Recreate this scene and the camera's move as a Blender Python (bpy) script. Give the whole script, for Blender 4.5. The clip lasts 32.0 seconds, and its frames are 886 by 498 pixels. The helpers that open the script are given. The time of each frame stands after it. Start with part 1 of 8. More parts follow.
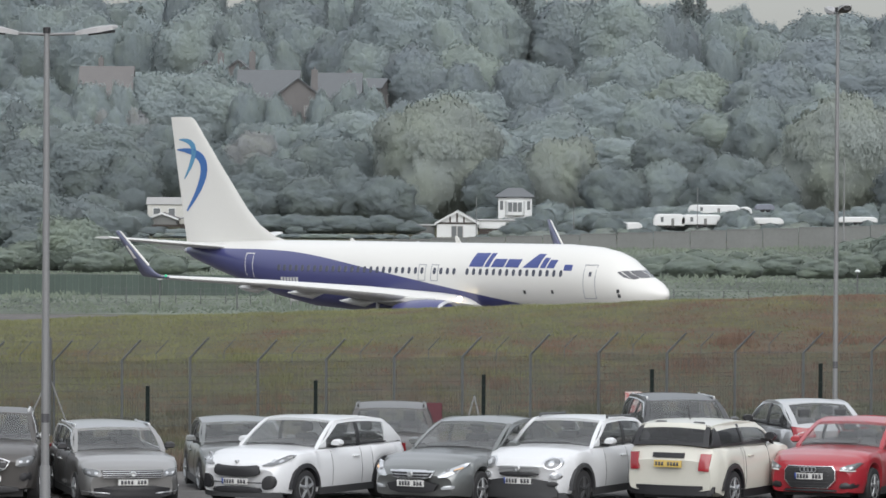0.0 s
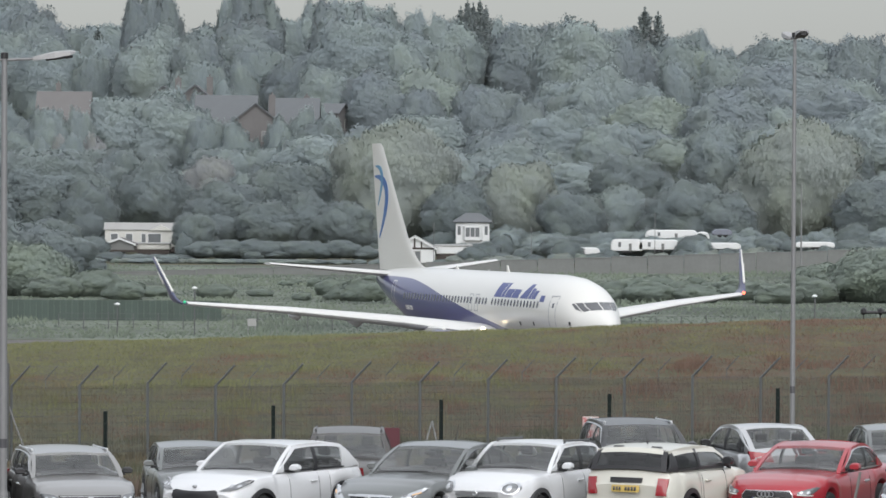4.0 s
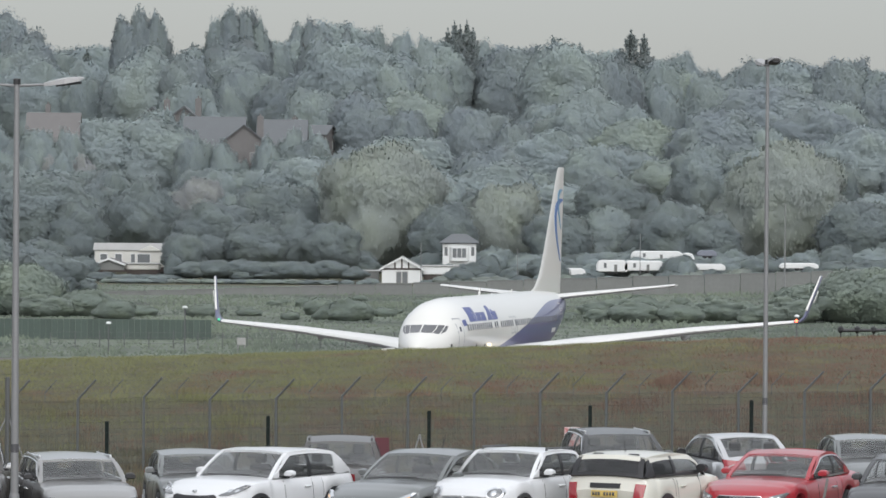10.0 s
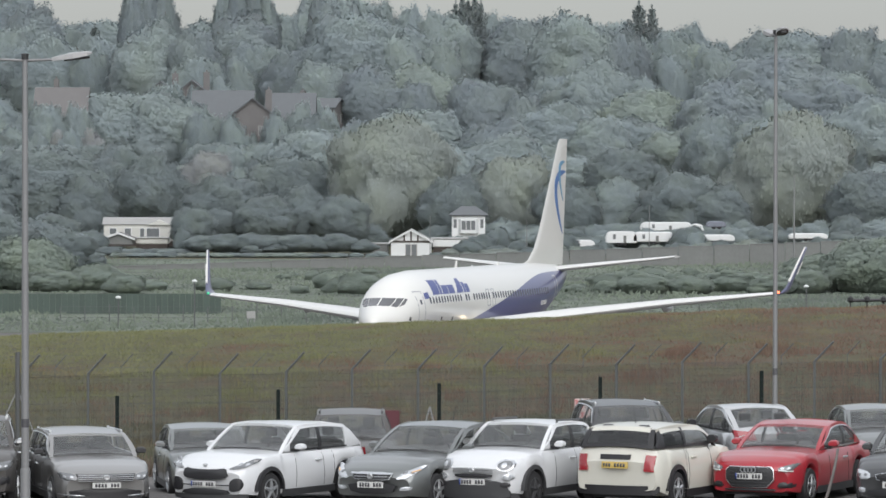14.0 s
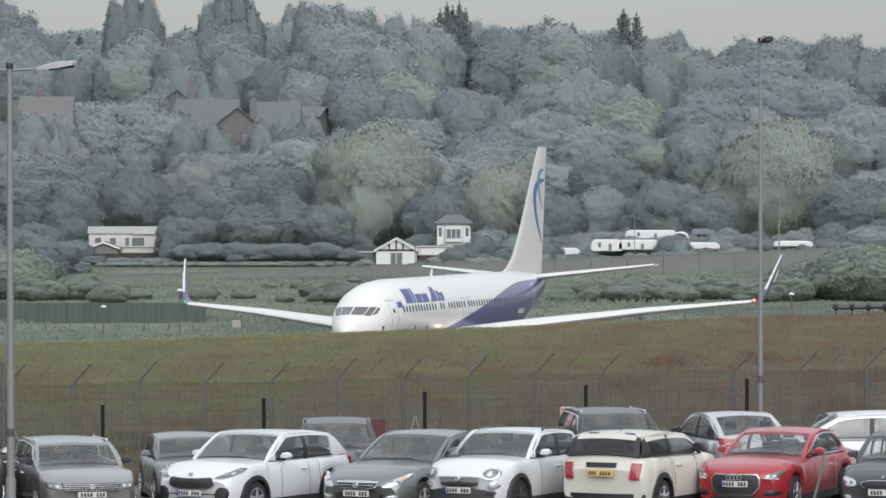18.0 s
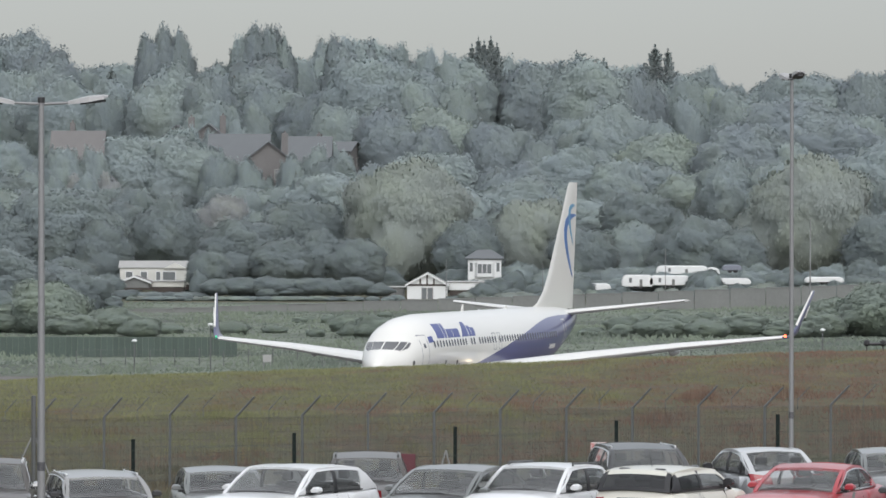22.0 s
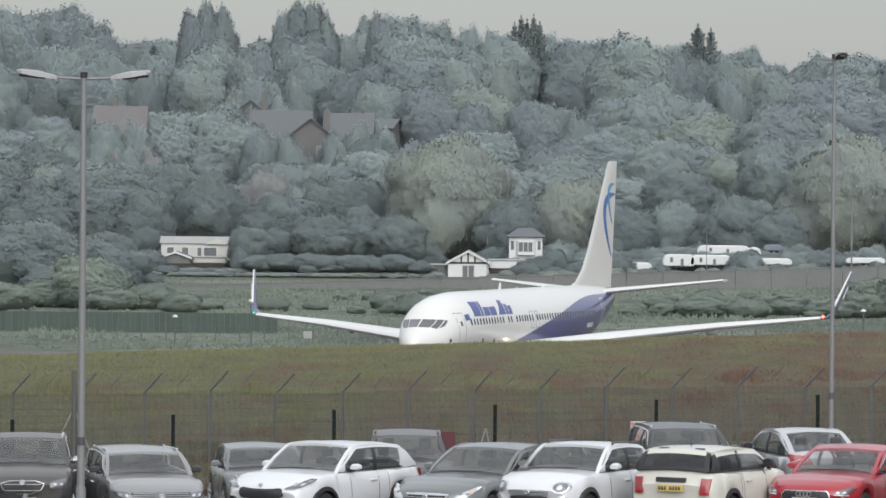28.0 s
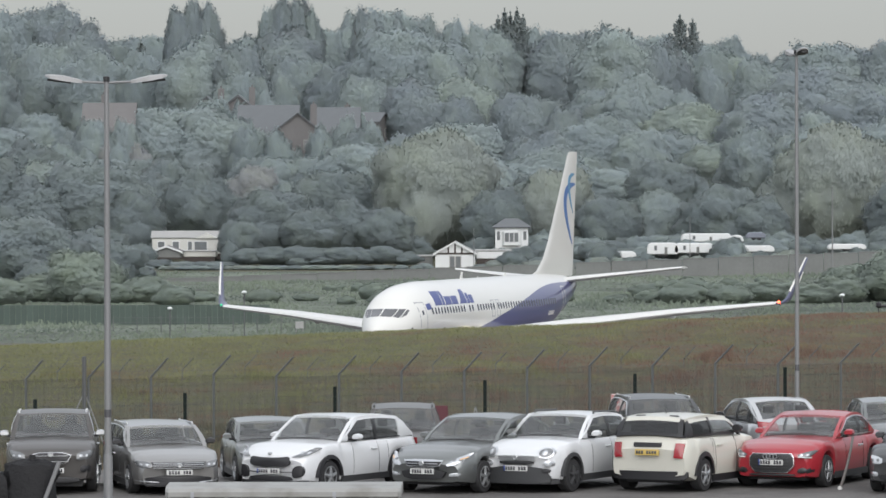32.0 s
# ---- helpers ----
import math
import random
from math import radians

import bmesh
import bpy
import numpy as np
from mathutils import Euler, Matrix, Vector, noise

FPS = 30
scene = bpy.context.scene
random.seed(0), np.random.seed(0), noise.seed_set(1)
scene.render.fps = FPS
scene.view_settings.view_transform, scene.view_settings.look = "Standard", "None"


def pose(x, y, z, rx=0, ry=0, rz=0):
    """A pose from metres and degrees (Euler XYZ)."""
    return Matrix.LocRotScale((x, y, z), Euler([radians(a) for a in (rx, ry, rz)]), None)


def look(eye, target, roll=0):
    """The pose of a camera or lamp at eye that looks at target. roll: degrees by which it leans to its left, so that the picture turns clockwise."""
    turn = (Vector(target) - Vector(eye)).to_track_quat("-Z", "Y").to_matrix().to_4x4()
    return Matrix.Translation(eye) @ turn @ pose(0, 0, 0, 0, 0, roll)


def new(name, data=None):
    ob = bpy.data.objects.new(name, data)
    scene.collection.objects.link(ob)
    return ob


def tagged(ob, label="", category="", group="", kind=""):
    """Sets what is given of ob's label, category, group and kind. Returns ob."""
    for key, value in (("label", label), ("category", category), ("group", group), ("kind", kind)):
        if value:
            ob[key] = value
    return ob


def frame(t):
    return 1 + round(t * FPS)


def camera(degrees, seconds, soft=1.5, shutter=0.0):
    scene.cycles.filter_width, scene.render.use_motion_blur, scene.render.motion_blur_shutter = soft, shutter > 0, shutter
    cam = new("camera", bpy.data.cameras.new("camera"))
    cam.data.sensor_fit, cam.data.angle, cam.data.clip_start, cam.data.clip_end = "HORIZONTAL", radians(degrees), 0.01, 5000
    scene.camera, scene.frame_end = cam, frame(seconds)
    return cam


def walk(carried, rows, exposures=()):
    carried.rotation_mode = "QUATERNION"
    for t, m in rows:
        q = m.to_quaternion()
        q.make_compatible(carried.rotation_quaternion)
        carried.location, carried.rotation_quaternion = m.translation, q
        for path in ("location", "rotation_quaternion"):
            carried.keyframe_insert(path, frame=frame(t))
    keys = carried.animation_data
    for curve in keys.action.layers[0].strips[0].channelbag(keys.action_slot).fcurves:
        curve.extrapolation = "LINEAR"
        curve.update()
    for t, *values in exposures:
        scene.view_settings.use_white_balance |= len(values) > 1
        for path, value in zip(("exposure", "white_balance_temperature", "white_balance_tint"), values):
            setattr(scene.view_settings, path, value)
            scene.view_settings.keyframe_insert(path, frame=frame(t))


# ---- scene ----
DEG = 10.0
EYE_Z = 7.05
cam = camera(DEG, 32.0, soft=1.6)


def aim(t, yaw, pitch, roll, fore=0.0):
    """A camera row: turned to the right and up by degrees, moved forward by metres."""
    a, b = radians(yaw), radians(pitch)
    eye = (0.0, fore, EYE_Z)
    way = (math.sin(a) * math.cos(b), math.cos(a) * math.cos(b), math.sin(b))
    return (t, look(eye, [e + 100 * w for e, w in zip(eye, way)], roll))


walk(cam, [
    aim(0, -0.7741, -1.3946, 0.328, 4.61),
    aim(0.5, -0.7434, -1.4008, 0.423, 4.60),
    aim(1, -0.7083, -1.3538, 0.369, 4.45),
    aim(1.5, -0.6137, -1.3242, 0.461, 4.48),
    aim(2, -0.5177, -1.2460, 0.519, 4.48),
    aim(2.5, -0.4344, -1.1318, 0.478, 4.70),
    aim(3, -0.4012, -1.0923, 0.527, 4.70),
    aim(3.5, -0.3913, -1.1295, 0.405, 4.52),
    aim(5.5, -0.0658, -0.9887, 0.164, 4.65),
    aim(6, 0.0730, -1.0780, 0.264, 4.47),
    aim(6.5, 0.1611, -1.1028, 0.294, 4.39),
    aim(7, 0.0476, -1.1197, 0.283, 0.00),
    aim(7.5, -0.0665, -1.0847, 0.175, 0.00),
    aim(8, -0.0774, -1.0795, 0.395, 0.00),
    aim(8.5, -0.0241, -1.0439, 0.459, 0.00),
    aim(9, 0.0004, -0.9871, 0.391, 0.00),
    aim(9.5, -0.0730, -0.9021, 0.372, 0.00),
    aim(10, -0.1472, -0.8642, 0.399, 0.00),
    aim(10.5, -0.1254, -0.9035, 0.397, 0.00),
    aim(11, -0.1122, -1.0837, 0.298, 0.00),
    aim(11.5, -0.1003, -1.2948, 0.282, 0.00),
    aim(12, -0.1021, -1.3953, 0.112, 0.00),
    aim(12.5, -0.1114, -1.3611, 0.099, 0.00),
    aim(13, -0.1851, -1.3600, 0.159, 0.00),
    aim(13.5, -0.2455, -1.2867, -0.023, 0.00),
    aim(14, -0.2501, -1.1769, 0.048, 0.00),
    aim(14.5, -0.2253, -1.0637, 0.259, 0.00),
    aim(16.5, -0.5145, -0.9210, -0.055, 0.00),
    aim(17, -0.3753, -1.0508, -0.064, 0.00),
    aim(17.5, -0.2223, -1.0893, 0.069, 0.00),
    aim(18, -0.0825, -1.0811, -0.080, 0.00),
    aim(18.5, -0.0551, -1.0568, 0.006, 0.00),
    aim(19, -0.1371, -1.0636, -0.010, 0.00),
    aim(19.5, -0.2724, -1.0251, -0.041, 0.00),
    aim(20, -0.3310, -0.9894, -0.135, 0.00),
    aim(20.5, -0.3224, -0.9266, -0.143, 0.00),
    aim(21, -0.3140, -0.8657, 0.033, 0.00),
    aim(21.5, -0.3658, -0.7892, 0.070, 0.00),
    aim(22, -0.4325, -0.6852, 0.063, 0.00),
    aim(22.5, -0.4616, -0.6368, 0.178, 0.00),
    aim(23, -0.5623, -0.7426, 0.253, 0.00),
    aim(23.5, -0.6406, -0.8521, 0.295, 0.00),
    aim(24, -0.5695, -0.8804, 0.288, 0.00),
    aim(24.5, -0.4644, -0.8689, 0.201, 0.00),
    aim(25, -0.4438, -0.8693, 0.159, 0.00),
    aim(25.5, -0.5882, -0.8978, 0.414, 0.00),
    aim(26, -0.7132, -0.9409, 0.592, 0.00),
    aim(26.5, -0.8129, -0.9599, 0.649, 0.00),
    aim(28.5, -0.9099, -0.9107, 0.467, 0.00),
    aim(29, -0.9956, -0.8237, 0.539, 0.00),
    aim(29.5, -0.9887, -0.8444, 0.361, 0.00),
    aim(30, -0.8367, -0.8888, 0.427, -6.91),
    aim(30.5, -0.7522, -0.9858, -0.023, -8.30),
    aim(31, -0.6778, -1.0455, 0.033, -8.10),
    aim(31.5, -0.6803, -1.0512, -0.200, -8.10),
    aim(32, -0.7397, -1.0255, -0.184, -8.00),
])

# ---- sky and light: a bright overcast ----
world = bpy.data.worlds.new("overcast")
scene.world = world
world.use_nodes = True
wn, wl = world.node_tree.nodes, world.node_tree.links
wn.clear()
sky = wn.new("ShaderNodeTexSky")
sky.sky_type, sky.sun_disc = "NISHITA", False
sky.sun_elevation, sky.sun_rotation = radians(33), radians(169)
bg_sky = wn.new("ShaderNodeBackground")
bg_sky.inputs[1].default_value = 0.018
wl.new(sky.outputs[0], bg_sky.inputs[0])
wco = wn.new("ShaderNodeTexCoord")
wsep = wn.new("ShaderNodeSeparateXYZ")
wl.new(wco.outputs["Generated"], wsep.inputs[0])
wramp = wn.new("ShaderNodeValToRGB")
wramp.color_ramp.elements[0].position, wramp.color_ramp.elements[0].color = 0.0, (0.245, 0.255, 0.269, 1)
wramp.color_ramp.elements[1].position, wramp.color_ramp.elements[1].color = 0.5, (0.755, 0.78, 0.82, 1)
wl.new(wsep.outputs["Z"], wramp.inputs[0])
wnoise = wn.new("ShaderNodeTexNoise")
wnoise.inputs["Scale"].default_value = 5.0
wl.new(wco.outputs["Generated"], wnoise.inputs["Vector"])
wmul = wn.new("ShaderNodeMixRGB")
wmul.blend_type = "MULTIPLY"
wmul.inputs[0].default_value = 0.12
wl.new(wramp.outputs[0], wmul.inputs[1])
wl.new(wnoise.outputs["Fac"], wmul.inputs[2])
bg_cloud = wn.new("ShaderNodeBackground")
bg_cloud.inputs[1].default_value = 1.0
wl.new(wmul.outputs[0], bg_cloud.inputs[0])
wadd = wn.new("ShaderNodeAddShader")
wl.new(bg_sky.outputs[0], wadd.inputs[0])
wl.new(bg_cloud.outputs[0], wadd.inputs[1])
wout = wn.new("ShaderNodeOutputWorld")
wl.new(wadd.outputs[0], wout.inputs[0])

sun = new("sun", bpy.data.lights.new("sun", "SUN"))
sun.data.energy, sun.data.angle, sun.data.color = 1.85, radians(70), (1.0, 0.985, 0.985)
sun.matrix_world = look((0, 0, 0), (-0.16, 0.82, -0.54))
scene.view_settings.exposure = 0.42


# ---- materials ----
def material(name, color, rough=0.6, metal=0.0, vary=0.12, scale=3.0, bump=0.0, fine=40.0, per_object=0.0,
             island=0.0, spec=0.5, coat=0.0, second=None, second_scale=0.4, second_low=0.45, second_high=0.62, emit=0.0, lean=None):
    """A procedural surface: grain and blotches at two scales, a second colour in patches, relief."""
    m = bpy.data.materials.new(name)
    m.use_nodes = True
    n, l = m.node_tree.nodes, m.node_tree.links
    b = n["Principled BSDF"]
    b.inputs["Roughness"].default_value, b.inputs["Metallic"].default_value = rough, metal
    b.inputs["Specular IOR Level"].default_value = spec
    b.inputs["Coat Weight"].default_value = coat
    b.inputs["Coat Roughness"].default_value = 0.04
    co = n.new("ShaderNodeTexCoord")
    big, small = n.new("ShaderNodeTexNoise"), n.new("ShaderNodeTexNoise")
    big.inputs["Scale"].default_value, small.inputs["Scale"].default_value = scale, fine
    big.inputs["Detail"].default_value, small.inputs["Detail"].default_value = 4, 3
    for t in (big, small):
        l.new(co.outputs["Object"], t.inputs["Vector"])
    base = n.new("ShaderNodeRGB")
    base.outputs[0].default_value = (*color, 1)
    out = base.outputs[0]
    if second:
        patch_noise = n.new("ShaderNodeTexNoise")
        patch_noise.inputs["Scale"].default_value, patch_noise.inputs["Detail"].default_value = second_scale, 5
        l.new(co.outputs["Object"], patch_noise.inputs["Vector"])
        rng = n.new("ShaderNodeMapRange")
        rng.inputs[1].default_value, rng.inputs[2].default_value = second_low, second_high
        patch = patch_noise.outputs["Fac"]
        if lean:
            # the patches grow denser towards one end of the bank
            dot, add = n.new("ShaderNodeVectorMath"), n.new("ShaderNodeMath")
            dot.operation, add.operation = "DOT_PRODUCT", "ADD"
            dot.inputs[1].default_value = (lean[0], lean[1], 0)
            l.new(co.outputs["Object"], dot.inputs[0])
            l.new(dot.outputs["Value"], add.inputs[0])
            l.new(patch, add.inputs[1])
            patch = add.outputs[0]
        l.new(patch, rng.inputs[0])
        mix = n.new("ShaderNodeMixRGB")
        mix.inputs[2].default_value = (*second, 1)
        l.new(rng.outputs[0], mix.inputs[0])
        l.new(out, mix.inputs[1])
        out = mix.outputs[0]
    total = n.new("ShaderNodeMath")
    total.operation = "ADD"
    l.new(big.outputs["Fac"], total.inputs[0])
    l.new(small.outputs["Fac"], total.inputs[1])
    val = total.outputs[0]
    for amount, node, socket in ((per_object, "ShaderNodeObjectInfo", "Random"), (island, "ShaderNodeNewGeometry", "Random Per Island")):
        if amount:
            src = n.new(node)
            k = n.new("ShaderNodeMath")
            k.operation = "MULTIPLY_ADD"
            l.new(src.outputs[socket], k.inputs[0])
            k.inputs[1].default_value = amount / max(vary, 0.01)
            l.new(val, k.inputs[2])
            val = k.outputs[0]
    mid = 1.0 + 0.5 * (per_object + island) / max(vary, 0.01)
    scl = n.new("ShaderNodeMapRange")
    scl.clamp = False
    scl.inputs[1].default_value, scl.inputs[2].default_value = mid - 1, mid + 1
    scl.inputs[3].default_value, scl.inputs[4].default_value = 1 - vary, 1 + vary
    l.new(val, scl.inputs[0])
    mul = n.new("ShaderNodeVectorMath")
    mul.operation = "SCALE"
    l.new(out, mul.inputs[0])
    l.new(scl.outputs[0], mul.inputs["Scale"])
    l.new(mul.outputs[0], b.inputs["Base Color"])
    if bump:
        bp = n.new("ShaderNodeBump")
        bp.inputs["Strength"].default_value, bp.inputs["Distance"].default_value = bump, 0.05
        l.new(total.outputs[0], bp.inputs["Height"])
        l.new(bp.outputs[0], b.inputs["Normal"])
    if emit:
        b.inputs["Emission Color"].default_value = (*color, 1)
        b.inputs["Emission Strength"].default_value = emit
    return m


def leaf_material(name, color, per_object=0.09, thin=0.25):
    """Leaves: rough, a little light passes through them, each clump its own shade."""
    m = material(name, color, 0.75, vary=0.13, scale=4.0, fine=22.0, per_object=per_object, island=0.07, spec=0.1,
                 second=(color[0] * 1.07, color[1] * 1.07, color[2] * .97), second_scale=2.4, second_low=.42, second_high=.66)
    n, l = m.node_tree.nodes, m.node_tree.links
    b, out = n["Principled BSDF"], n["Material Output"]
    b.inputs["Sheen Weight"].default_value, b.inputs["Sheen Roughness"].default_value = 0.12, 0.5
    tr = n.new("ShaderNodeBsdfTranslucent")
    mx = n.new("ShaderNodeMixShader")
    mx.inputs[0].default_value = thin
    l.new(b.inputs["Base Color"].links[0].from_socket, tr.inputs[0])
    l.new(b.outputs[0], mx.inputs[1])
    l.new(tr.outputs[0], mx.inputs[2])
    l.new(mx.outputs[0], out.inputs[0])
    return m


def glass_material(name, tint, clear=0.55, gloss=0.075):
    """A tinted pane: see-through, with a mirror-like face."""
    m = bpy.data.materials.new(name)
    m.use_nodes = True
    n, l = m.node_tree.nodes, m.node_tree.links
    n.remove(n["Principled BSDF"])
    tp, gl, df = n.new("ShaderNodeBsdfTransparent"), n.new("ShaderNodeBsdfGlossy"), n.new("ShaderNodeBsdfDiffuse")
    tp.inputs[0].default_value = (*[clear + 0.2 * c for c in tint], 1)
    df.inputs[0].default_value = (*tint, 1)
    gl.inputs["Roughness"].default_value = 0.03
    m1, m2 = n.new("ShaderNodeMixShader"), n.new("ShaderNodeMixShader")
    m1.inputs[0].default_value = 0.03
    l.new(tp.outputs[0], m1.inputs[1])
    l.new(df.outputs[0], m1.inputs[2])
    m2.inputs[0].default_value = gloss
    l.new(m1.outputs[0], m2.inputs[1])
    l.new(gl.outputs[0], m2.inputs[2])
    l.new(m2.outputs[0], n["Material Output"].inputs[0])
    return m


def paint(name, color, metal=0.0, rough=0.3, coat=0.6):
    return material(name, color, rough, metal, vary=0.05, scale=1.5, fine=14, coat=coat)


ASPHALT = material("asphalt", (0.085, 0.08, 0.076), 0.85, vary=0.75, scale=1.6, fine=11, bump=0.3, second=(0.11, 0.104, 0.098), second_scale=0.5)
GRASS_GROUND = material("grass_ground", (0.062, 0.06, 0.029), 0.9, vary=0.8, scale=0.45, fine=2.2, bump=0.5,
                        second=(0.076, 0.055, 0.034), second_scale=0.42, second_low=0.5, second_high=0.68, lean=(.004, 0))
SOIL = material("bare_soil", (0.125, 0.1, 0.081), 0.95, vary=0.5, scale=1.2, fine=9, bump=.5, second=(0.075, 0.072, 0.042), second_scale=.7)
MEADOW = material("airfield_meadow", (0.112, 0.134, 0.103), 0.9, vary=0.6, scale=0.05, fine=0.5, bump=.3, second=(0.05, 0.062, 0.048), second_scale=0.07)
RUBBER = material("tyre_rubber", (0.02, 0.02, 0.021), 0.8, vary=0.2, scale=6)
BLACK = material("black_plastic", (0.018, 0.018, 0.02), 0.45, vary=0.15, scale=5)
DARK_TRIM = material("dark_trim", (0.035, 0.036, 0.038), 0.55, vary=0.15, scale=5)
ALLOY = material("alloy", (0.42, 0.43, 0.44), 0.35, 0.8, vary=0.15, scale=6)
CHROME = material("chrome", (0.62, 0.63, 0.65), 0.3, 1.0, vary=0.05, scale=5)
PLATE_WHITE = material("plate_white", (0.56, 0.56, 0.545), 0.4, vary=0.05, scale=5)
PLATE_YELLOW = material("plate_yellow", (0.5, 0.36, 0.1), 0.4, vary=0.06, scale=5)
PLATE_BLUE = material("plate_blue", (0.03, 0.06, 0.22), 0.5, vary=0.1)
PLATE_BAR = material("plate_bar", (0.06, 0.06, 0.065), 0.5, vary=0.1)
LAMP_GLASS = material("lamp_glass", (0.48, 0.5, 0.52), 0.1, 0.35, vary=0.45, scale=14, fine=60, coat=1.0)
TAIL_RED = material("tail_lamp_red", (0.27, 0.014, 0.022), 0.18, vary=0.2, scale=12, coat=0.8)
AMBER = material("amber_lamp", (0.6, 0.36, 0.17), 0.2, vary=0.1, coat=0.8)
SEAT_CLOTH = material("seat_cloth", (0.06, 0.062, 0.065), 0.85, vary=0.2, scale=4)
LAMP_DARK = material("lamp_housing", (0.13, 0.135, 0.14), 0.12, vary=0.5, scale=12, fine=50, coat=1.0)
DASH = material("dashboard_plastic", (0.09, 0.091, 0.093), 0.7, vary=0.15, scale=4)
PALE_PAPER = material("pale_paper", (0.55, 0.55, 0.53), 0.7, vary=0.1)
CAR_GLASS = glass_material("car_glass", (0.36, 0.38, 0.375), 0.86)
PRIVACY_GLASS = glass_material("privacy_glass", (0.05, 0.052, 0.055), 0.52, 0.06)
# far house panes: haze is put into the colour, mid grey instead of dark
HOUSE_GLASS = material("house_glass", (0.15, 0.16, 0.165), 0.08, vary=0.3, scale=1.0, spec=0.8)
GALV = material("galvanised_steel", (0.205, 0.208, 0.21), 0.55, 0.3, vary=0.18, scale=1.2, fine=25)
WIRE_DARK = material("dull_wire", (0.022, 0.023, 0.023), 0.7, vary=0.2, scale=1.5)
GALV_DULL = material("dull_galvanised_steel", (0.1, 0.106, 0.108), 0.6, 0.2, vary=0.2, scale=1.5, fine=20)
GALV_DARK = material("weathered_steel", (0.1, 0.103, 0.105), 0.6, 0.3, vary=0.2, scale=1.5, fine=20)
POST_BLACK = material("dark_green_coating", (0.008, 0.013, 0.012), 0.8, spec=0.2, vary=0.2, scale=3)
MESH_GREEN = material("mesh_green", (0.045, 0.056, 0.048), 0.6, vary=0.15, scale=3)
WHITE_HULL = material("white_aircraft_paint", (0.635, 0.63, 0.6), 0.28, vary=0.035, scale=0.4, fine=6, coat=0.5)
NAVY = material("navy_paint", (0.055, 0.06, 0.17), 0.3, vary=0.06, scale=0.6, fine=6, coat=0.4)
SKY_BLUE = material("sky_blue_paint", (0.09, 0.25, 0.4), 0.35, vary=0.06, scale=2)
MID_BLUE = material("mid_blue_paint", (0.045, 0.13, 0.34), 0.35, vary=0.06, scale=2)
WING_WHITE = material("wing_white", (0.58, 0.58, 0.565), 0.35, vary=0.06, scale=0.5, fine=5, coat=0.2)
BARE_METAL = material("bare_metal", (0.6, 0.6, 0.62), 0.3, 0.9, vary=0.1, scale=2)
COCKPIT = material("cockpit_glass", (0.09, 0.092, 0.098), 0.08, vary=0.2, scale=2, spec=0.8)
SMALL_PANE = material("cabin_pane", (0.06, 0.065, 0.09), 0.15, vary=0.15, scale=2, spec=0.7)
SEAM = material("seam_grey", (0.3, 0.31, 0.33), 0.5, vary=0.08)
LAND_LIGHT = material("landing_light", (1.0, 0.8, 0.5), 0.3, emit=5.0)
GREEN_LIGHT = material("green_light", (0.05, 0.5, 0.25), 0.3, emit=0.3)
RED_LIGHT = material("red_light", (1.0, 0.12, 0.05), 0.3, emit=4.0)


# ---- mesh helpers ----
def part(name, bm, mat, parent=None, label="", smooth=False, bevel=0.0):
    """Links a bmesh as one mesh object, under a thing or a part."""
    if bevel:
        bmesh.ops.bevel(bm, geom=bm.edges[:], offset=bevel, segments=1, affect="EDGES", clamp_overlap=True)
    me = bpy.data.meshes.new(name)
    bmesh.ops.recalc_face_normals(bm, faces=bm.faces[:])
    if smooth:
        for e in bm.edges:
            e.smooth = len(e.link_faces) != 2 or e.calc_face_angle(0) < 0.65
    bm.to_mesh(me)
    bm.free()
    return link(name, me, mat, parent, label, smooth)


def link(name, me, mat, parent=None, label="", smooth=False):
    if mat and not me.materials:
        me.materials.append(mat)
    if smooth:
        for p in me.polygons:
            p.use_smooth = True
    ob = new(name, me)
    ob.visible_shadow = mat is None or mat.name != "car_glass"
    if parent:
        ob.parent = parent
    if label:
        ob["label"] = label
    return ob


def box(x0, x1, y0, y1, z0, z1, bm=None):
    bm = bm or bmesh.new()
    v = [bm.verts.new(p) for p in ((x0, y0, z0), (x1, y0, z0), (x1, y1, z0), (x0, y1, z0),
                                   (x0, y0, z1), (x1, y0, z1), (x1, y1, z1), (x0, y1, z1))]
    for f in ((0, 3, 2, 1), (4, 5, 6, 7), (0, 1, 5, 4), (1, 2, 6, 5), (2, 3, 7, 6), (3, 0, 4, 7)):
        bm.faces.new([v[i] for i in f])
    return bm


def loft(rings, bm=None, closed=True, caps=True):
    """Joins rings of points, all of one count, into a skin."""
    bm = bm or bmesh.new()
    rows = [[bm.verts.new(p) for p in r] for r in rings]
    n = len(rows[0])
    for a, b in zip(rows, rows[1:]):
        for i in range(n if closed else n - 1):
            j = (i + 1) % n
            bm.faces.new((a[i], a[j], b[j], b[i]))
    if caps and closed:
        bm.faces.new(rows[0][::-1])
        bm.faces.new(rows[-1])
    return bm


def ring(c, r, n=10, axis="z"):
    out = []
    for i in range(n):
        a = 2 * math.pi * i / n
        u, v = r * math.cos(a), r * math.sin(a)
        out.append({"z": (c[0] + u, c[1] + v, c[2]), "x": (c[0], c[1] + u, c[2] + v), "y": (c[0] + u, c[1], c[2] + v)}[axis])
    return out


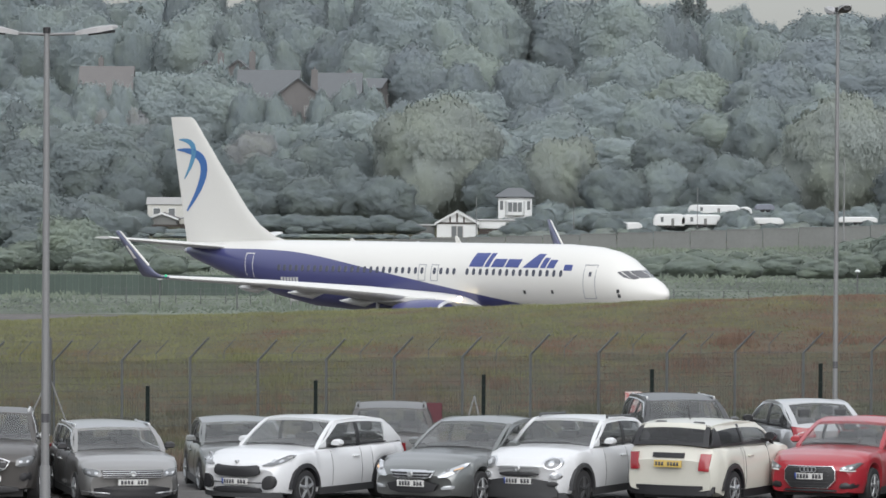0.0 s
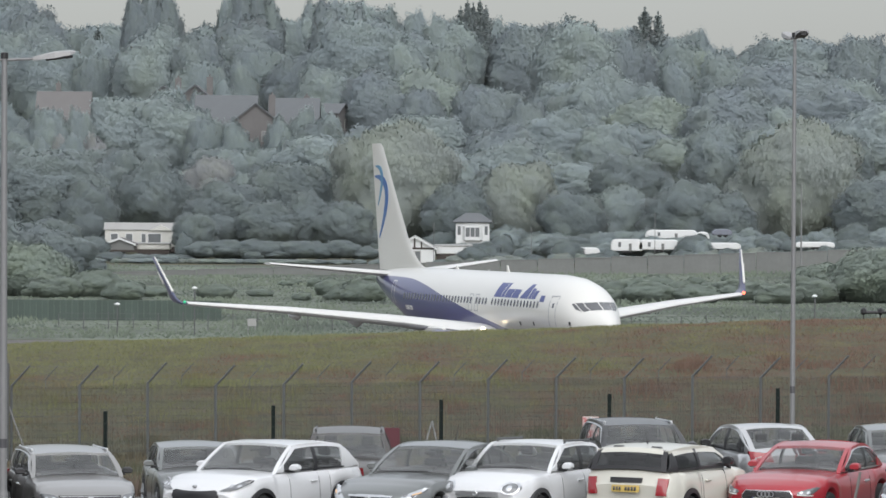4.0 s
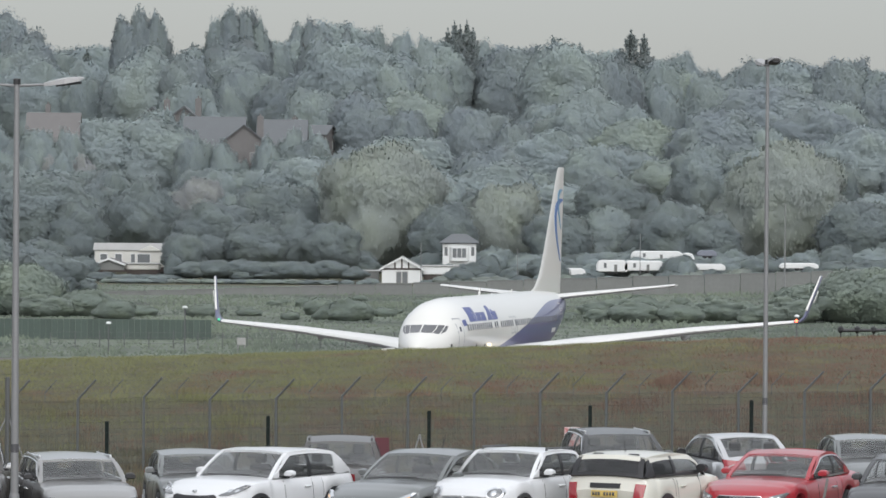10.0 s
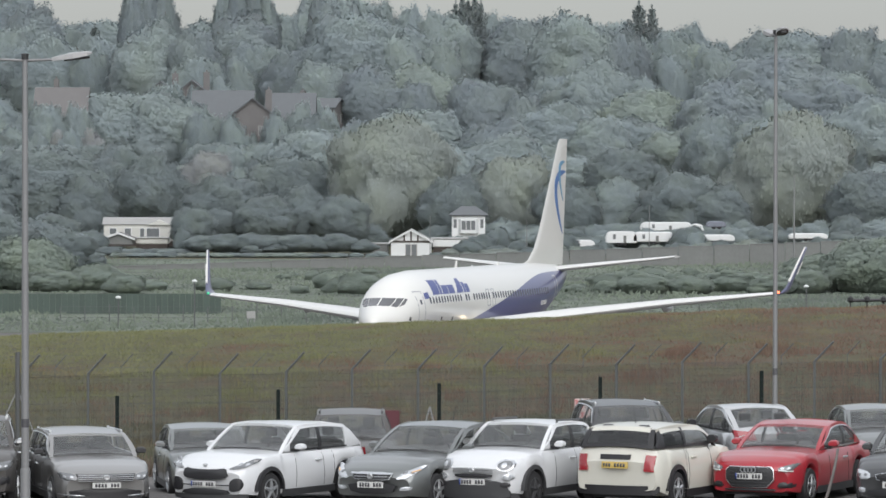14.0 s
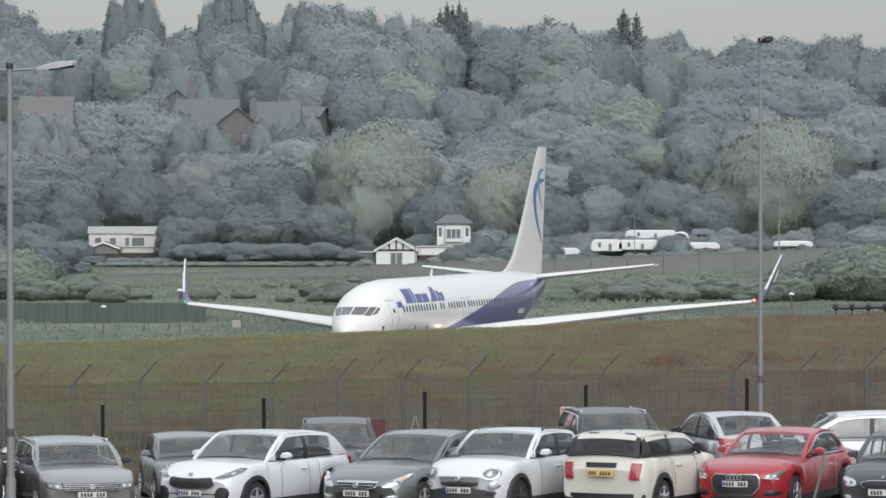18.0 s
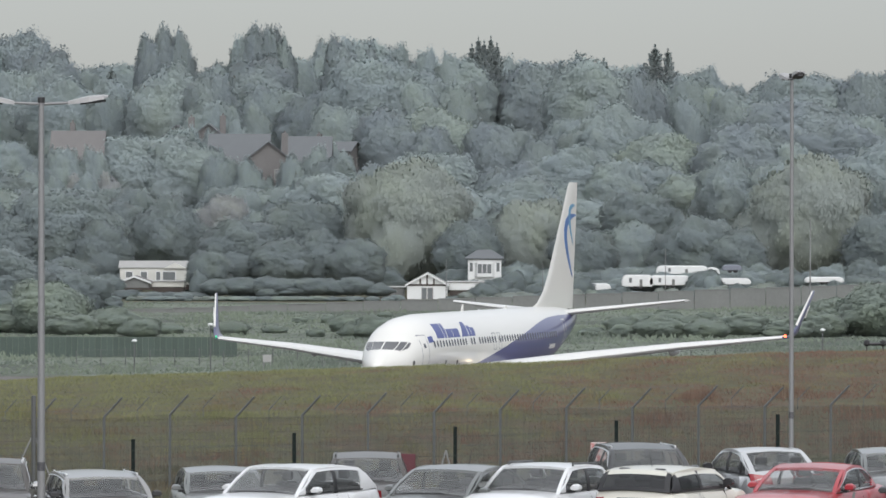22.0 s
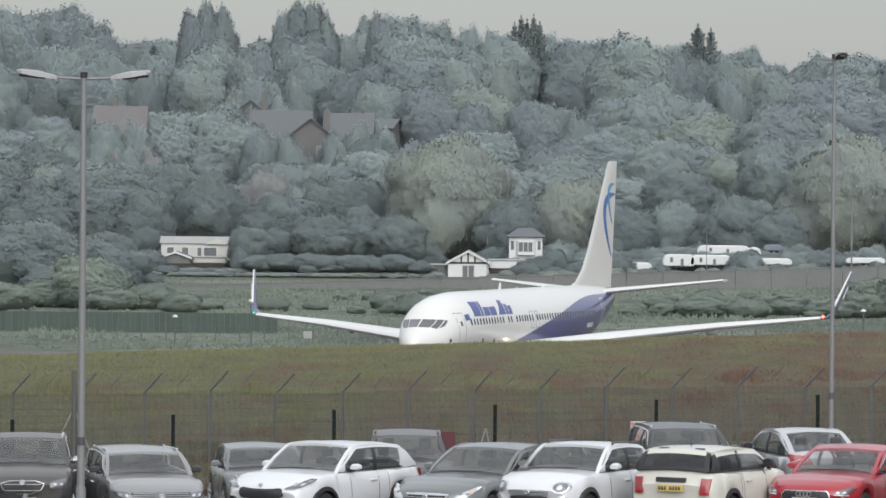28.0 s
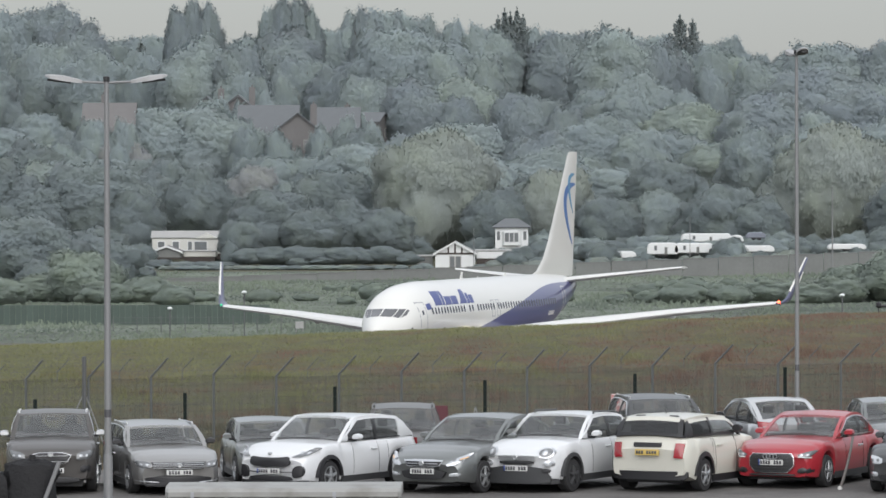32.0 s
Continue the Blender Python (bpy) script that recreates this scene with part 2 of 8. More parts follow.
def tube(a, b, r0, r1=None, n=8, bm=None):
    """A round bar from a to b."""
    a, b = Vector(a), Vector(b)
    r1 = r0 if r1 is None else r1
    d = (b - a).normalized()
    u = d.orthogonal().normalized()
    w = d.cross(u)
    rr = lambda c, r: [c + r * (math.cos(2 * math.pi * i / n) * u + math.sin(2 * math.pi * i / n) * w) for i in range(n)]
    return loft([rr(a, r0), rr(b, r1)], bm)


def sheet(corners, nu, nv, fn, thick, bm=None):
    """A thin curved shell over four (u, v) corners; fn maps (u, v, off) to space."""
    bm = bm or bmesh.new()
    (a, b, c, d) = [Vector(p) for p in corners]
    faces = []
    grids = []
    for off in (0.0, -thick):
        g = []
        for i in range(nu + 1):
            s = i / nu
            g.append([])
            for j in range(nv + 1):
                t = j / nv
                p = (a * (1 - s) + b * s) * (1 - t) + (d * (1 - s) + c * s) * t
                g[-1].append(bm.verts.new(fn(p[0], p[1], off)))
        grids.append(g)
    top, low = grids
    for i in range(nu):
        for j in range(nv):
            bm.faces.new((top[i][j], top[i + 1][j], top[i + 1][j + 1], top[i][j + 1]))
            bm.faces.new((low[i][j], low[i][j + 1], low[i + 1][j + 1], low[i + 1][j]))
    for i in range(nu):
        bm.faces.new((top[i][0], low[i][0], low[i + 1][0], top[i + 1][0]))
        bm.faces.new((top[i][nv], top[i + 1][nv], low[i + 1][nv], low[i][nv]))
    for j in range(nv):
        bm.faces.new((top[0][j], top[0][j + 1], low[0][j + 1], low[0][j]))
        bm.faces.new((top[nu][j], low[nu][j], low[nu][j + 1], top[nu][j + 1]))
    return bm


def thing(name, label, category, group="", m=None):
    ob = new(name)
    tagged(ob, label, category, group)
    if m is not None:
        ob.matrix_world = m
    return ob


# ---- the ground: one sheet from the car park over the grass bank to the wooded hill ----
def lerp_table(x, table):
    if x <= table[0][0]:
        return table[0][1]
    for (a, p), (b, q) in zip(table, table[1:]):
        if x <= b:
            s = (x - a) / (b - a)
            return p + (q - p) * s
    return table[-1][1]


PROFILE = ((-400, -0.4), (102.0, -0.4), (105.8, 0.16), (113.4, -0.03), (132.3, -1.03), (150, -1.72), (160, -1.55), (172, -0.77), (181, -0.02),
           (187, 0.35), (190, 0.42), (193, 0.32), (200, -0.45), (214, -3.6), (226, -5.1), (234, -5.25), (546, -5.25), (562, -5.0), (590, -4.9), (640, -3.5),
           (760, 3.5), (900, 11.0), (1100, 18.0), (1600, 22.0), (4200, 22.0))
TILT = ((0, 0.0), (100.2, 0.0), (108.6, 0.044), (132, 0.03), (150, 0.02), (172, 0.034), (190, 0.037), (232, 0.0), (4200, 0.0))


def ground_z(x, y):
    slope = lerp_table(y, TILT) * max(-30.0, min(30.0, x))
    rough = 0.0
    if 111 < y < 232:
        rough = 0.10 * noise.noise((x * 0.25, y * 0.12, 3.0)) + 0.05 * noise.noise((x * 0.9, y * 0.5, 7.0))
    if y > 560:
        rough = 1.5 * noise.noise((x * 0.01, y * 0.01, 1.0)) * min(1.0, (y - 560) / 100)
    return lerp_table(y, PROFILE) + slope + rough


def park_z(x, y):
    """The car park's surface: level, with its far edge tilted a little."""
    return 0.4 + 0.02 * (x - 3.8) * max(0.0, min(1.0, (y - 95.9) / 3.8))


def build_ground():
    ys = [-2500, -400, 0, 60, 90] + [100 + 1.5 * i for i in range(9)]
    ys += [113 + 0.8 * i for i in range(152)] + [236, 260, 320, 400, 480, 520, 546, 562, 575] + [590 + 20 * i for i in range(28)] + [1200, 1400, 1600, 2400, 4200]
    xs = [-2500, -900, -300, -150, -80, -50, -36] + [-30 + 0.8 * i for i in range(76)] + [36, 50, 80, 150, 300, 900, 2500]
    verts = [(x, y, ground_z(x, y)) for y in ys for x in xs]
    n = len(xs)
    faces = [(j * n + i, j * n + i + 1, (j + 1) * n + i + 1, (j + 1) * n + i) for j in range(len(ys) - 1) for i in range(n - 1)]
    me = bpy.data.meshes.new("ground")
    me.from_pydata(verts, [], faces)
    ob = link("ground", me, GRASS_GROUND, smooth=True)
    tagged(ob, "rough grass bank and airfield with brown dry patches", "ground", kind="structure")
    # the surfaced car park lies on it
    xs = [-90, -40, -20, -12, -8, -4, 0, 4, 8, 12, 20, 40, 90]
    ys = [-60, 40, 80, 95.9, 97.7, 99.7, 104.4]
    bm = bmesh.new()
    g = [[bm.verts.new((x, y, park_z(max(-20, min(20, x)), y))) for x in xs] for y in ys]
    low = [[bm.verts.new((x, y, -1.2)) for x in xs] for y in ys]
    for j in range(len(ys) - 1):
        for i in range(len(xs) - 1):
            bm.faces.new((g[j][i], g[j][i + 1], g[j + 1][i + 1], g[j + 1][i]))
    for i in range(len(xs) - 1):
        bm.faces.new((g[-1][i], g[-1][i + 1], low[-1][i + 1], low[-1][i]))
    pk = part("pavement", bm, ASPHALT)
    tagged(pk, "worn grey asphalt car park surface", "car park", kind="structure")
    xs = [-40 + 2 * i for i in range(41)]
    soil = part("verge", loft([[(x, y, ground_z(x, y) + .06 + .07 * abs(noise.noise((x * .7, y * .9, 2.0)))) for x in xs] for y in (104.42, 105.6, 106.8, 108, 109.2, 110.4)], closed=False), SOIL, smooth=True)
    tagged(soil, "bare brown soil verge along the fence foot", "verge", kind="structure")
    md = part("airfield_grass", box(-600, 600, 331, 544, -5.6, -5.238), MEADOW)
    tagged(md, "pale hazy green airfield grass beyond the taxiway", "grass", kind="structure")
    tx = part("road", box(-700, 700, 262, 330, -5.6, -5.235), ASPHALT)
    tagged(tx, "grey concrete taxiway behind the grass bank", "taxiway", kind="structure")


build_ground()


# ---- the airliner: nose towards +x, wheels on z = 0 ----
HULL = ((0.0, 2.80, 2.70, .05), (0.25, 3.15, 2.35, .40), (0.7, 3.48, 2.08, .72), (1.3, 3.76, 1.86, 1.02), (1.9, 4.04, 1.72, 1.27), (2.4, 4.42, 1.65, 1.44),
        (3.0, 4.83, 1.58, 1.60), (3.8, 5.12, 1.52, 1.74), (5.0, 5.34, 1.46, 1.85), (7.0, 5.46, 1.44, 1.88), (12.0, 5.46, 1.44, 1.88), (18.0, 5.46, 1.44, 1.88),
        (24.0, 5.46, 1.44, 1.88), (27.0, 5.46, 1.62, 1.84), (30.0, 5.44, 2.15, 1.66), (33.0, 5.38, 2.95, 1.32), (35.5, 5.28, 3.65, .93), (37.3, 5.12, 4.2, .52), (38.0, 4.95, 4.5, .22))


def hull_at(a):
    for p, q in zip(HULL, HULL[1:]):
        if a <= q[0]:
            s = (a - p[0]) / (q[0] - p[0])
            return [u + (v - u) * s for u, v in zip(p, q)]
    return list(HULL[-1])


def hull_point(a, deg, off=0.0):
    """On the hull, a metres behind the nose, deg degrees from the crown (to the left side positive)."""
    _, top, low, hw = hull_at(a)
    c, r = (top + low) / 2, (top - low) / 2
    t = radians(deg)
    return Vector((19.6 - a, (hw + off) * math.sin(t), c + (r + off) * math.cos(t)))


def hull_deg(a, z):
    _, top, low, hw = hull_at(a)
    return math.degrees(math.acos(max(-1, min(1, (z - (top + low) / 2) / ((top - low) / 2)))))


def hull_back(deg, z):
    """How far behind the nose the hull reaches the height z, deg degrees from the crown."""
    lo, hi = 0.3, 6.0
    for i in range(24):
        a = (lo + hi) / 2
        if hull_point(a, deg)[2] < z:
            lo = a
        else:
            hi = a
    return lo


def hull_paint():
    """White above, navy below a line that climbs from the belly to the tail."""
    m = material("hull_paint", (0.635, 0.63, 0.6), 0.28, vary=0.035, scale=0.4, fine=6, coat=0.5)
    n, l = m.node_tree.nodes, m.node_tree.links
    co, sep = n.new("ShaderNodeTexCoord"), n.new("ShaderNodeSeparateXYZ")
    l.new(co.outputs["Object"], sep.inputs[0])
    line = n.new("ShaderNodeMath")
    line.operation = "MULTIPLY_ADD"
    l.new(sep.outputs["X"], line.inputs[0])
    line.inputs[1].default_value, line.inputs[2].default_value = -0.157, 3.68
    cap = n.new("ShaderNodeMath")
    cap.operation = "SMOOTH_MIN"
    l.new(line.outputs[0], cap.inputs[0])
    cap.inputs[1].default_value, cap.inputs[2].default_value = 4.92, 0.8
    below = n.new("ShaderNodeMath")
    below.operation = "LESS_THAN"
    l.new(sep.outputs["Z"], below.inputs[0])
    l.new(cap.outputs[0], below.inputs[1])
    mix = n.new("ShaderNodeMixRGB")
    mix.inputs[2].default_value = (0.055, 0.06, 0.17, 1)
    b = n["Principled BSDF"]
    old = b.inputs["Base Color"].links[0].from_socket
    l.new(below.outputs[0], mix.inputs[0])
    l.new(old, mix.inputs[1])
    l.new(mix.outputs[0], b.inputs["Base Color"])
    return m


NAME_BLUE = material("name_blue", (0.045, 0.065, 0.22), 0.35, vary=0.06, scale=2)
WINGLET_BLUE = material("winglet_blue", (0.095, 0.103, 0.165), 0.35, vary=0.08, scale=1.5, fine=8, coat=0.3)


def foil(stations, n=9):
    """A wing skin through (lead, trail, y, z, thickness): rounded nose, thin tail."""
    rings = []
    for lead, trail, y, z, th in stations:
        up, dn = [], []
        for i in range(n + 1):
            s = (i / n) ** 1.8
            t = th * 2.6 * (0.2969 * s ** .5 - 0.126 * s - 0.3516 * s * s + 0.2843 * s ** 3 - 0.1015 * s ** 4)
            x = 19.6 - (lead + (trail - lead) * s)
            up.append((x, y, z + t))
            dn.append((x, y, z - t * 0.7))
        rings.append(up + dn[-2:0:-1])
    return loft(rings)


def build_airliner():
    jet = thing("airliner", "white and navy twin-engine airliner taxiing behind a grass bank", "airplane")
    rings = []
    st = sorted({round(v, 2) for v in [h[0] for h in HULL] + [0.1, 0.45, 1.0, 1.6, 2.15, 2.7, 3.4, 4.4, 6.0, 9, 15, 21, 25.5, 28.5, 31.5, 34.3, 36.5]})
    for a in st:
        rings.append([hull_point(a, 360 * i / 40) for i in range(40)])
    part("fuselage", loft(rings), hull_paint(), jet, "white hull with a navy rear belly", smooth=True)
    # flight deck panes
    for s in (1, -1):
        for c in (((2.0, 3.7), (2.0, 4.08), (32, 4.06), (33, 3.67)), ((35, 3.67), (34, 4.06), (47, 4.04), (48.5, 3.6)), ((50.5, 3.6), (49, 4.03), (54, 3.98), (57, 3.72))):
            part("windscreen_pane", sheet(c, 4, 3, lambda d, z, off: hull_point(hull_back(d, z), s * d, 0.015 + off), 0.05), COCKPIT, jet, "dark flight deck pane", smooth=True)
    # cabin panes, one shared shape
    pts = []
    for i in range(10):
        t = 2 * math.pi * i / 10
        pts.append((0.125 * math.copysign(abs(math.cos(t)) ** .7, math.cos(t)), 0.195 * math.copysign(abs(math.sin(t)) ** .7, math.sin(t))))
    bm = loft([[(x, 0.0, z) for x, z in pts], [(x * .9, 0.012, z * .93) for x, z in pts]])
    pane = bpy.data.meshes.new("cabin_window")
    bmesh.ops.recalc_face_normals(bm, faces=bm.faces[:])
    bm.to_mesh(pane)
    bm.free()
    rows = [6.32 + .508 * k for k in range(20) if k != 15] + [16.95 + .508 * k for k in range(24)]
    for s, a in [(-1, a) for a in rows] + [(1, a - (1.3 if a < 16.5 else 0)) for a in rows if abs(a - 12.42) > .1] + [(1, 15.1), (1, 15.6), (1, 16.1)]:
        w = link("cabin_window", pane, SMALL_PANE, jet)
        d = hull_deg(a, 3.88)
        w.location = hull_point(a, s * d, 0.004)
        w.rotation_euler = (math.atan2(math.cos(radians(d)), math.sin(radians(d))), 0, 0 if s > 0 else math.pi)
    # doors and overwing exits: raised outlines
    for s in (1, -1):
        for a0, a1, z0, z1, nm in ((3.85, 4.7, 2.5, 4.4, "door"), (31.0, 31.75, 3.1, 4.7, "door"), (15.68, 16.26, 3.3, 4.25, "overwing_exit"), (16.66, 17.24, 3.3, 4.25, "overwing_exit")):
            bm = bmesh.new()
            if nm == "door" and s > 0 and a0 < 9:
                a0, a1 = a0 - .5, a1 - .5
            for u0, u1, v0, v1 in ((a0, a0 + .05, z0, z1), (a1 - .05, a1, z0, z1), (a0, a1, z1 - .05, z1), (a0, a1, z0, z0 + .05)):
                sheet([(u0, v0), (u1, v0), (u1, v1), (u0, v1)], 2, 5, lambda a, z, off: hull_point(a, s * hull_deg(a, z), 0.008 + off), 0.03, bm)
            part(nm, bm, SEAM if a0 < 30 else WHITE_HULL, jet, "outlined cabin door", smooth=True)
        part("door_window", sheet([(4.15, 3.75), (4.32, 3.75), (4.32, 4.0), (4.15, 4.0)], 1, 2, lambda a, z, off: hull_point(a - (.5 if s > 0 else 0), s * hull_deg(a, z), 0.012 + off), 0.03), SMALL_PANE, jet)
        # the carrier's name as slanted plain bars, and small marks
        order = ((13.37, 12.3, 4.93, 1), (12.18, 11.82, 4.93, 1), (11.66, 10.72, 4.62, 1), (10.6, 9.6, 4.62, 1), (9.25, 8.1, 4.93, .45), (7.95, 7.55, 4.72, 1), (7.45, 6.9, 4.62, 1))
        for a0, a1, z1, keep in order:
            # upright strokes lean forward; the fifth shape narrows upwards
            if s > 0:
                a0, a1 = (5.75 + 1.06 * (13.37 - a) for a in (a0, a1))
            lean = .33 * s * (z1 - 4.16)
            b1 = a1 + lean
            b0 = b1 + (a0 - a1) * keep
            part("name_bar", sheet([(a0, 4.16), (a1, 4.16), (b1, z1), (b0, z1)], 2, 4, lambda a, z, off: hull_point(a, s * hull_deg(a, z), 0.01 + off), 0.03), NAME_BLUE, jet, "blue slanted name bar")
        part("name_bar", sheet([(6.16, 4.04), (5.57, 4.04), (5.57, 4.37), (6.16, 4.37)], 1, 2, lambda a, z, off: hull_point(a - (1.2 if s > 0 else 0), s * hull_deg(a, z), 0.01 + off), 0.03), NAME_BLUE, jet)
        for k in range(6):
            part("registration_bar", sheet([(28.5 - .27 * k, 3.08), (28.32 - .27 * k, 3.08), (28.32 - .27 * k, 3.34), (28.5 - .27 * k, 3.34)], 1, 1,
                                           lambda a, z, off: hull_point(a, s * hull_deg(a, z), 0.012 + off), 0.03), WHITE_HULL, jet)
        for a0, z0 in ((6.9, 2.75), (9.0, 2.7), (2.3, 2.6), (2.35, 2.85)):
            part("probe", sheet([(a0, z0), (a0 + .16, z0), (a0 + .16, z0 + .2), (a0, z0 + .2)], 1, 1, lambda a, z, off: hull_point(a, s * hull_deg(a, z), 0.02 + off), 0.04), DARK_TRIM, jet)
    # wings, winglets, tail planes
    for s in (1, -1):
        wing = part("wing", foil([(12.3, 21.3, s * 0.3, 1.74, 2.3), (13.3, 21.0, s * 1.9, 2.06, 2.3), (16.0, 20.8, s * 6.0, 2.72, 1.5), (19.1, 22.3, s * 11.5, 3.34, .95), (22.1, 23.75, s * 16.75, 3.78, .5)]), WING_WHITE, jet, smooth=True)
        wl = part("winglet", foil([(22.1, 23.75, s * 16.74, 3.78, .18), (22.6, 24.1, s * 17.15, 3.88, .15)]), WINGLET_BLUE, wing)
        bm = bmesh.new()
        prof = ((22.1, 23.75, 16.75, 3.78), (22.45, 23.95, 17.0, 3.85), (22.8, 23.95, 17.2, 4.07), (23.2, 24.05, 17.32, 4.45), (24.3, 24.8, 17.65, 5.6), (24.9, 25.22, 17.86, 6.35))
        out = [[(19.6 - le, s * (y + .07), z - .03), (19.6 - (le * .6 + te * .4), s * (y + .1), z - .05), (19.6 - te, s * (y + .06), z)] for le, te, y, z in prof]
        inn = [[(19.6 - te, s * (y + .04), z + .01), (19.6 - (le * .6 + te * .4), s * (y - .05), z + .05), (19.6 - le, s * (y - .01), z + .03)] for le, te, y, z in prof]
        loft([o + i for o, i in zip(out, inn)], bm)
        wl.data.clear_geometry()
        bmesh.ops.recalc_face_normals(bm, faces=bm.faces[:])
        bm.to_mesh(wl.data)
        bm.free()
        for p in wl.data.polygons:
            p.use_smooth = True
        part("winglet_edge", tube((19.6 - 23.15, s * 17.32, 4.45), (19.6 - 24.88, s * 17.86, 6.35), .07, .04), WHITE_HULL, wing, "white leading edge of the winglet")
        part("winglet_mark", sheet([(23.85, 4.85), (24.05, 4.85), (24.5, 5.55), (24.38, 5.55)], 1, 2, lambda a, z, off: Vector((19.6 - a, s * (17.4 + .33 * (z - 4.45) / 1.2 + .13 + off), z)), .03), WHITE_HULL, wing)
        for y, a0, a1, z in ((3.6, 19.0, 21.8, 2.12), (7.4, 19.4, 22.2, 2.68), (10.6, 20.6, 22.9, 3.06)):
            part("flap_fairing", loft([ring((19.6 - a, s * y, z - .12 * i * (i < 2)), r, 8, "x") for i, (a, r) in enumerate(((a0, .04), (a0 + .8, .2), (a0 + 1.8, .2), (a1, .03)))]), WING_WHITE, wing, smooth=True)
        part("tail_plane", foil([(33.4, 37.4, s * 0.4, 4.95, .85), (34.2, 37.6, s * 1.0, 5.02, .8), (37.2, 38.6, s * 7.18, 5.64, .34)]), WING_WHITE, jet, smooth=True)
        # engines
        prof = ((12.1, .86), (12.2, .98), (12.6, 1.06), (13.6, 1.1), (14.8, 1.02), (15.9, .82))
        eng = part("engine", loft([ring((19.6 - a, s * 4.83, 1.32), r, 24, "x") for a, r in prof]), NAVY, jet, "navy engine cowling", smooth=True)
        part("engine_lip", loft([ring((19.6 - a, s * 4.83, 1.32), r, 24, "x") for a, r in ((12.3, .8), (12.08, .84), (12.04, .9), (12.1, .97), (12.25, 1.0))], caps=False), BARE_METAL, eng, "bare metal intake lip", smooth=True)
        part("engine_core", loft([ring((19.6 - a, s * 4.83, 1.28), r, 16, "x") for a, r in ((15.6, .62), (16.6, .46), (17.2, .12))]), BARE_METAL, eng, smooth=True)
        part("fan", loft([ring((19.6 - a, s * 4.83, 1.32), r, 20, "x") for a, r in ((12.03, .08), (12.3, .3), (12.32, .84))]), DARK_TRIM, eng)
        part("pylon", box(19.6 - 17, 19.6 - 12.9, s * 4.83 - .13, s * 4.83 + .13, 2.2, 2.5), WHITE_HULL, eng, bevel=.05)
        # lights
        part("landing_light", loft([ring((19.6 - 13.55 + dx, s * 2.35, 2.36), r, 10, "x") for dx, r in ((-.1, .1), (.08, .14), (.2, .04))]), LAND_LIGHT, wing, "bright warm landing light")
        part("wing_tip_light", loft([ring((19.6 - 22.3 + dx, s * 16.9, 3.88), r, 8, "x") for dx, r in ((0, .02), (.06, .09), (.16, .02))]), RED_LIGHT if s > 0 else GREEN_LIGHT, wing)
        # main gear
        leg = part("main_gear", tube((0, s * 2.86, .5), (0, s * 2.7, 2.1), .11), BARE_METAL, jet)
        for o in (-.43, .43):
            part("wheel", loft([ring((0, s * 2.86 + o + d, .56), r, 18, "y") for d, r in ((-.2, .3), (-.17, .52), (0, .56), (.17, .52), (.2, .3))]), RUBBER, leg, smooth=True)
    leg = part("nose_gear", tube((15.6, 0, .35), (15.6, 0, 1.7), .08), BARE_METAL, jet)
    for o in (-.22, .22):
        part("wheel", loft([ring((15.6, o + d, .34), r, 16, "y") for d, r in ((-.1, .2), (-.08, .32), (.08, .32), (.1, .2))]), RUBBER, leg, smooth=True)
    # fin
    fin = ((28.6, 38.2, 5.2, .1), (30.6, 38.25, 5.62, .34), (31.9, 38.4, 6.3, .36), (33.0, 38.55, 7.3, .33), (35.4, 39.05, 10.1, .24), (37.35, 39.45, 12.48, .15), (37.75, 39.5, 12.74, .09))
    rings = []
    for le, te, z, w in fin:
        n = 8
        side = []
        for i in range(n + 1):
            s = (i / n) ** 1.6
            t = w * 2.6 * (0.2969 * s ** .5 - 0.126 * s - 0.3516 * s * s + 0.2843 * s ** 3 - 0.1015 * s ** 4)
            side.append((19.6 - (le + (te - le) * s), t, z))
        rings.append(side + [(x, -y, z) for x, y, z in side[-2:0:-1]])
    finob = part("fin", loft(rings), WHITE_HULL, jet, "white tail fin with a blue swallow-like emblem", smooth=True)

    def fin_y(a, z):
        for p, q in zip(fin, fin[1:]):
            if z <= q[2]:
                k = (z - p[2]) / (q[2] - p[2])
                le, te, w = (p[i] + (q[i] - p[i]) * k for i in (0, 1, 3))
                s = max(0, min(1, (a - le) / (te - le)))
                return w * 2.6 * (0.2969 * s ** .5 - 0.126 * s - 0.3516 * s * s + 0.2843 * s ** 3 - 0.1015 * s ** 4)
        return 0.05

    def swoosh(path, mat, s):
        """A tapering curved emblem stroke along (a, z, width)."""
        bm = bmesh.new()
        rows = []
        m = 14
        for i in range(m + 1):
            t = i / m
            p, q, r = path[:3]
            c = lambda k: (1 - t) ** 2 * p[k] + 2 * t * (1 - t) * q[k] + t * t * r[k]
            d = Vector((2 * (1 - t) * (q[0] - p[0]) + 2 * t * (r[0] - q[0]), 2 * (1 - t) * (q[1] - p[1]) + 2 * t * (r[1] - q[1]))).normalized()
            w = path[3] * math.sin(math.pi * min(1, max(0.02, t * .94 + .03))) ** .8
            e = [(c(0) - d[1] * w * k, c(1) + d[0] * w * k) for k in (1, -1)]
            rows.append([(19.6 - a, s * (fin_y(a, z) + o), z) for a, z in e for o in (.02, -.02)])
            rows[-1] = [rows[-1][0], rows[-1][2], rows[-1][3], rows[-1][1]]
        loft(rows, bm)
        part("emblem_stroke", bm, mat, finob, smooth=False)

    for s in (1, -1):
        swoosh(((38.77, 11.37), (36.45, 11.4), (38.33, 9.04), .2), SKY_BLUE, s)
        swoosh(((38.95, 10.77), (34.7, 10.75), (38.14, 7.1), .29), MID_BLUE, s)
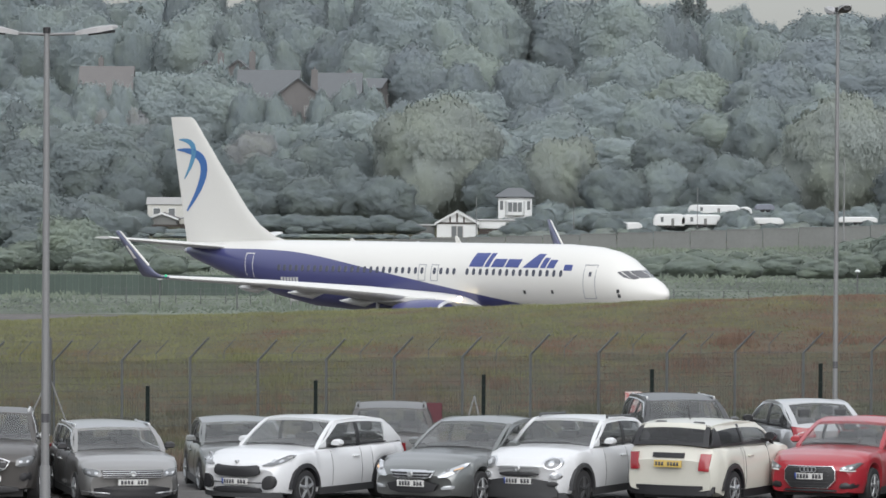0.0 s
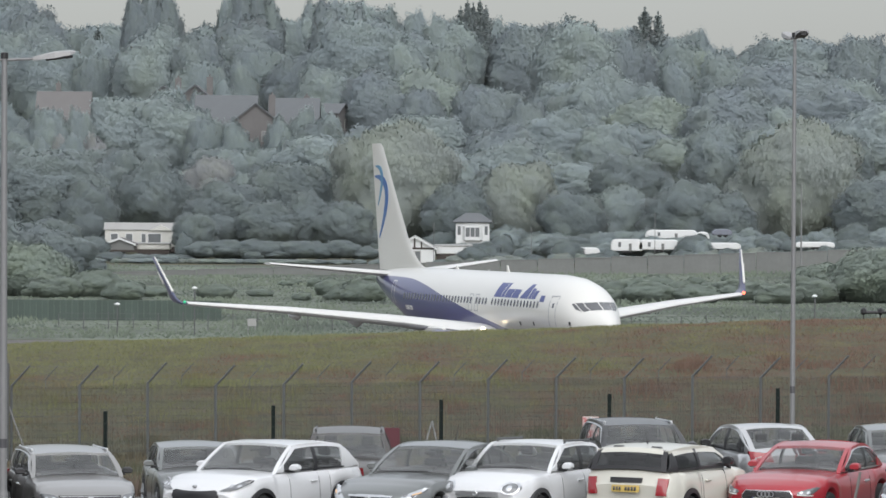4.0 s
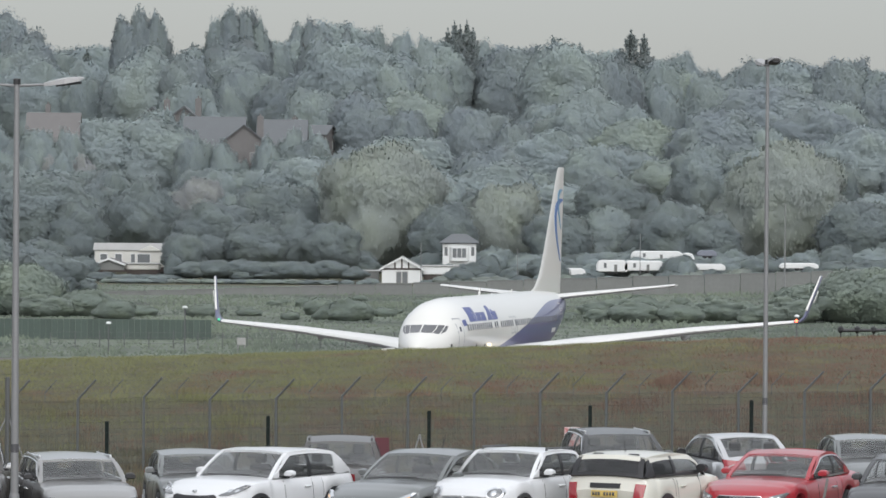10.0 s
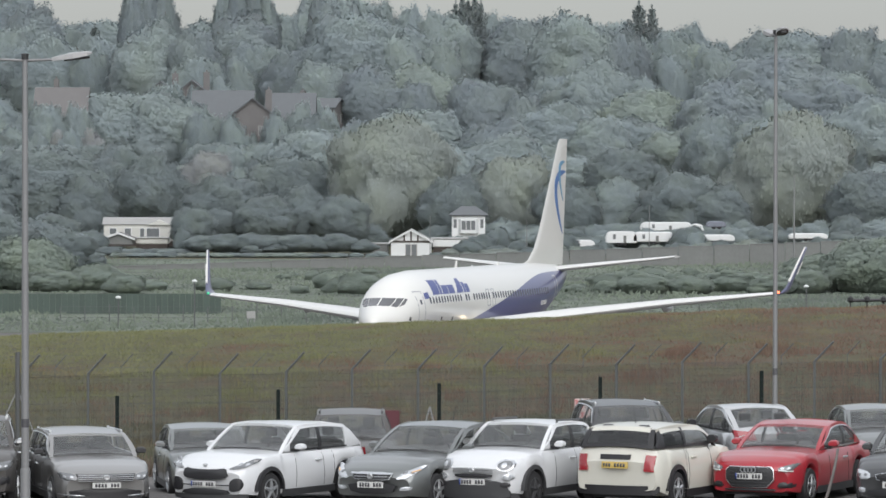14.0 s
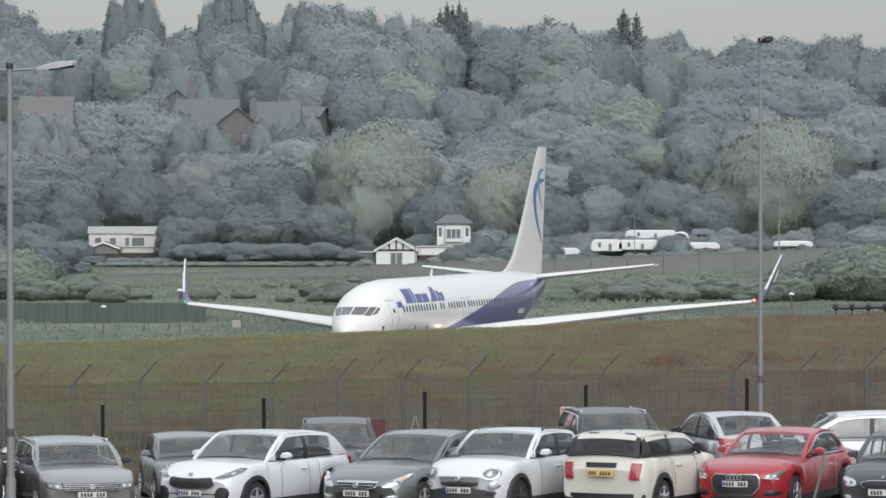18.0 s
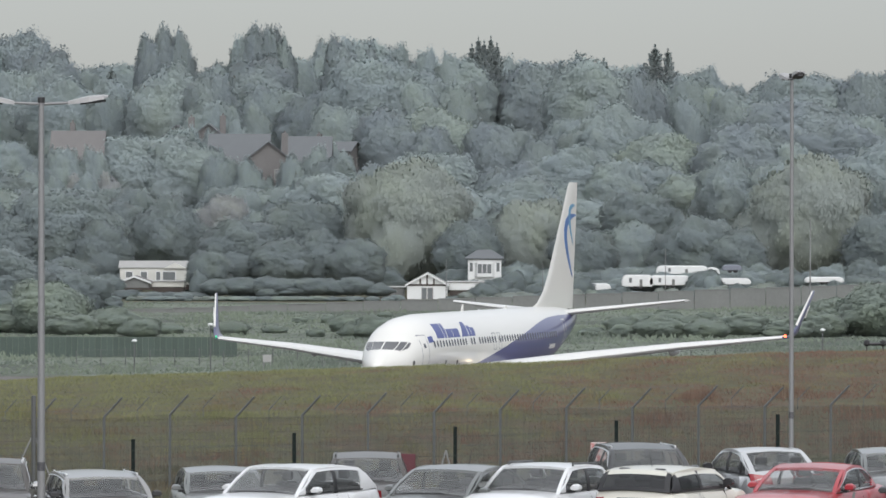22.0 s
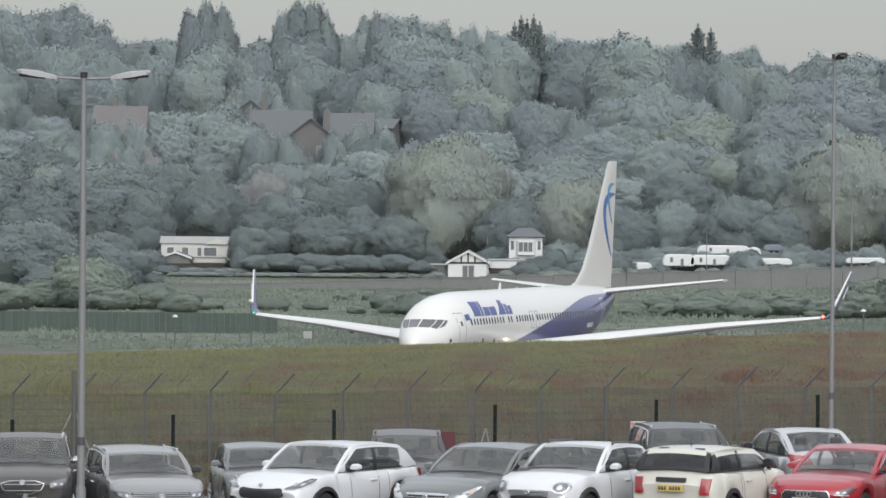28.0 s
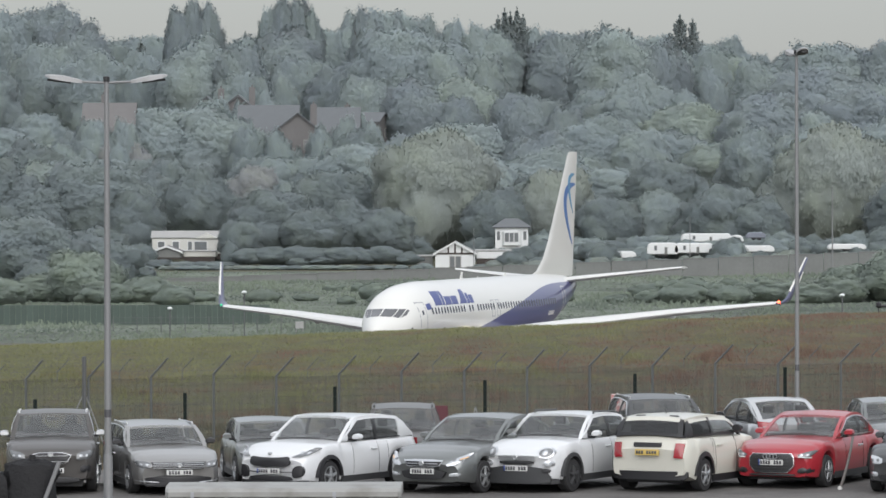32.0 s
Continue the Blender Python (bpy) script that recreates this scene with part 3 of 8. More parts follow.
    for a, z, h in ((9.0, 5.44, .0), (15.6, 5.44, .4), (24.0, 5.44, .18)):
        if h:
            part("antenna", loft([[(19.6 - a, -.03, z), (19.6 - a - .4, -.03, z), (19.6 - a - .4, .03, z), (19.6 - a, .03, z)],
                                  [(19.6 - a - .3, -.02, z + h), (19.6 - a - .45, -.02, z + h), (19.6 - a - .45, .02, z + h), (19.6 - a - .3, .02, z + h)]]), WHITE_HULL, jet)
    part("beacon", loft([ring((19.6 - 19, 0, 5.44 + d), r, 8) for d, r in ((0, .06), (.05, .055), (.08, .02))]), BARE_METAL, jet)
    part("tail_cone", loft([ring((19.6 - a, 0, 4.72), r, 10, "x") for a, r in ((37.95, .24), (38.3, .12))]), BARE_METAL, jet)
    return jet


JET = build_airliner()


# ---- cars: front towards +x, wheels on z = 0 ----
def smooth_table(x, table):
    if x <= table[0][0]:
        return table[0][1]
    for (a, p), (b, q) in zip(table, table[1:]):
        if x <= b:
            s = (x - a) / (b - a)
            s = s * s * (3 - 2 * s) * .5 + s * .5
            return p + (q - p) * s
    return table[-1][1]


def build_car(name, label, mat, m, L, W, H, nose, cowl, belt, tail, x_cowl, x_roof0, x_roof1, x_deck, wheel=.33, base=None, clear=.2, rear_top=None,
              front="plain", back="plain", rails=False, lower=None, trim=None, roof_mat=None, plate=True, plate_back=False, arch=None, antenna=None, dark_rear=False,
              group="parked cars", roof_narrow=.77, rim=ALLOY, category="car", side_windows=3, mirror=None, rear_w=.8, pillars=None, glass_top=.9, quarter=.3):
    car = thing(name, label, category, group, m)
    xf, xr = L / 2, -L / 2
    hw = W / 2
    base = base or L * .59
    ax0, ax1 = xf - L * .195, xf - L * .195 - base
    R = wheel + .055
    zt = ((xr, tail - .16), (xr + .1, tail - .02), (x_deck, belt + .02), (x_cowl - .1, belt - .03 if cowl < belt else cowl), (x_cowl + .05, cowl), ((x_cowl + xf) / 2, (cowl * .55 + nose * .45) + .035),
          (xf - .3, nose + .02), (xf - .08, nose - .08), (xf, nose - .2))
    wt = ((xr, .86), (xr + .18, .95), (xr + .6, .99), (-.3, 1.0), (.6, .995), (xf - .75, .975), (xf - .3, .93), (xf - .1, .86), (xf, .78))
    bow_f = lambda x: .22 * max(0, (x - (xf - .9)) / .9)
    bow_r = lambda x: .12 * max(0, ((xr + .7) - x) / .7)

    def top_z(x):
        return smooth_table(x, zt)

    def half(x):
        return hw * smooth_table(x, wt)

    xs = set()
    for c in (ax0, ax1):
        for i in range(13):
            xs.add(round(c + R * math.cos(math.pi * i / 12), 4))
    for i in range(33):
        x = xr + L * i / 32
        if min(abs(x - ax0), abs(x - ax1)) > R + .03:
            xs.add(round(x, 4))
    xs |= {round(xf, 4), round(xf - .04, 4), round(xf - .1, 4), round(xr + .04, 4)}
    rows = []
    for x in sorted(xs):
        w, zT = half(x), top_z(x)
        lift = .05 * max(0, (x - xf + .5) / .5) + .12 * max(0, (xr + .5 - x) / .5)
        zl = clear + lift
        for c in (ax0, ax1):
            if abs(x - c) < R:
                zl = max(zl, wheel + math.sqrt(max(0, R * R - (x - c) ** 2)))
        h = zT - zl
        sec = [(.80, zl), (.95, zl + .02), (.985, zl + .16 * h), (1.0, zl + .42 * h), (.985, zl + .68 * h), (.955, zl + .86 * h), (.90, zT - .03), (.78, zT + .0), (.4, zT + .025), (0, zT + .03)]
        pts = [(y * w, z) for y, z in sec]
        full = [(y, z) for y, z in pts] + [(-y, z) for y, z in pts[-2::-1]]
        rows.append([(x - bow_f(x) * (y / hw) ** 2 + bow_r(x) * (y / hw) ** 2, y, z) for y, z in full])
    part("body", loft(rows), mat, car, smooth=True)
    part("underbody", box(xr + .35, xf - .4, -hw + .3, hw - .3, .17, .5), BLACK, car)
    zl0 = clear
    # sill strip in plastic
    for s in (1, -1):
        part("sill", sheet([(ax1 + R + .02, zl0 - .03), (ax0 - R - .02, zl0 - .03), (ax0 - R - .02, zl0 + .1), (ax1 + R + .02, zl0 + .1)], 6, 1,
                           lambda x, z, off: Vector((x, s * (half(x) * .985 + .012 + off), z)), .05), lower or DARK_TRIM, car)
    # arch liners and wheels
    for c in (ax0, ax1):
        for s in (1, -1):
            w0 = half(c)
            if arch:
                ring_out = [(c + (R + .07) * math.cos(math.pi * i / 14), wheel + (R + .07) * math.sin(math.pi * i / 14)) for i in range(15)]
                ring_in = [(c + (R - .01) * math.cos(math.pi * i / 14), wheel + (R - .01) * math.sin(math.pi * i / 14)) for i in range(15)]
                bm = bmesh.new()
                loft([[(a[0], s * (w0 + .012), a[1]), (b[0], s * (w0 + .022), b[1]), (b[0], s * (w0 - .1), b[1]), (a[0], s * (w0 - .06), a[1])] for a, b in zip(ring_out, ring_in)], bm)
                part("wheel_arch", bm, arch, car)
            y0 = s * (w0 - .10)
            wh = part("wheel", loft([ring((c, y0 + s * d, wheel), r, 22, "y") for d, r in ((-.12, wheel * .7), (-.11, wheel * .96), (-.06, wheel), (.06, wheel), (.095, wheel * .95), (.10, wheel * .68))]), RUBBER, car, "black tyre", smooth=False)
            bm = bmesh.new()
            loft([ring((c, y0 + s * d, wheel), r, 20, "y") for d, r in ((.06, wheel * .67), (.108, wheel * .67), (.108, wheel * .6), (.07, wheel * .57))], bm, caps=False)
            for k in range(5):
                a0 = 2 * math.pi * k / 5 + .3
                tube((c + .03 * math.cos(a0), y0 + s * .1, wheel + .03 * math.sin(a0)), (c + wheel * .62 * math.cos(a0), y0 + s * .095, wheel + wheel * .62 * math.sin(a0)), wheel * .13, wheel * .09, 6, bm)
            loft([ring((c, y0 + s * d, wheel), r, 10, "y") for d, r in ((.07, wheel * .16), (.115, wheel * .13))], bm)
            part("rim", bm, rim, wh, "spoked alloy rim")
            part("brake_disc", loft([ring((c, y0 + s * d, wheel), r, 14, "y") for d, r in ((.02, wheel * .6), (.05, wheel * .6))]), DARK_TRIM, wh)
    # cabin: deck, pillars, roof, panes
    wr = hw * roof_narrow
    rt = rear_top or H - .06
    x_rb = x_deck
    A, B, C, D = (x_cowl, cowl), (x_roof0, H - .08), (x_roof1, rt), (x_rb, belt + .03)
    wbelt = lambda x: half(x) * .90

    def roof_h(x):
        s = (x - C[0]) / (B[0] - C[0])
        return rt + (H - .08 - rt) * s + .05 * math.sin(math.pi * max(0, min(1, s))) ** .8

    def edge_w(x, z):
        """Half width of the cabin side at x and z."""
        zb = belt
        s = max(0, min(1, (z - zb) / (H - .05 - zb)))
        nar = 1.0
        if x < C[0] + .2:
            nar = 1 - .06 * min(1, (C[0] + .2 - x))
        return (wbelt(max(xr + .5, min(x, xf - 1.0))) * (1 - s) + wr * s + .035 * math.sin(math.pi * s)) * nar

    roof = roof_mat or mat

    def roof_fn(x, v, off):
        y = v * wr * (1.0 if x > C[0] + .3 else 1 - .05 * (C[0] + .3 - x))
        return Vector((x, y, roof_h(x) + .035 * (1 - v * v) + off))

    top = part("roof", sheet([(C[0] - .02, -1.03), (B[0] + .02, -1.03), (B[0] + .02, 1.03), (C[0] - .02, 1.03)], 8, 8, roof_fn, .05), roof, car, smooth=True)
    part("cabin_floor", box(D[0] + .1, A[0] - .1, -hw * .8, hw * .8, belt - .35, max(belt, cowl) + .05), DASH, car)
    for x0 in (x_roof0 - .75, x_roof0 - 1.6):
        for s in (1, -1):
            seat = part("seat", box(x0 - .12, x0 + .03, s * .36 - .22, s * .36 + .22, belt - .2, belt + .2), SEAT_CLOTH, car, bevel=.05)
            part("headrest", box(x0 - .1, x0 - .02, s * .36 - .12, s * .36 + .12, belt + .22, belt + .40), SEAT_CLOTH, seat, bevel=.03)

    part("rear_bench", box(D[0] + .38, D[0] + .55, -hw * .68, hw * .68, belt - .1, belt + .14), SEAT_CLOTH, car, bevel=.04)

    def screen(P, Q, w0, w1, bulge, nm, u0=-1.0, u1=1.0, t0=0.0, t1=1.0, off0=0.0, mat2=CAR_GLASS, thick=.012, lab=""):
        def fn(t, v, off):
            x, z = P[0] + (Q[0] - P[0]) * t, P[1] + (Q[1] - P[1]) * t
            w = w0 + (w1 - w0) * t
            d = Vector((-(Q[1] - P[1]), Q[0] - P[0])).normalized()
            k = 1 if bulge > 0 else -1
            nx, nz = abs(d[0]) * k, abs(d[1])
            b = abs(bulge) * (1 - v * v) + .03 * math.sin(math.pi * t) + off + off0
            return Vector((x + nx * b, v * w, z + nz * b))
        return part(nm, sheet([(t0, u0), (t1, u0), (t1, u1), (t0, u1)], 4, 8, fn, thick), mat2, car, lab, smooth=True)

    screen(A, B, hw * .87, wr * .98, .07, "windscreen", -.95, .95, .03, .95)
    for u0, u1 in ((-1.02, -.93), (.93, 1.02)):
        screen(A, B, hw * .87, wr * .98, .07, "front_pillar", u0, u1, -.04, 1.02, .004, pillars or mat, .03)
    part("inner_mirror", box(B[0] + .06, B[0] + .09, -.12, .12, B[1] - .12, B[1] - .06), BLACK, car, bevel=.012)
    bm = bmesh.new()
    wheel_c = Vector((A[0] - .5, .36, belt + .04))
    hoop = [wheel_c + .18 * math.sin(q * .5236) * Vector((0, 1, 0)) + .18 * math.cos(q * .5236) * Vector((-.35, 0, .94)) for q in range(13)]
    for p0, p1 in zip(hoop, hoop[1:]):
        tube(p0, p1, .016, None, 5, bm)
    tube(hoop[3], hoop[9], .014, None, 5, bm)
    part("steering_wheel", bm, BLACK, car)
    part("wiper", tube((A[0] + .06, -.5, A[1] + .05), (A[0] + .02, .35, A[1] + .07), .009, None, 5), BLACK, car)
    Dw = hw * rear_w
    screen(D, C, Dw, wr * .96 * min(1, rear_w / .72), -.06, "rear_window", -.9, .9, .1, glass_top, mat2=PRIVACY_GLASS if dark_rear else CAR_GLASS)
    for u0, u1, t0, t1 in ((-1.03, -.88, -.05, 1.02), (.88, 1.03, -.05, 1.02), (-.9, .9, -.05, .1), (-.9, .9, glass_top, 1.03)):
        screen(D, C, Dw, wr * .96 * min(1, rear_w / .72), -.06, "rear_frame", u0, u1, t0, t1, .004, BLACK if dark_rear and t0 < .5 else mat, .03)
    # sides: pane edges follow the roof line
    zs0 = belt + .025

    def top_at(x):
        if x > B[0]:
            return A[1] + (B[1] - A[1]) * (A[0] - x) / (A[0] - B[0])
        if x < C[0]:
            return D[1] + (C[1] - D[1]) * (x - D[0]) / (C[0] - D[0])
        return roof_h(x)

    fa = A[0] - .22
    pillar_top = .93 if pillars else 1.03
    ra = D[0] + quarter
    cuts = [fa, x_roof0 - .62, x_roof0 - 1.45, ra] if side_windows == 3 else [fa, x_roof0 - .85, ra]
    if ra > cuts[-2] - .25:
        cuts = cuts[:-2] + [ra]
    for s in (1, -1):
        side_fn = lambda x, t, off: Vector((x, s * (edge_w(x, zs0 + (top_at(x) - .012 - zs0) * t) + off), zs0 + (max(.03, top_at(x) - .012 - zs0)) * t))
        for i, (a, b) in enumerate(zip(cuts, cuts[1:])):
            part("side_window", sheet([(b + .035, .04), (a - .035, .04), (a - .035, glass_top), (b + .035, glass_top)], 6, 4, side_fn, .012), CAR_GLASS if i == 0 or not dark_rear else PRIVACY_GLASS, car, smooth=True)
        for c in cuts[1:-1]:
            part("door_pillar", sheet([(c - .045, -.06), (c + .045, -.06), (c + .045, 1.0), (c - .045, 1.0)], 1, 4, lambda x, t, off: side_fn(x, t, off + .004), .03), BLACK, car)
        part("rear_pillar", sheet([(D[0] - .06, -.06), (ra + .04, -.06), (ra + .04, pillar_top), (D[0] - .06, pillar_top)], 3, 4, lambda x, t, off: side_fn(max(x, D[0] + .02), t, off + .003), .03), pillars or mat, car, smooth=True)
        part("front_corner", sheet([(fa - .03, -.06), (A[0] - .02, -.06), (A[0] - .02, 1.02), (fa - .03, 1.02)], 2, 3, lambda x, t, off: side_fn(x, t, off + .003), .03), pillars or mat, car, smooth=True)
        part("roof_rim", sheet([(ra, glass_top - .01), (fa, glass_top - .01), (fa, 1.05), (ra, 1.05)], 12, 2, lambda x, t, off: side_fn(x, t, off + .005), .03), mat, car, smooth=True)
        part("waist_trim", sheet([(ra, -.02), (fa, -.02), (fa, .045), (ra, .045)], 8, 1, lambda x, t, off: side_fn(x, t, off + .012), .04), trim or BLACK, car)
        if trim:
            part("window_trim", sheet([(ra, glass_top - .02), (fa, glass_top - .02), (fa, glass_top + .03), (ra, glass_top + .03)], 10, 1, lambda x, t, off: side_fn(x, t, off + .014), .03), trim, car)
        # mirror
        mx = A[0] - .42
        mz = belt + .1
        y0 = edge_w(mx, mz)
        mir = part("mirror", loft([[(mx + dx, s * (y0 + .05 + dy), mz + dz) for dy, dz in ((.01, -.05 * k), (.15, -.055 * k), (.185, -.01 * k), (.17, .05 * k), (.12, .075 * k), (.03, .065 * k), (0, .02 * k))] for dx, k in ((-.05, .9), (.0, 1.05), (.05, .95), (.085, .6))]), mirror or mat, car, smooth=True)
        part("mirror_arm", box(mx - .03, mx + .05, min(s * y0 * .96, s * (y0 + .1)), max(s * y0 * .96, s * (y0 + .1)), mz - .09, mz - .04), BLACK, mir)
        # door seams and handles
        def side_y(x, z, off):
            t = (z - clear) / (top_z(x) - clear)
            return Vector((x, s * (half(x) * lerp_table(t, ((0, .95), (.16, .985), (.42, 1.0), (.68, .985), (.86, .955), (.96, .9))) + off), z))
        seams = [A[0] - .35] + cuts[1:]
        for i, c in enumerate(seams[:3]):
            cc = max(c, ax1 + R + .03)
            part("door_seam", sheet([(cc - .0025, clear + .12), (cc + .0025, clear + .12), (cc + .0025, belt - .04), (cc - .0025, belt - .04)], 1, 8, lambda x, z, off: side_y(x, z, off + .006), .02), DARK_TRIM, car)
        for c in cuts[1:-1] or cuts[-1:]:
            part("door_handle", box(c + .1, c + .3, s * (half(c) * .985) - .03, s * (half(c) * .985) + .035, belt - .2, belt - .165), trim or mat, car, bevel=.01)
        if rails:
            bm = bmesh.new()
            tube((x_roof1 + .15, s * wr * .95, H - .035), (x_roof0 - .2, s * wr * .95, H + .0), .02, None, 6, bm)
            for xx in (x_roof1 + .17, x_roof0 - .22):
                tube((xx, s * wr * .95, H - .09), (xx, s * wr * .95, H + .0), .022, None, 6, bm)
            part("roof_rail", bm, CHROME if trim else GALV_DARK, car)
    # front face: pieces laid on the curved nose

    def fx(y, z):
        u = abs(y) / hw
        zz = z - .03 + .09 * u * u - (nose - .2)
        x = xf if zz <= 0 else (xf - .08 * zz / .12 if zz <= .12 else xf - .08 - .22 * min(1.3, (zz - .12) / .1))
        a = u / .98
        if a > .78:
            x = min(x, xf - (.1 * (a - .78) / .08 if a < .86 else .1 + .2 * (a - .86) / .07))
        return x - .22 * u * u * (x - xf + .9) / .9

    def rx(y, z):
        return xr + .005 + .16 * (y / hw) ** 2 + .3 * max(0.0, abs(y) / hw - .78) + max(0, z - (tail - .2)) * .25

    def face(nm, cs, matl, off=.02, thick=.05, parent=None, lab="", nu=8, nv=3, rear=False):
        f = (lambda y, z, o: Vector((rx(y, z) - off - o, y, z))) if rear else (lambda y, z, o: Vector((fx(y, z) + off + o, y, z)))
        return part(nm, sheet(cs, nu, nv, f, thick), matl, parent or car, lab, smooth=True)

    both = lambda cs: (cs, [(-y, z) for y, z in cs])

    n_, w_ = nose, hw

    def patch(nm, pts, matl, off=.02, parent=None, lab="", turns=1):
        """A rounded panel with the given outline, lying on the nose."""
        p = [Vector(q) for q in pts]
        for k in range(turns):
            p = [v for a, b in zip(p, p[1:] + p[:1]) for v in (a * .78 + b * .22, a * .22 + b * .78)]
        fine = []
        for a, b in zip(p, p[1:] + p[:1]):
            m = max(1, int((b - a).length / .09))
            fine += [a + (b - a) * (q / m) for q in range(m)]
        c = sum(fine, Vector((0, 0))) / len(fine)
        rows = []
        for k, o in ((1, off - .07), (1, off), (.72, off + .004), (.42, off + .006), (.15, off + .006)):
            rows.append([Vector((fx(q[0], q[1]) + o, q[0], q[1])) for q in (c + (v - c) * k for v in fine)])
        return part(nm, loft(rows), matl, parent or car, lab, smooth=True)

    def grown(pts, e):
        c = sum((Vector(q) for q in pts), Vector((0, 0))) / len(pts)
        return [(q[0] + math.copysign(e, q[0] - c[0]), q[1] + math.copysign(e, q[1] - c[1])) for q in pts]

    if front != "none":
        quad = lambda a, b, lo, hi: [(-a, n_ - lo), (a, n_ - lo), (b, n_ - hi), (-b, n_ - hi)]
        grilles = {"passat": quad(.5, .55, .26, .1), "ford": quad(.33, .42, .25, .1), "fiat": quad(.35, .37, .36, .29), "skoda": quad(.36, .42, .27, .12), "pickup": quad(.3, .42, .38, .12), "plain": quad(.4, .45, .24, .1),
                   "kia": [(-.34, n_ - .34), (.34, n_ - .34), (.47, n_ - .28), (.45, n_ - .11), (.2, n_ - .14), (-.2, n_ - .14), (-.45, n_ - .11), (-.47, n_ - .28)],
                   "audi": [(-.33, n_ - .5), (.33, n_ - .5), (.46, n_ - .36), (.46, n_ - .2), (.4, n_ - .13), (-.4, n_ - .13), (-.46, n_ - .2), (-.46, n_ - .36)]}
        g = grilles[front]
        if front in ("audi", "ford", "skoda", "pickup"):
            patch("grille_surround", grown(g, .01), CHROME, .014, turns=0 if front == "audi" else 1)
        grille = patch("grille", g, BLACK, .024, turns=0 if front in ("audi", "passat") else 1)
        ys, zs = [q[0] for q in g], [q[1] for q in g]
        bars = {"passat": 4, "audi": 6, "skoda": 5, "ford": 3, "pickup": 2}.get(front, 0)
        for k in range(bars):
            z = min(zs) + (max(zs) - min(zs)) * (k + .5) / bars
            hwid = max(ys) * (.94 if front == "passat" else .8)
            face("grille_bar", [(-hwid, z - .006), (hwid, z - .006), (hwid, z + .006), (-hwid, z + .006)], ALLOY if front in ("passat", "ford", "pickup") else DARK_TRIM, .04, .03, grille, nv=1)
        if front == "ford":
            face("grille_bar", [(-.42, n_ - .13), (.42, n_ - .13), (.43, n_ - .1), (-.43, n_ - .1)], CHROME, .045, .03, grille, nv=1)
        if front == "fiat":
            for z in (n_ - .2, n_ - .25):
                face("chrome_bar", [(-.4, z - .012), (.4, z - .012), (.4, z + .012), (-.4, z + .012)], CHROME, .03, .03, nv=1)
        if front == "kia":
            face("lower_line", [(-.55, .47), (.55, .47), (.55, .49), (-.55, .49)], BLACK, .03, .03)
        zb = {"audi": n_ - .18, "fiat": n_ - .22, "kia": n_ - .06, "passat": n_ - .17, "skoda": n_ - .05, "ford": n_ - .17}.get(front, n_ - .15)
        if front == "audi":
            for k in range(4):
                bm = bmesh.new()
                y0 = -.105 + .07 * k
                loft([[Vector((fx(y0, zb) + .05 + d, y0 + r * math.cos(2 * math.pi * q / 12), zb + r * math.sin(2 * math.pi * q / 12))) for q in range(12)] for d, r in ((0, .052), (.012, .052), (.012, .036), (0, .036))], bm, caps=False)
                part("badge_ring", bm, CHROME, car)
        else:
            r0 = .03 if front in ("kia", "skoda") else .055
            part("badge", loft([ring((fx(0, zb) + d, 0, zb), r, 16, "x") for d, r in ((-.02, r0), (.05, r0), (.06, r0 * .7), (.055, r0 * .3))]), ALLOY, car, "round chrome badge")
        lows = {"audi": ([(-.5, .27), (.5, .27), (.46, .31), (-.46, .31)], BLACK), "kia": ([(-.52, .29), (.52, .29), (.44, .4), (-.44, .4)], BLACK),
                "fiat": ([(-.7, .2), (.7, .2), (.7, .4), (.47, .56), (-.47, .56), (-.7, .4)], DARK_TRIM), "passat": ([(-.74, .2), (.74, .2), (.72, .43), (-.72, .43)], BLACK),
                "ford": ([(-.4, .3), (.4, .3), (.52, .5), (-.52, .5)], BLACK)}
        lowc, lowm = lows.get(front, ([(-.58, .28), (.58, .28), (.54, .41), (-.54, .41)], BLACK))
        patch("lower_intake", lowc, lowm, .03 if front == "fiat" else .018)
        heads = {"passat": [(.52, n_ - .23), (.86 * w_, n_ - .23), (.93 * w_, n_ - .06), (.56, n_ - .1)], "kia": [(.46, n_ - .14), (.78 * w_, n_ - .13), (.98 * w_, n_ + .05), (.9 * w_, n_ + .08), (.62, n_ - .05)],
                 "ford": [(.47, n_ - .23), (.76 * w_, n_ - .2), (.97 * w_, n_ + .03), (.9 * w_, n_ + .04), (.6, n_ - .1)],
                 "audi": [(.52, n_ - .16), (.66, n_ - .22), (.82 * w_, n_ - .21), (.95 * w_, n_ - .04), (.6, n_ - .12)], "skoda": [(.5, n_ - .23), (.84 * w_, n_ - .24), (.92 * w_, n_ - .05), (.52, n_ - .1)],
                 "pickup": [(.5, n_ - .3), (.86 * w_, n_ - .26), (.93 * w_, n_ - .06), (.52, n_ - .12)], "plain": [(.52, n_ - .2), (.84 * w_, n_ - .2), (.93 * w_, n_ - .02), (.54, n_ - .08)]}
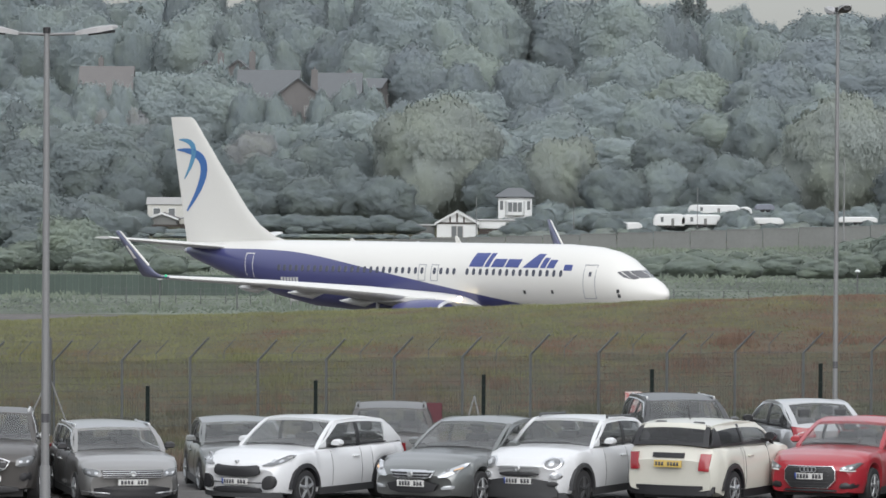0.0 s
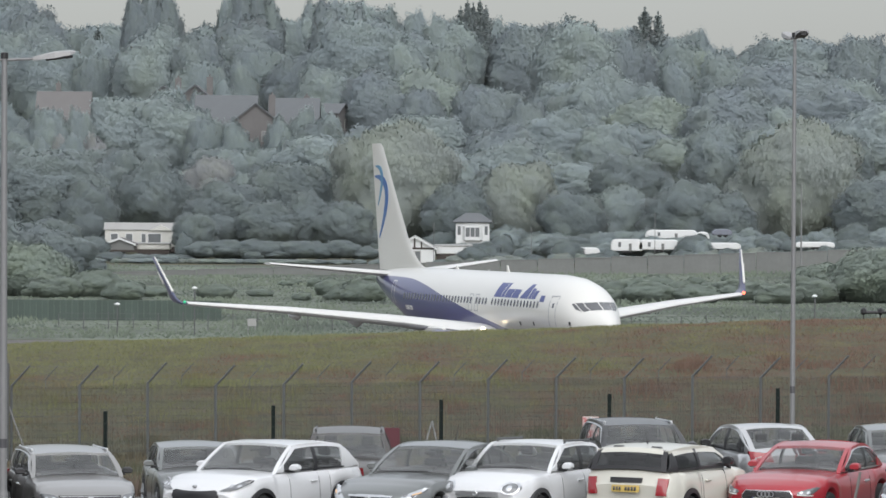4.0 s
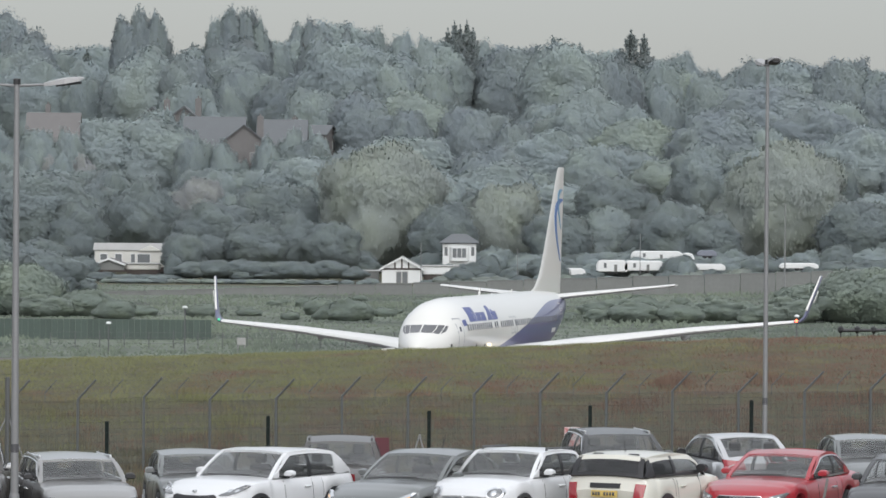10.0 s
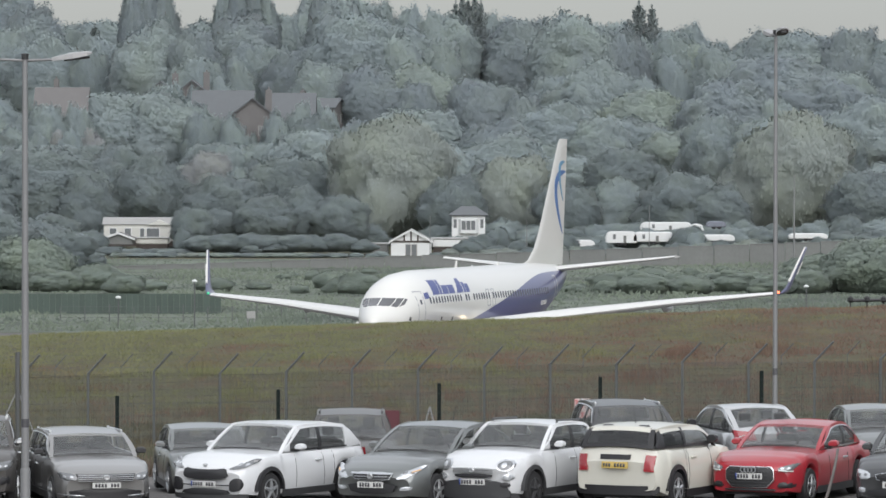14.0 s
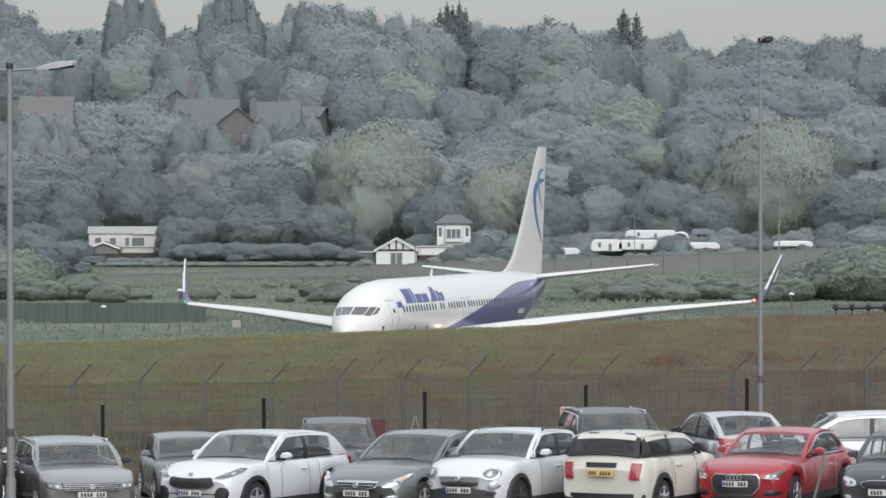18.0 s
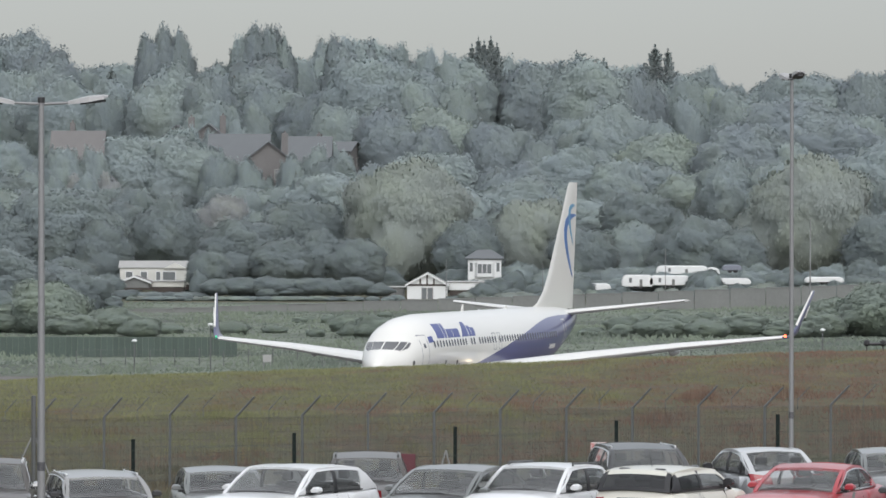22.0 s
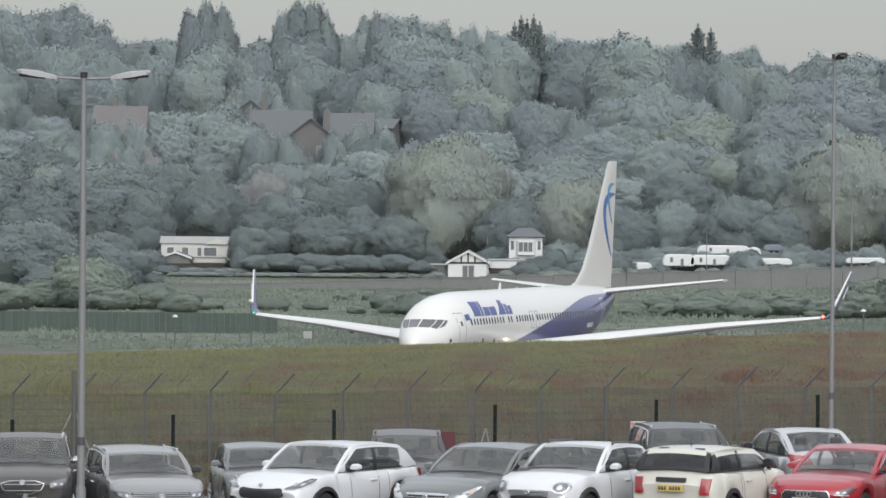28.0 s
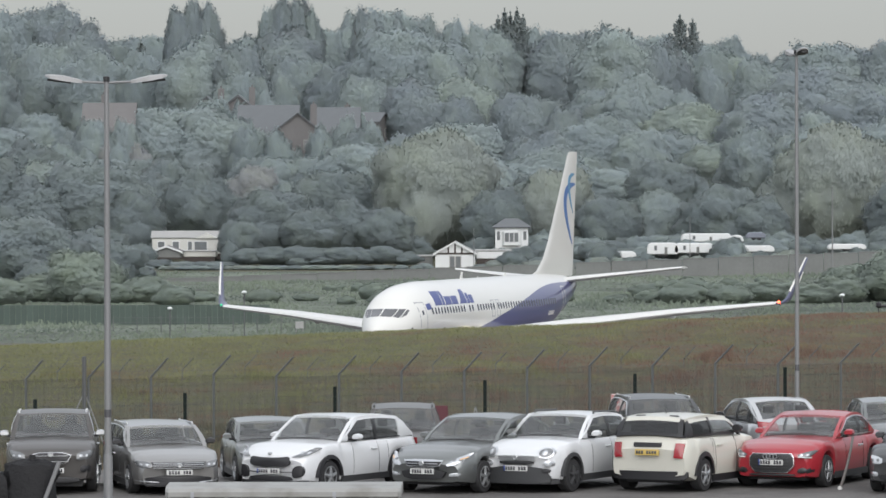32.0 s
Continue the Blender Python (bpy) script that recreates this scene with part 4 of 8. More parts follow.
        if front == "fiat":
            for sg in (1, -1):
                oval = lambda cy, cz, ry, rz: [(sg * (cy + ry * math.cos(2 * math.pi * q / 14)), cz + rz * math.sin(2 * math.pi * q / 14)) for q in range(14)]
                hl = patch("headlight", oval(.6, n_ - .12, .155, .115), CHROME, .02, None, "oval chrome-edged headlight", 0)
                patch("lens", oval(.6, n_ - .12, .125, .09), LAMP_DARK, .032, hl, "", 0)
                patch("reflector", oval(.59, n_ - .115, .05, .05), LAMP_GLASS, .045, hl, "", 0)
                sl = patch("side_lamp", oval(.66, n_ - .35, .1, .065), CHROME, .02, None, "oval lower lamp", 0)
                patch("lens", oval(.66, n_ - .35, .08, .048), LAMP_GLASS, .032, sl, "", 0)
                patch("fog_light", oval(.62, .47, .09, .05), BLACK, .03, None, "", 0)
        for cs in both(heads[front]) if front != "fiat" else ():
            hl = patch("headlight", cs, LAMP_GLASS if front in ("ford", "skoda") else LAMP_DARK, .022, None, "clear headlight")
            yc, zc = sum(c[0] for c in cs) / len(cs), sum(c[1] for c in cs) / len(cs)
            for dy in (-.07, .05):
                patch("reflector", [(yc + dy + .035 * math.cos(q), zc + .03 * math.sin(q)) for q in (0, 1.05, 2.09, 3.14, 4.19, 5.24)], LAMP_GLASS if front not in ("ford", "skoda") else LAMP_DARK, .034, hl, "", 0)
            if front == "audi":
                patch("running_light", [(yc - .13, zc - .05), (yc + .1, zc - .065), (yc + .1, zc - .045), (yc - .13, zc - .03)], PLATE_WHITE, .036, hl, "", 0)
            if front == "ford":
                sy = 1 if yc > 0 else -1
                patch("indicator", [(yc + sy * .03, zc - .01), (yc + sy * .13, zc + .03), (yc + sy * .13, zc + .06), (yc + sy * .03, zc + .02)], AMBER, .038, hl, "", 0)
        fogs = {"kia": ([(.52, .37), (.6, .35), (.72, .38), (.76, .5), (.72, .62), (.6, .62), (.52, .54)], BLACK), "passat": ([(.4, .28), (.84, .31), (.84, .335), (.4, .305)], CHROME),
                "audi": ([(.52, .33), (.8, .32), (.83, .42), (.58, .44)], BLACK), "ford": ([(.56, .36), (.76, .38), (.77, .45), (.57, .43)], LAMP_GLASS), "skoda": ([(.6, .34), (.77, .35), (.77, .44), (.6, .43)], LAMP_GLASS), "pickup": ([(.58, .5), (.82, .52), (.82, .68), (.58, .66)], BLACK)}
        for cs in () if front == "fiat" else both(fogs.get(front, ([(.56, .36), (.74, .36), (.74, .44), (.56, .44)], LAMP_GLASS))[0]):
            patch("fog_light", cs, fogs.get(front, (0, LAMP_GLASS))[1], .024)
        if plate:
            pz = {"audi": n_ - .3, "fiat": n_ - .44, "kia": .5, "pickup": n_ - .52}.get(front, n_ - .33)
            pl = face("number_plate", [(-.26, pz - .055), (.26, pz - .055), (.26, pz + .055), (-.26, pz + .055)], PLATE_WHITE, .045, .03, nu=3)
            if front in ("kia", "fiat", "audi"):
                face("plate_strip", [(-.26, pz - .055), (-.225, pz - .055), (-.225, pz + .055), (-.26, pz + .055)], PLATE_BLUE, .049, .01, pl, "blue strip", nu=1, nv=1)
            for k in range(8):
                if k != 4:
                    y = -.212 + .0575 * k
                    face("plate_bar", [(y, pz - .037), (y + .04, pz - .037), (y + .04, pz + .037), (y, pz + .037)], PLATE_BAR, .05, .01, pl, nu=1, nv=1)
        if lower:
            face("bumper_trim", [(-.8, .2), (.8, .2), (.78, .3), (-.78, .3)], lower, .012, nu=8)
    # rear face
    t_ = tail
    if back == "mini":
        lampc, lampm = [(.57, t_ - .3), (.75, t_ - .31), (.77, t_ - .03), (.6, t_ - .02)], TAIL_RED
    elif back == "coupe":
        lampc, lampm = [(.32, t_ - .27), (.86 * w_, t_ - .27), (.9 * w_, t_ - .05), (.38, t_ - .09)], TAIL_RED
    else:
        lampc, lampm = [(.55, t_ - .26), (.9 * w_, t_ - .26), (.92 * w_, t_ - .06), (.58, t_ - .06)], TAIL_RED
    for cs in both(lampc):
        face("tail_light", cs, lampm, .05 if back == "mini" else .03, .08, rear=True, lab="red tail light")
    if plate_back:
        pz = t_ - .2
        if back == "mini":
            face("boot_handle", [(-.3, t_ - .1), (.3, t_ - .1), (.3, t_ - .02), (-.3, t_ - .02)], BLACK, .03, .04, rear=True)
        pl = face("number_plate", [(-.26, pz - .055), (.26, pz - .055), (.26, pz + .055), (-.26, pz + .055)], PLATE_YELLOW, .03, .03, nu=3, rear=True, lab="yellow number plate")
        for k in range(8):
            if k != 4:
                y = -.212 + .0575 * k
                face("plate_bar", [(y, pz - .03), (y + .04, pz - .03), (y + .04, pz + .03), (y, pz + .03)], PLATE_BAR, .035, .01, pl, nu=1, nv=1, rear=True)
    high = .03 if back == "mini" else 0
    face("rear_bumper", [(-.78, clear + .04), (.78, clear + .04), (.76, clear + .17 + high), (-.76, clear + .17 + high)], lower or BLACK, .012, rear=True, nu=8)
    for cs in both([(.7, clear + .05), (.9 * w_, clear + .08), (.9 * w_, clear + .16 + high), (.7, clear + .16 + high)]):
        face("rear_corner", cs, lower or BLACK, .012, rear=True)
    if antenna:
        part("antenna", tube((antenna, 0, H + .0), (antenna - .12, 0, H + .28), .012, .005, 5), BLACK, car)
    return car


GREY_M = paint("grey_metallic", (0.3, 0.297, 0.29), 0.7, 0.33)
DARKGREY_M = paint("dark_grey_metallic", (0.072, 0.074, 0.077), 0.4, 0.36, 0.25)
MIDGREY_M = paint("mid_grey_metallic", (0.19, 0.2, 0.197), 0.7, 0.32)
SILVER_M = paint("silver_metallic", (0.54, 0.545, 0.55), 0.7, 0.3)
WHITE_P = paint("white_paint", (0.6, 0.61, 0.62))
CREAM_P = paint("cream_paint", (0.54, 0.53, 0.468))
RED_P = paint("red_paint", (0.31, 0.022, 0.032))
BRONZE_M = paint("bronze_grey_metallic", (0.09, 0.085, 0.081), 0.4, 0.38, 0.25)


def build_cars():
    build_car('car', 'grey metallic estate car parked nose out on asphalt', GREY_M, pose(-7.056, 94.31, park_z(-7.06, 94.31), 0, 0, -77.0) @ Matrix.Diagonal((1, 1, 0.89, 1)), L=4.77, W=1.83, H=1.48, nose=0.84, cowl=1.0, belt=0.98, tail=1.02, x_cowl=0.8, x_roof0=0.1, x_roof1=-1.85, x_deck=-2.15, mirror=BLACK, front='passat', rails=True, trim=CHROME)
    build_car('car', 'white compact sport utility car with dark lower trim', WHITE_P, pose(-3.653, 94.31, park_z(-3.65, 94.31), 0, 0, -120.0) @ Matrix.Diagonal((1, 1, 0.92, 1)), L=4.48, W=1.855, H=1.64, nose=0.93, cowl=1.08, belt=1.06, tail=1.08, x_cowl=0.85, x_roof0=0.15, x_roof1=-1.5, x_deck=-2.02, front='kia', quarter=.6, rear_top=1.5, wheel=0.35, arch=BLACK, lower=DARK_TRIM, rails=False, clear=0.24)
    build_car('car', 'dark grey hatchback car parked nose out', MIDGREY_M, pose(-0.633, 94.31, park_z(-0.63, 94.31), 0, 0, -117.0) @ Matrix.Diagonal((1, 1, 0.975, 1)), L=4.78, W=1.886, H=1.5, nose=0.8, cowl=0.98, belt=0.98, tail=1.02, x_cowl=0.8, x_roof0=0.0, x_roof1=-1.1, x_deck=-2.0, front='ford', quarter=.5, antenna=-0.9)
    build_car('car', 'white crossover car with round headlights and grey bumper', WHITE_P, pose(1.066, 94.31, park_z(1.07, 94.31), 0, 0, -116.0) @ Matrix.Diagonal((1, 1, 0.96, 1)), L=4.25, W=1.796, H=1.6, nose=0.96, cowl=1.08, belt=1.06, tail=1.06, x_cowl=0.75, x_roof0=0.1, x_roof1=-1.3, x_deck=-1.85, front='fiat', quarter=.52, rear_top=1.48, wheel=0.35, rim=DARK_TRIM, lower=DARK_TRIM, arch=DARK_TRIM, clear=0.25, rails=True)
    build_car('car', 'cream small hatchback seen from behind with yellow plate', CREAM_P, pose(3.610, 94.22, park_z(3.61, 94.22), 0, 0, 63.0) @ Matrix.Diagonal((1, 1, 1.07, 1)), L=3.85, W=1.82, H=1.42, nose=0.84, cowl=1.0, belt=1.02, tail=0.95, x_cowl=0.75, x_roof0=0.25, x_roof1=-1.58, x_deck=-1.8, mirror=BLACK, roof_narrow=0.74, rear_w=0.78, wheel=0.31, back='mini', pillars=BLACK, glass_top=.76, plate_back=True, arch=BLACK, lower=BLACK, dark_rear=True, side_windows=2, antenna=-1.0)
    build_car('car', 'red saloon car with a large chrome-edged grille', RED_P, pose(6.170, 95.63, park_z(6.17, 95.63), 0, 0, -113.0), L=4.73, W=1.842, H=1.43, nose=0.84, cowl=0.97, belt=0.95, tail=1.0, x_cowl=0.75, x_roof0=-0.05, x_roof1=-1.05, x_deck=-1.75, front='audi', wheel=0.33, trim=CHROME)
    build_car('car', 'dark grey hatchback car with a chrome-edged grille', DARKGREY_M, pose(8.511, 93.93, park_z(8.51, 93.93), 0, 0, -107.0), L=4.66, W=1.814, H=1.46, nose=0.82, cowl=0.97, belt=0.97, tail=1.02, x_cowl=0.9, x_roof0=0.2, x_roof1=-1.2, x_deck=-1.9, front='skoda')
    build_car('car', 'bronze grey pickup truck with silver roof rails', BRONZE_M, pose(-9.266, 94.78, park_z(-9.27, 94.78), 0, 0, -86.0) @ Matrix.Diagonal((1, 1, 0.87, 1)), L=5.25, W=1.85, H=1.8, nose=1.08, cowl=1.2, belt=1.2, tail=1.15, x_cowl=1.15, x_roof0=0.55, x_roof1=-0.75, x_deck=-0.95, mirror=CHROME, front='pickup', wheel=0.38, clear=0.3, rails=True, trim=CHROME)
    build_car('car', 'grey hatchback car parked in the back row', MIDGREY_M, pose(-5.088, 99.22, park_z(-5.09, 99.22), 0, 0, -81.0) @ Matrix.Diagonal((1, 1, 0.9, 1)), L=4.2, W=1.78, H=1.45, nose=0.83, cowl=0.98, belt=0.97, tail=1.0, x_cowl=0.85, x_roof0=0.15, x_roof1=-1.2, x_deck=-1.75)
    build_car('car', 'dark grey sport utility car in the back row', BRONZE_M, pose(-2.262, 100.36, park_z(-2.26, 100.36), 0, 0, -89.0) @ Matrix.Diagonal((1, 1, 0.885, 1)), L=4.5, W=1.84, H=1.68, nose=0.98, cowl=1.1, belt=1.08, tail=1.08, x_cowl=0.9, x_roof0=0.3, x_roof1=-1.6, x_deck=-2.0, roof_narrow=0.71, rails=True, clear=0.24, wheel=0.35)
    build_car('car', 'dark grey estate-like utility car with silver roof rails', DARKGREY_M, pose(3.250, 102.06, park_z(3.25, 102.06), 0, 0, -82.0) @ Matrix.Diagonal((1, 1, 0.89, 1)), L=4.65, W=1.88, H=1.66, nose=0.98, cowl=1.1, belt=1.08, tail=1.08, x_cowl=0.95, x_roof0=0.35, x_roof1=-1.7, x_deck=-2.1, roof_narrow=0.73, rails=True, clear=0.24, wheel=0.35, trim=CHROME)
    build_car('car', 'silver sloping-tail car with red tail lights, seen from behind', SILVER_M, pose(5.531, 102.06, park_z(5.53, 102.06), 0, 0, 104.0) @ Matrix.Diagonal((1, 1, 0.93, 1)), L=4.5, W=1.7, H=1.53, nose=0.84, cowl=1.0, belt=1.0, tail=1.12, x_cowl=0.75, x_roof0=0.1, x_roof1=-1.1, x_deck=-2.0, mirror=BLACK, back='coupe')
    build_car('car', 'grey saloon car parked in the back row', MIDGREY_M, pose(8.390, 102.44, park_z(8.39, 102.44), 0, 0, -84.0) @ Matrix.Diagonal((1, 1, 0.87, 1)), L=4.7, W=1.83, H=1.47, nose=0.83, cowl=0.98, belt=0.97, tail=1.0, x_cowl=0.9, x_roof0=0.2, x_roof1=-1.1, x_deck=-1.8)
    moving = build_car('car', 'white crossover car driving along the back aisle', WHITE_P, pose(8.494, 98.85, park_z(8.49, 98.85), 0, 0, -90.0), L=4.3, W=1.8, H=1.58, nose=0.95, cowl=1.08, belt=1.05, tail=1.05, x_cowl=0.85, x_roof0=0.2, x_roof1=-1.3, x_deck=-1.85, wheel=0.34, trim=CHROME, group='moving cars')
    return moving



MOVING_CAR = build_cars()


# ---- lamp columns ----
def lamp_head(bm, base, way):
    """A flat street lantern at the end of an arm."""
    b, w = Vector(base), Vector(way).normalized()
    side = Vector((-w.y, w.x, 0))
    rows = []
    for d, hw, z0, z1 in ((0, .04, -.03, .03), (.1, .08, -.03, .05), (.34, .13, -.03, .08), (.58, .11, -.01, .07), (.66, .05, .02, .05)):
        c = b + w * d + Vector((0, 0, .12 * d))
        rows.append([c + side * y + Vector((0, 0, z)) for y, z in ((-hw, z0), (hw, z0), (hw * .9, z1 * .7), (0, z1), (-hw * .9, z1 * .7))])
    loft(rows, bm)


def build_lamp(x, y, z, height, arms, label, slim=1.0):
    ob = thing("street_lamp", label, "street lamp", "car park lamps", pose(x, y, z))
    part("base_section", loft([ring((0, 0, h), r * slim, 12) for h, r in ((-.3, .095), (1.28, .095), (1.33, .085))]), GALV, ob, "thicker galvanised base section", smooth=True)
    part("column", loft([ring((0, 0, h), r * slim, 12) for h, r in ((1.3, .075), (height * .5, .066), (height, .05), (height + .08, .045))]), GALV, ob, smooth=True)
    part("number_band", loft([ring((0, 0, h), .076 * slim, 10) for h in (2.0, 2.14)]), PLATE_BAR, ob, "small dark number label")
    for w in arms:
        way = Vector(w).normalized()
        arm = part("arm", tube((0, 0, height - .02), way * .48 + Vector((0, 0, height + .0)), .024, .022), GALV, ob)
        bm = bmesh.new()
        lamp_head(bm, way * .44 + Vector((0, 0, height)), way)
        lantern = part("lantern", bm, LANTERN, arm, "flat grey lantern", smooth=False)
        side = Vector((-way.y, way.x, 0))
        part("lens", loft([[way * (.44 + d) + side * y + Vector((0, 0, height + .12 * d + z)) for y, z in ((-w2, -.015), (w2, -.015), (w2 * .7, -.055), (-w2 * .7, -.055))] for d, w2 in ((.2, .1), (.36, .125), (.56, .1), (.62, .06))]), DARK_TRIM, lantern, "dark lens under the lantern")
    part("cap", loft([ring((0, 0, height + h), r, 10) for h, r in ((0, .06), (.09, .06), (.1, .02))]), BLACK, ob)
    return ob


LANTERN = material("lantern_grey", (0.3, 0.3, 0.3), 0.45, vary=0.15, scale=6)
build_lamp(-7.234, 83.2, 0.4, 8.05, ((1, .08, 0), (-1, -.08, 0)), "galvanised double-armed lamp column in the car park", .88)
build_lamp(6.427, 104.9, .29, 9.05, ((.1, -1, 0), (-.1, 1, 0)), "tall galvanised lamp column beside the fence", .7)


# ---- security fence with cranked tops ----
def build_security_fence():
    fence = thing("security_fence", "tall galvanised mesh security fence with cranked post tops", "fence")
    x0, step, y = -11.18, 1.958, 150.0
    bm = bmesh.new()
    tube((0, 0, -.3), (0, 0, 2.2), .042, None, 6, bm)
    tube((0, 0, 2.18), (.55, -.2, 2.78), .036, .03, 6, bm)
    post = bpy.data.meshes.new("post")
    bm.to_mesh(post)
    bm.free()
    bm = bmesh.new()
    tube((0, 0, 2.1), (0, 0, 2.4), .012, None, 5, bm)
    tube((0, 0, 2.39), (.36, -.1, 2.78), .018, .014, 5, bm)
    thin = bpy.data.meshes.new("thin_post")
    bm.to_mesh(thin)
    bm.free()
    for k in range(-4, 15):
        x = x0 + step * k
        p = link("post", post, GALV_DULL, fence)
        p.location = (x, y, ground_z(x, y))
        q = link("thin_post", thin, GALV_DULL, fence)
        q.location = (x + step / 2, y + .05, ground_z(x, y))
    x_lo, x_hi = x0 - 4 * step, x0 + 14 * step
    for h in (.1, 1.1, 2.17):
        part("rail_wire", tube((x_lo, y, -1.9 + h + .1), (x_hi, y, -1.5 + h), .006, None, 4), GALV_DARK, fence)
    for k in range(3):
        part("barbed_wire", tube((x_lo + .18 * k, y - .06 * k, .52 + .2 * k), (x_hi + .18 * k, y - .06 * k, .92 + .2 * k), .003, None, 3), GALV_DARK, fence)
    # the mesh itself, too fine to pick apart
    verts, faces = [], []
    x = x_lo
    i = 0
    while x < x_hi:
        g = ground_z(x, y)
        r = .0045
        k = len(verts)
        verts += [(x - r, y + .03, g), (x + r, y + .03, g), (x, y + .045, g), (x - r, y + .03, g + 2.17), (x + r, y + .03, g + 2.17), (x, y + .045, g + 2.17)]
        faces += [(k, k + 1, k + 4, k + 3), (k + 1, k + 2, k + 5, k + 4), (k + 2, k, k + 3, k + 5)]
        x += .036
    for h in range(11):
        k = len(verts)
        z0, z1 = -1.95 + .2 * h, -1.45 + .2 * h
        verts += [(x_lo, y + .05, z0), (x_hi, y + .05, z1), (x_hi, y + .05, z1 + .006), (x_lo, y + .05, z0 + .006)]
        faces += [(k, k + 1, k + 2, k + 3)]
    me = bpy.data.meshes.new("wire_mesh")
    me.from_pydata(verts, [], faces)
    tagged(link("wire_mesh", me, WIRE_DARK, fence, "fine grey wire mesh"), kind="stuff")
    for xa, w, h in ((-13.259, .8, 1.75), (-1.038, .3, 1.05)):
        g = ground_z(xa, y)
        for d in (-w, w * .85):
            part("strut", tube((xa + d, y - .4, g), (xa, y - .05, g + h), .024, None, 6), GALV, fence, "diagonal steel strut")
    part("corner_post", tube((-13.259, y - .1, -2.6), (-13.259, y - .1, .9), .07, None, 8), GALV_DARK, fence, "thick dark strainer post")


def build_mesh_fence():
    fence = thing("mesh_fence", "dark green weldmesh fence with dark posts along the car park", "fence")
    x0, step, y = -7.473, 3.460, 108.7
    for k in range(-2, 7):
        x = x0 + step * k
        top = 1.906 + .04 * x
        part("post", box(x - .04, x + .04, y - .04, y + .04, ground_z(x, y) - .2, top + .05), POST_BLACK, fence)
        verts, faces = [], []
        xx = x + .06
        while xx < x + step - .06:
            g = ground_z(xx, y) + .03
            t2 = 1.906 + .04 * xx - .12
            r = .0028
            j = len(verts)
            verts += [(xx - r, y - .05, g), (xx + r, y - .05, g), (xx, y - .04, g), (xx - r, y - .05, t2), (xx + r, y - .05, t2), (xx, y - .04, t2)]
            faces += [(j, j + 1, j + 4, j + 3), (j + 1, j + 2, j + 5, j + 4), (j + 2, j, j + 3, j + 5)]
            xx += .05
        for h in range(9):
            j = len(verts)
            za, zb = ground_z(x, y) + .05 + .2 * h, ground_z(x + step, y) + .05 + .2 * h
            verts += [(x, y - .052, za), (x + step, y - .052, zb), (x + step, y - .052, zb + .006), (x, y - .052, za + .006)]
            faces += [(j, j + 1, j + 2, j + 3)]
        me = bpy.data.meshes.new("mesh_panel")
        me.from_pydata(verts, [], faces)
        link("mesh_panel", me, MESH_GREEN, fence)


def build_grass():
    """Rough grass on the bank, too fine to count."""
    rnd = random.Random(8)
    kinds = {"grass": ([], [], GRASS_BLADE, "rough uneven grass on the bank, green and dry brown"), "low_grass": ([], [], LOW_GRASS, "rough dull green grass below the security fence")}
    for i in range(195000):
        y = 111.5 + 82 * rnd.random() ** .8 if i < 150000 else rnd.uniform(174, 193.5)  # the crest is thick with grass
        x = rnd.uniform(-1, 1) * (y * .105 + 1.5)
        z = ground_z(x, y) - .02
        tall = .05 + .08 * rnd.random() + .42 * max(0, noise.noise((x * .6, y * .25, 2.0))) + .15 * max(0, noise.noise((x * 2.2, y * .9, 5.0)))
        if y > 178:
            tall = min(tall, .12)
        a = rnd.uniform(0, 3.14)
        w = rnd.uniform(.008, .022)
        dx, dy = w * math.cos(a), w * math.sin(a)
        lx, ly = rnd.uniform(-.1, .1), rnd.uniform(-.03, .15)
        verts, faces = kinds["grass" if y > 158 + 6 * noise.noise((x * .2, y * .1, 1.0)) else "low_grass"][:2]
        j = len(verts)
        verts += [(x - dx, y - dy, z), (x + dx, y + dy, z), (x + lx, y + ly, z + tall)]
        faces.append((j, j + 1, j + 2))
    for nm, (verts, faces, mat, lab) in kinds.items():
        me = bpy.data.meshes.new(nm)
        me.from_pydata(verts, [], faces)
        tagged(link(nm, me, mat), lab, "grass", kind="stuff")


GRASS_BLADE = material("grass_blade", (0.136, 0.141, 0.063), 0.85, vary=0.5, scale=.5, fine=2.5, island=.15, second=(0.132, 0.084, 0.06), second_scale=0.3, second_low=-.64, second_high=-.46, lean=(.008, -.006))
LOW_GRASS = material("low_grass_blade", (0.07, 0.073, 0.041), 0.85, vary=0.6, scale=.5, fine=2.5, island=.25, second=(0.1, 0.078, 0.047), second_scale=0.4, second_low=.5, second_high=.68, lean=(-.007, 0))
build_grass()


def build_meadow_grass():
    """Tall uneven meadow grass between the taxiway and the far wall."""
    rnd = random.Random(21)
    verts, faces = [], []
    for i in range(42000):
        y = 333 + 208 * rnd.random()
        x = rnd.uniform(-1, 1) * (y * .105 + 2)
        lush = noise.noise((x * .12, y * .02, 4.0)) + .5 * noise.noise((x * .5, y * .06, 6.0))
        tall = max(.1, .2 + .5 * lush) * rnd.uniform(.5, 1.1)
        w, a = rnd.uniform(.05, .16), rnd.uniform(0, 3.14)
        dx, dy = w * math.cos(a), w * math.sin(a)
        lx = rnd.uniform(-.2, .2)
        j = len(verts)
        verts += [(x - dx, y - dy, -5.26), (x + dx, y + dy, -5.26), (x + lx + dx * .5, y, -5.25 + tall * .8), (x + lx - dx * .4, y, -5.25 + tall)]
        faces.append((j, j + 1, j + 2, j + 3))
    me = bpy.data.meshes.new("meadow_grass")
    me.from_pydata(verts, [], faces)
    tagged(link("meadow_grass", me, MEADOW_BLADE), "tall uneven green meadow grass on the airfield", "grass", kind="stuff")


